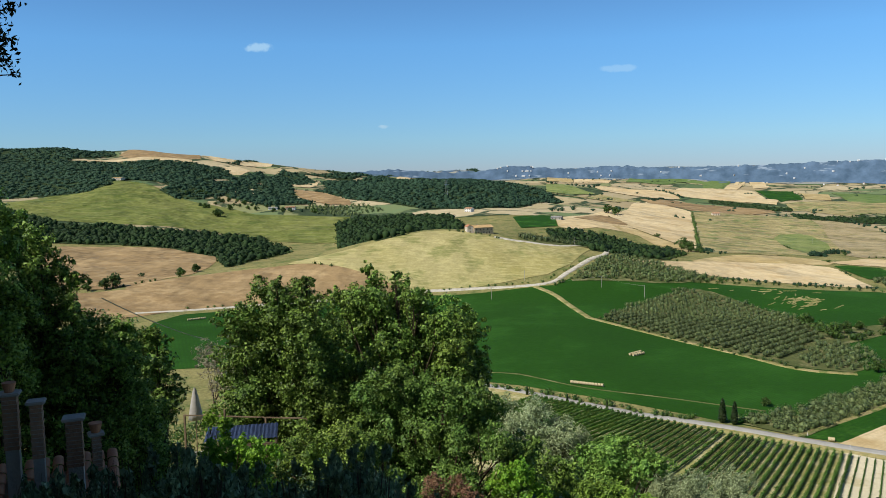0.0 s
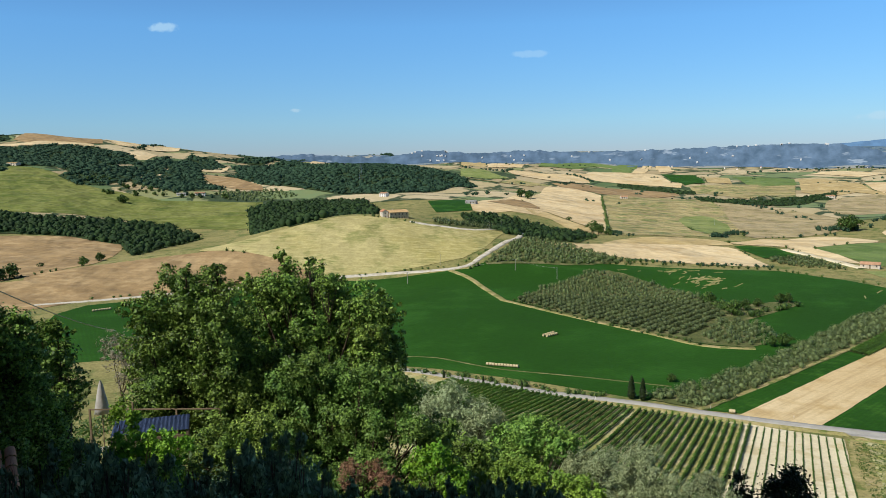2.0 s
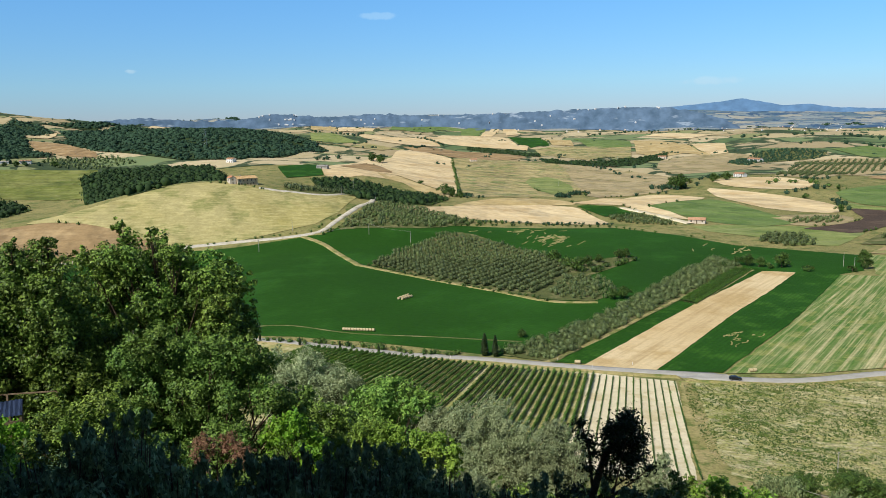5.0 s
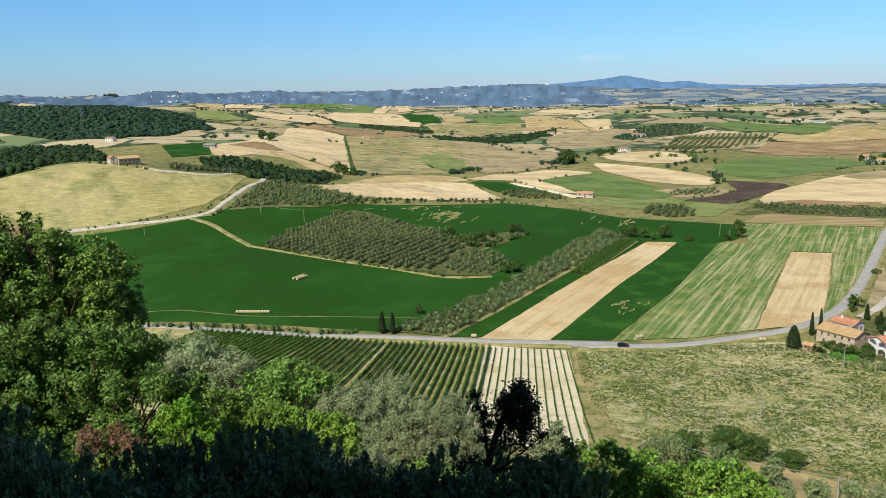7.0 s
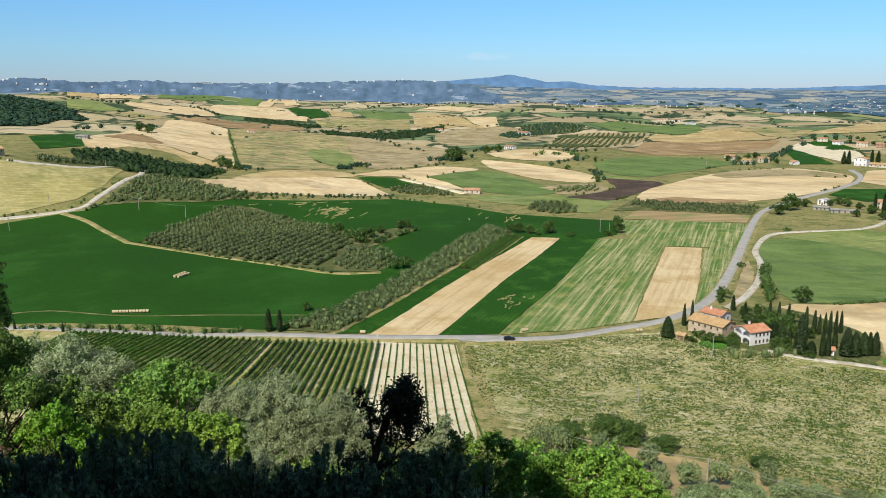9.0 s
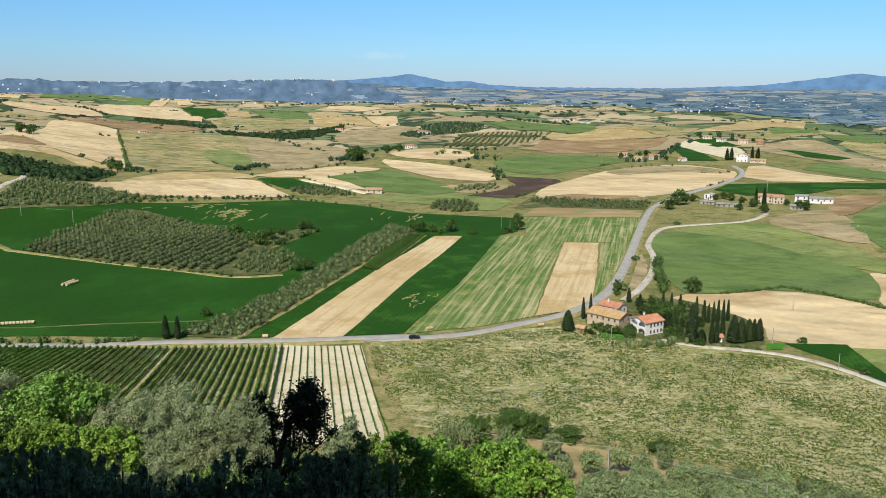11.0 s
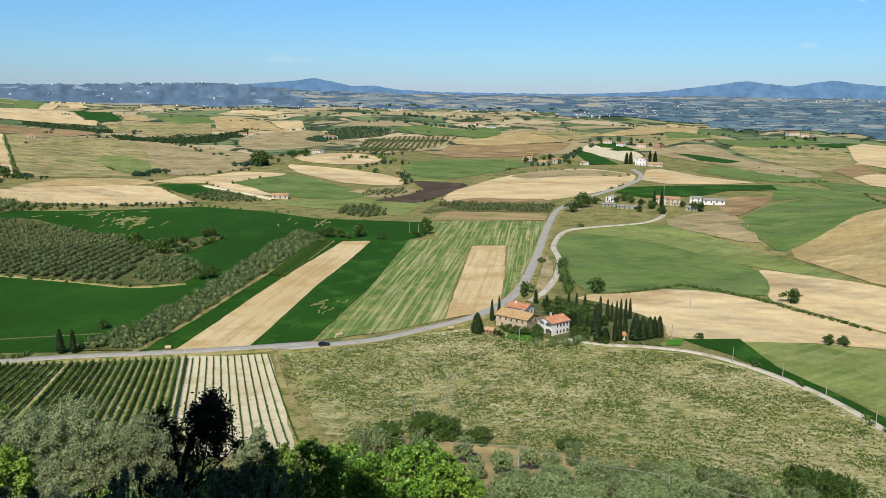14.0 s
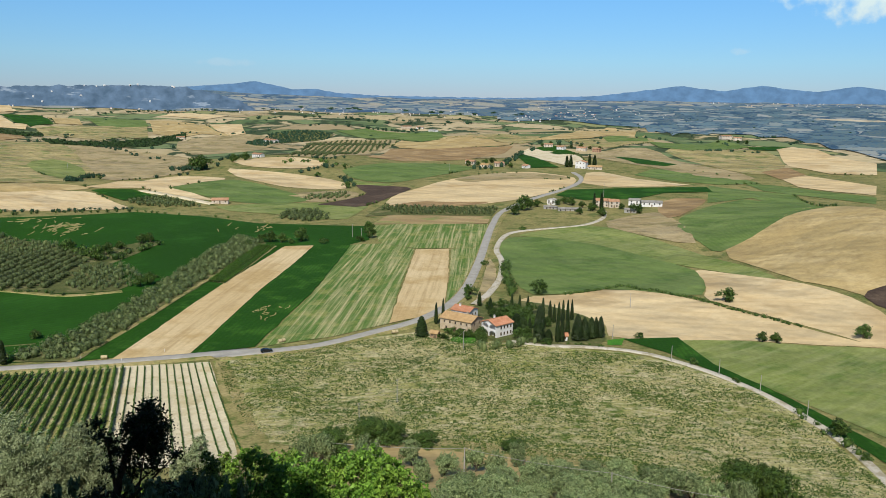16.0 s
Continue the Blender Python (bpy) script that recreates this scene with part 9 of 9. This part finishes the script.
def pool_cover():
    """Blue-grey corrugated roof of the garden shelter, on posts, with a rail behind."""
    blue = plain("blue_grey_sheet", ("4d5d80", "40506e"), 0.5, 0.1, 0.5, 0.4)
    x, y, z = -8.45, 32.35, 84.63
    g = float(terrain(x, y))
    root = new("garden_shelter")
    root.matrix_basis = pose(x, y, g, 0, 0, 10)
    h = z - g
    bm = bmesh.new()
    n = 36
    a = [bm.verts.new((-1.45 + 2.9 * k / n, -0.75, h - 0.12 + 0.03 * (k % 2))) for k in range(n + 1)]
    b = [bm.verts.new((-1.45 + 2.9 * k / n, 0.85, h + 0.0 + 0.03 * (k % 2))) for k in range(n + 1)]
    for k in range(n):
        bm.faces.new((a[k], a[k + 1], b[k + 1], b[k]))
    bmesh.ops.solidify(bm, geom=bm.faces[:], thickness=0.02)
    part("roof_sheet", bm, blue, root, "blue-grey corrugated sheet")
    for px in (-1.38, 1.38):
        for py in (-0.68, 0.78):
            part("post", fresh(px - 0.05, px + 0.05, py - 0.05, py + 0.05, -0.6, h - 0.2), WOODEN, root)
    part("beam", fresh(-1.45, 1.45, -0.72, -0.64, h - 0.42, h - 0.3), WOODEN, root)
    tagged(root, "garden shelter with a blue-grey sheet roof", "shelter")
    rail = new("railing")
    rx, ry, rz = -8.41, 36.48, 83.97
    rg = float(terrain(rx, ry))
    rail.matrix_basis = pose(rx, ry, rz - 1.0, 0, 0, -8)
    part("top_rail", fresh(-4, 2, -0.03, 0.03, 0.95, 1.0), WOODEN, rail)
    for k in range(4):
        part("post", fresh(-4 + 2 * k - 0.04, -4 + 2 * k + 0.04, -0.04, 0.04, min(-0.2, rg - rz + 0.5), 1.3 if k == 1 else 1.0), WOODEN, rail)
    tagged(rail, "thin wooden railing of the garden", "railing")


pool_cover()


# ---- tufts of weed over the abandoned field and margins ----
def weeds(name, poly, n, leaf, label, seed, size=0.35, clump=9.0):
    rng = np.random.default_rng(seed)
    pts = np.array(poly)
    lo, hi = pts.min(0), pts.max(0)
    p = rng.uniform(lo, hi, (n * 3, 2))
    keep = np.array([inside(q, poly) and noise.noise((q[0] / clump, q[1] / clump, seed)) + 0.6 * noise.noise((q[0] / 2.5, q[1] / 2.5, seed)) > rng.uniform(-0.5, 0.35) for q in p])
    p = p[keep][:n]
    z = terrain(p[:, 0], p[:, 1]) + 0.0004 * np.hypot(p[:, 0], p[:, 1]) + 0.22
    per = 3
    c = np.repeat(np.column_stack([p, z]), per, 0) + rng.normal(size=(len(p) * per, 3)) * (0.2, 0.2, 0.06)
    out = np.tile((0.0, 0.0, 0.8), (len(c), 1))
    v, q = leaves(c, out, size, rng, 0.6, 0.8)
    tagged(new(name, fast_mesh(name, v, q, LEAF[leaf])), label, "weeds", kind="stuff")


ROUGH = [(158.2, 234.0), (181.4, 226.3), (211.9, 215.4), (238.1, 202.5), (244.6, 173.0), (255.9, 149.1), (266.4, 130.6), (266.6, 108.2), (256.8, 76.9), (238.3, 54.5), (208.6, 31.2), (179.3, 16.6), (164.3, 29.4), (171.5, 54.4), (169.6, 74.0), (155.2, 105.4), (140.6, 141.0), (126.8, 154.5), (125.0, 169.0), (141.6, 204.0)]
weeds("weed_tufts", ROUGH, 34000, "weed", "dark green weed tufts over the rough field", 3, 0.23, 16.0)
weeds("straw_tufts", ROUGH, 16000, "straw", "dry straw tufts over the rough field", 4, 0.17, 14.0)
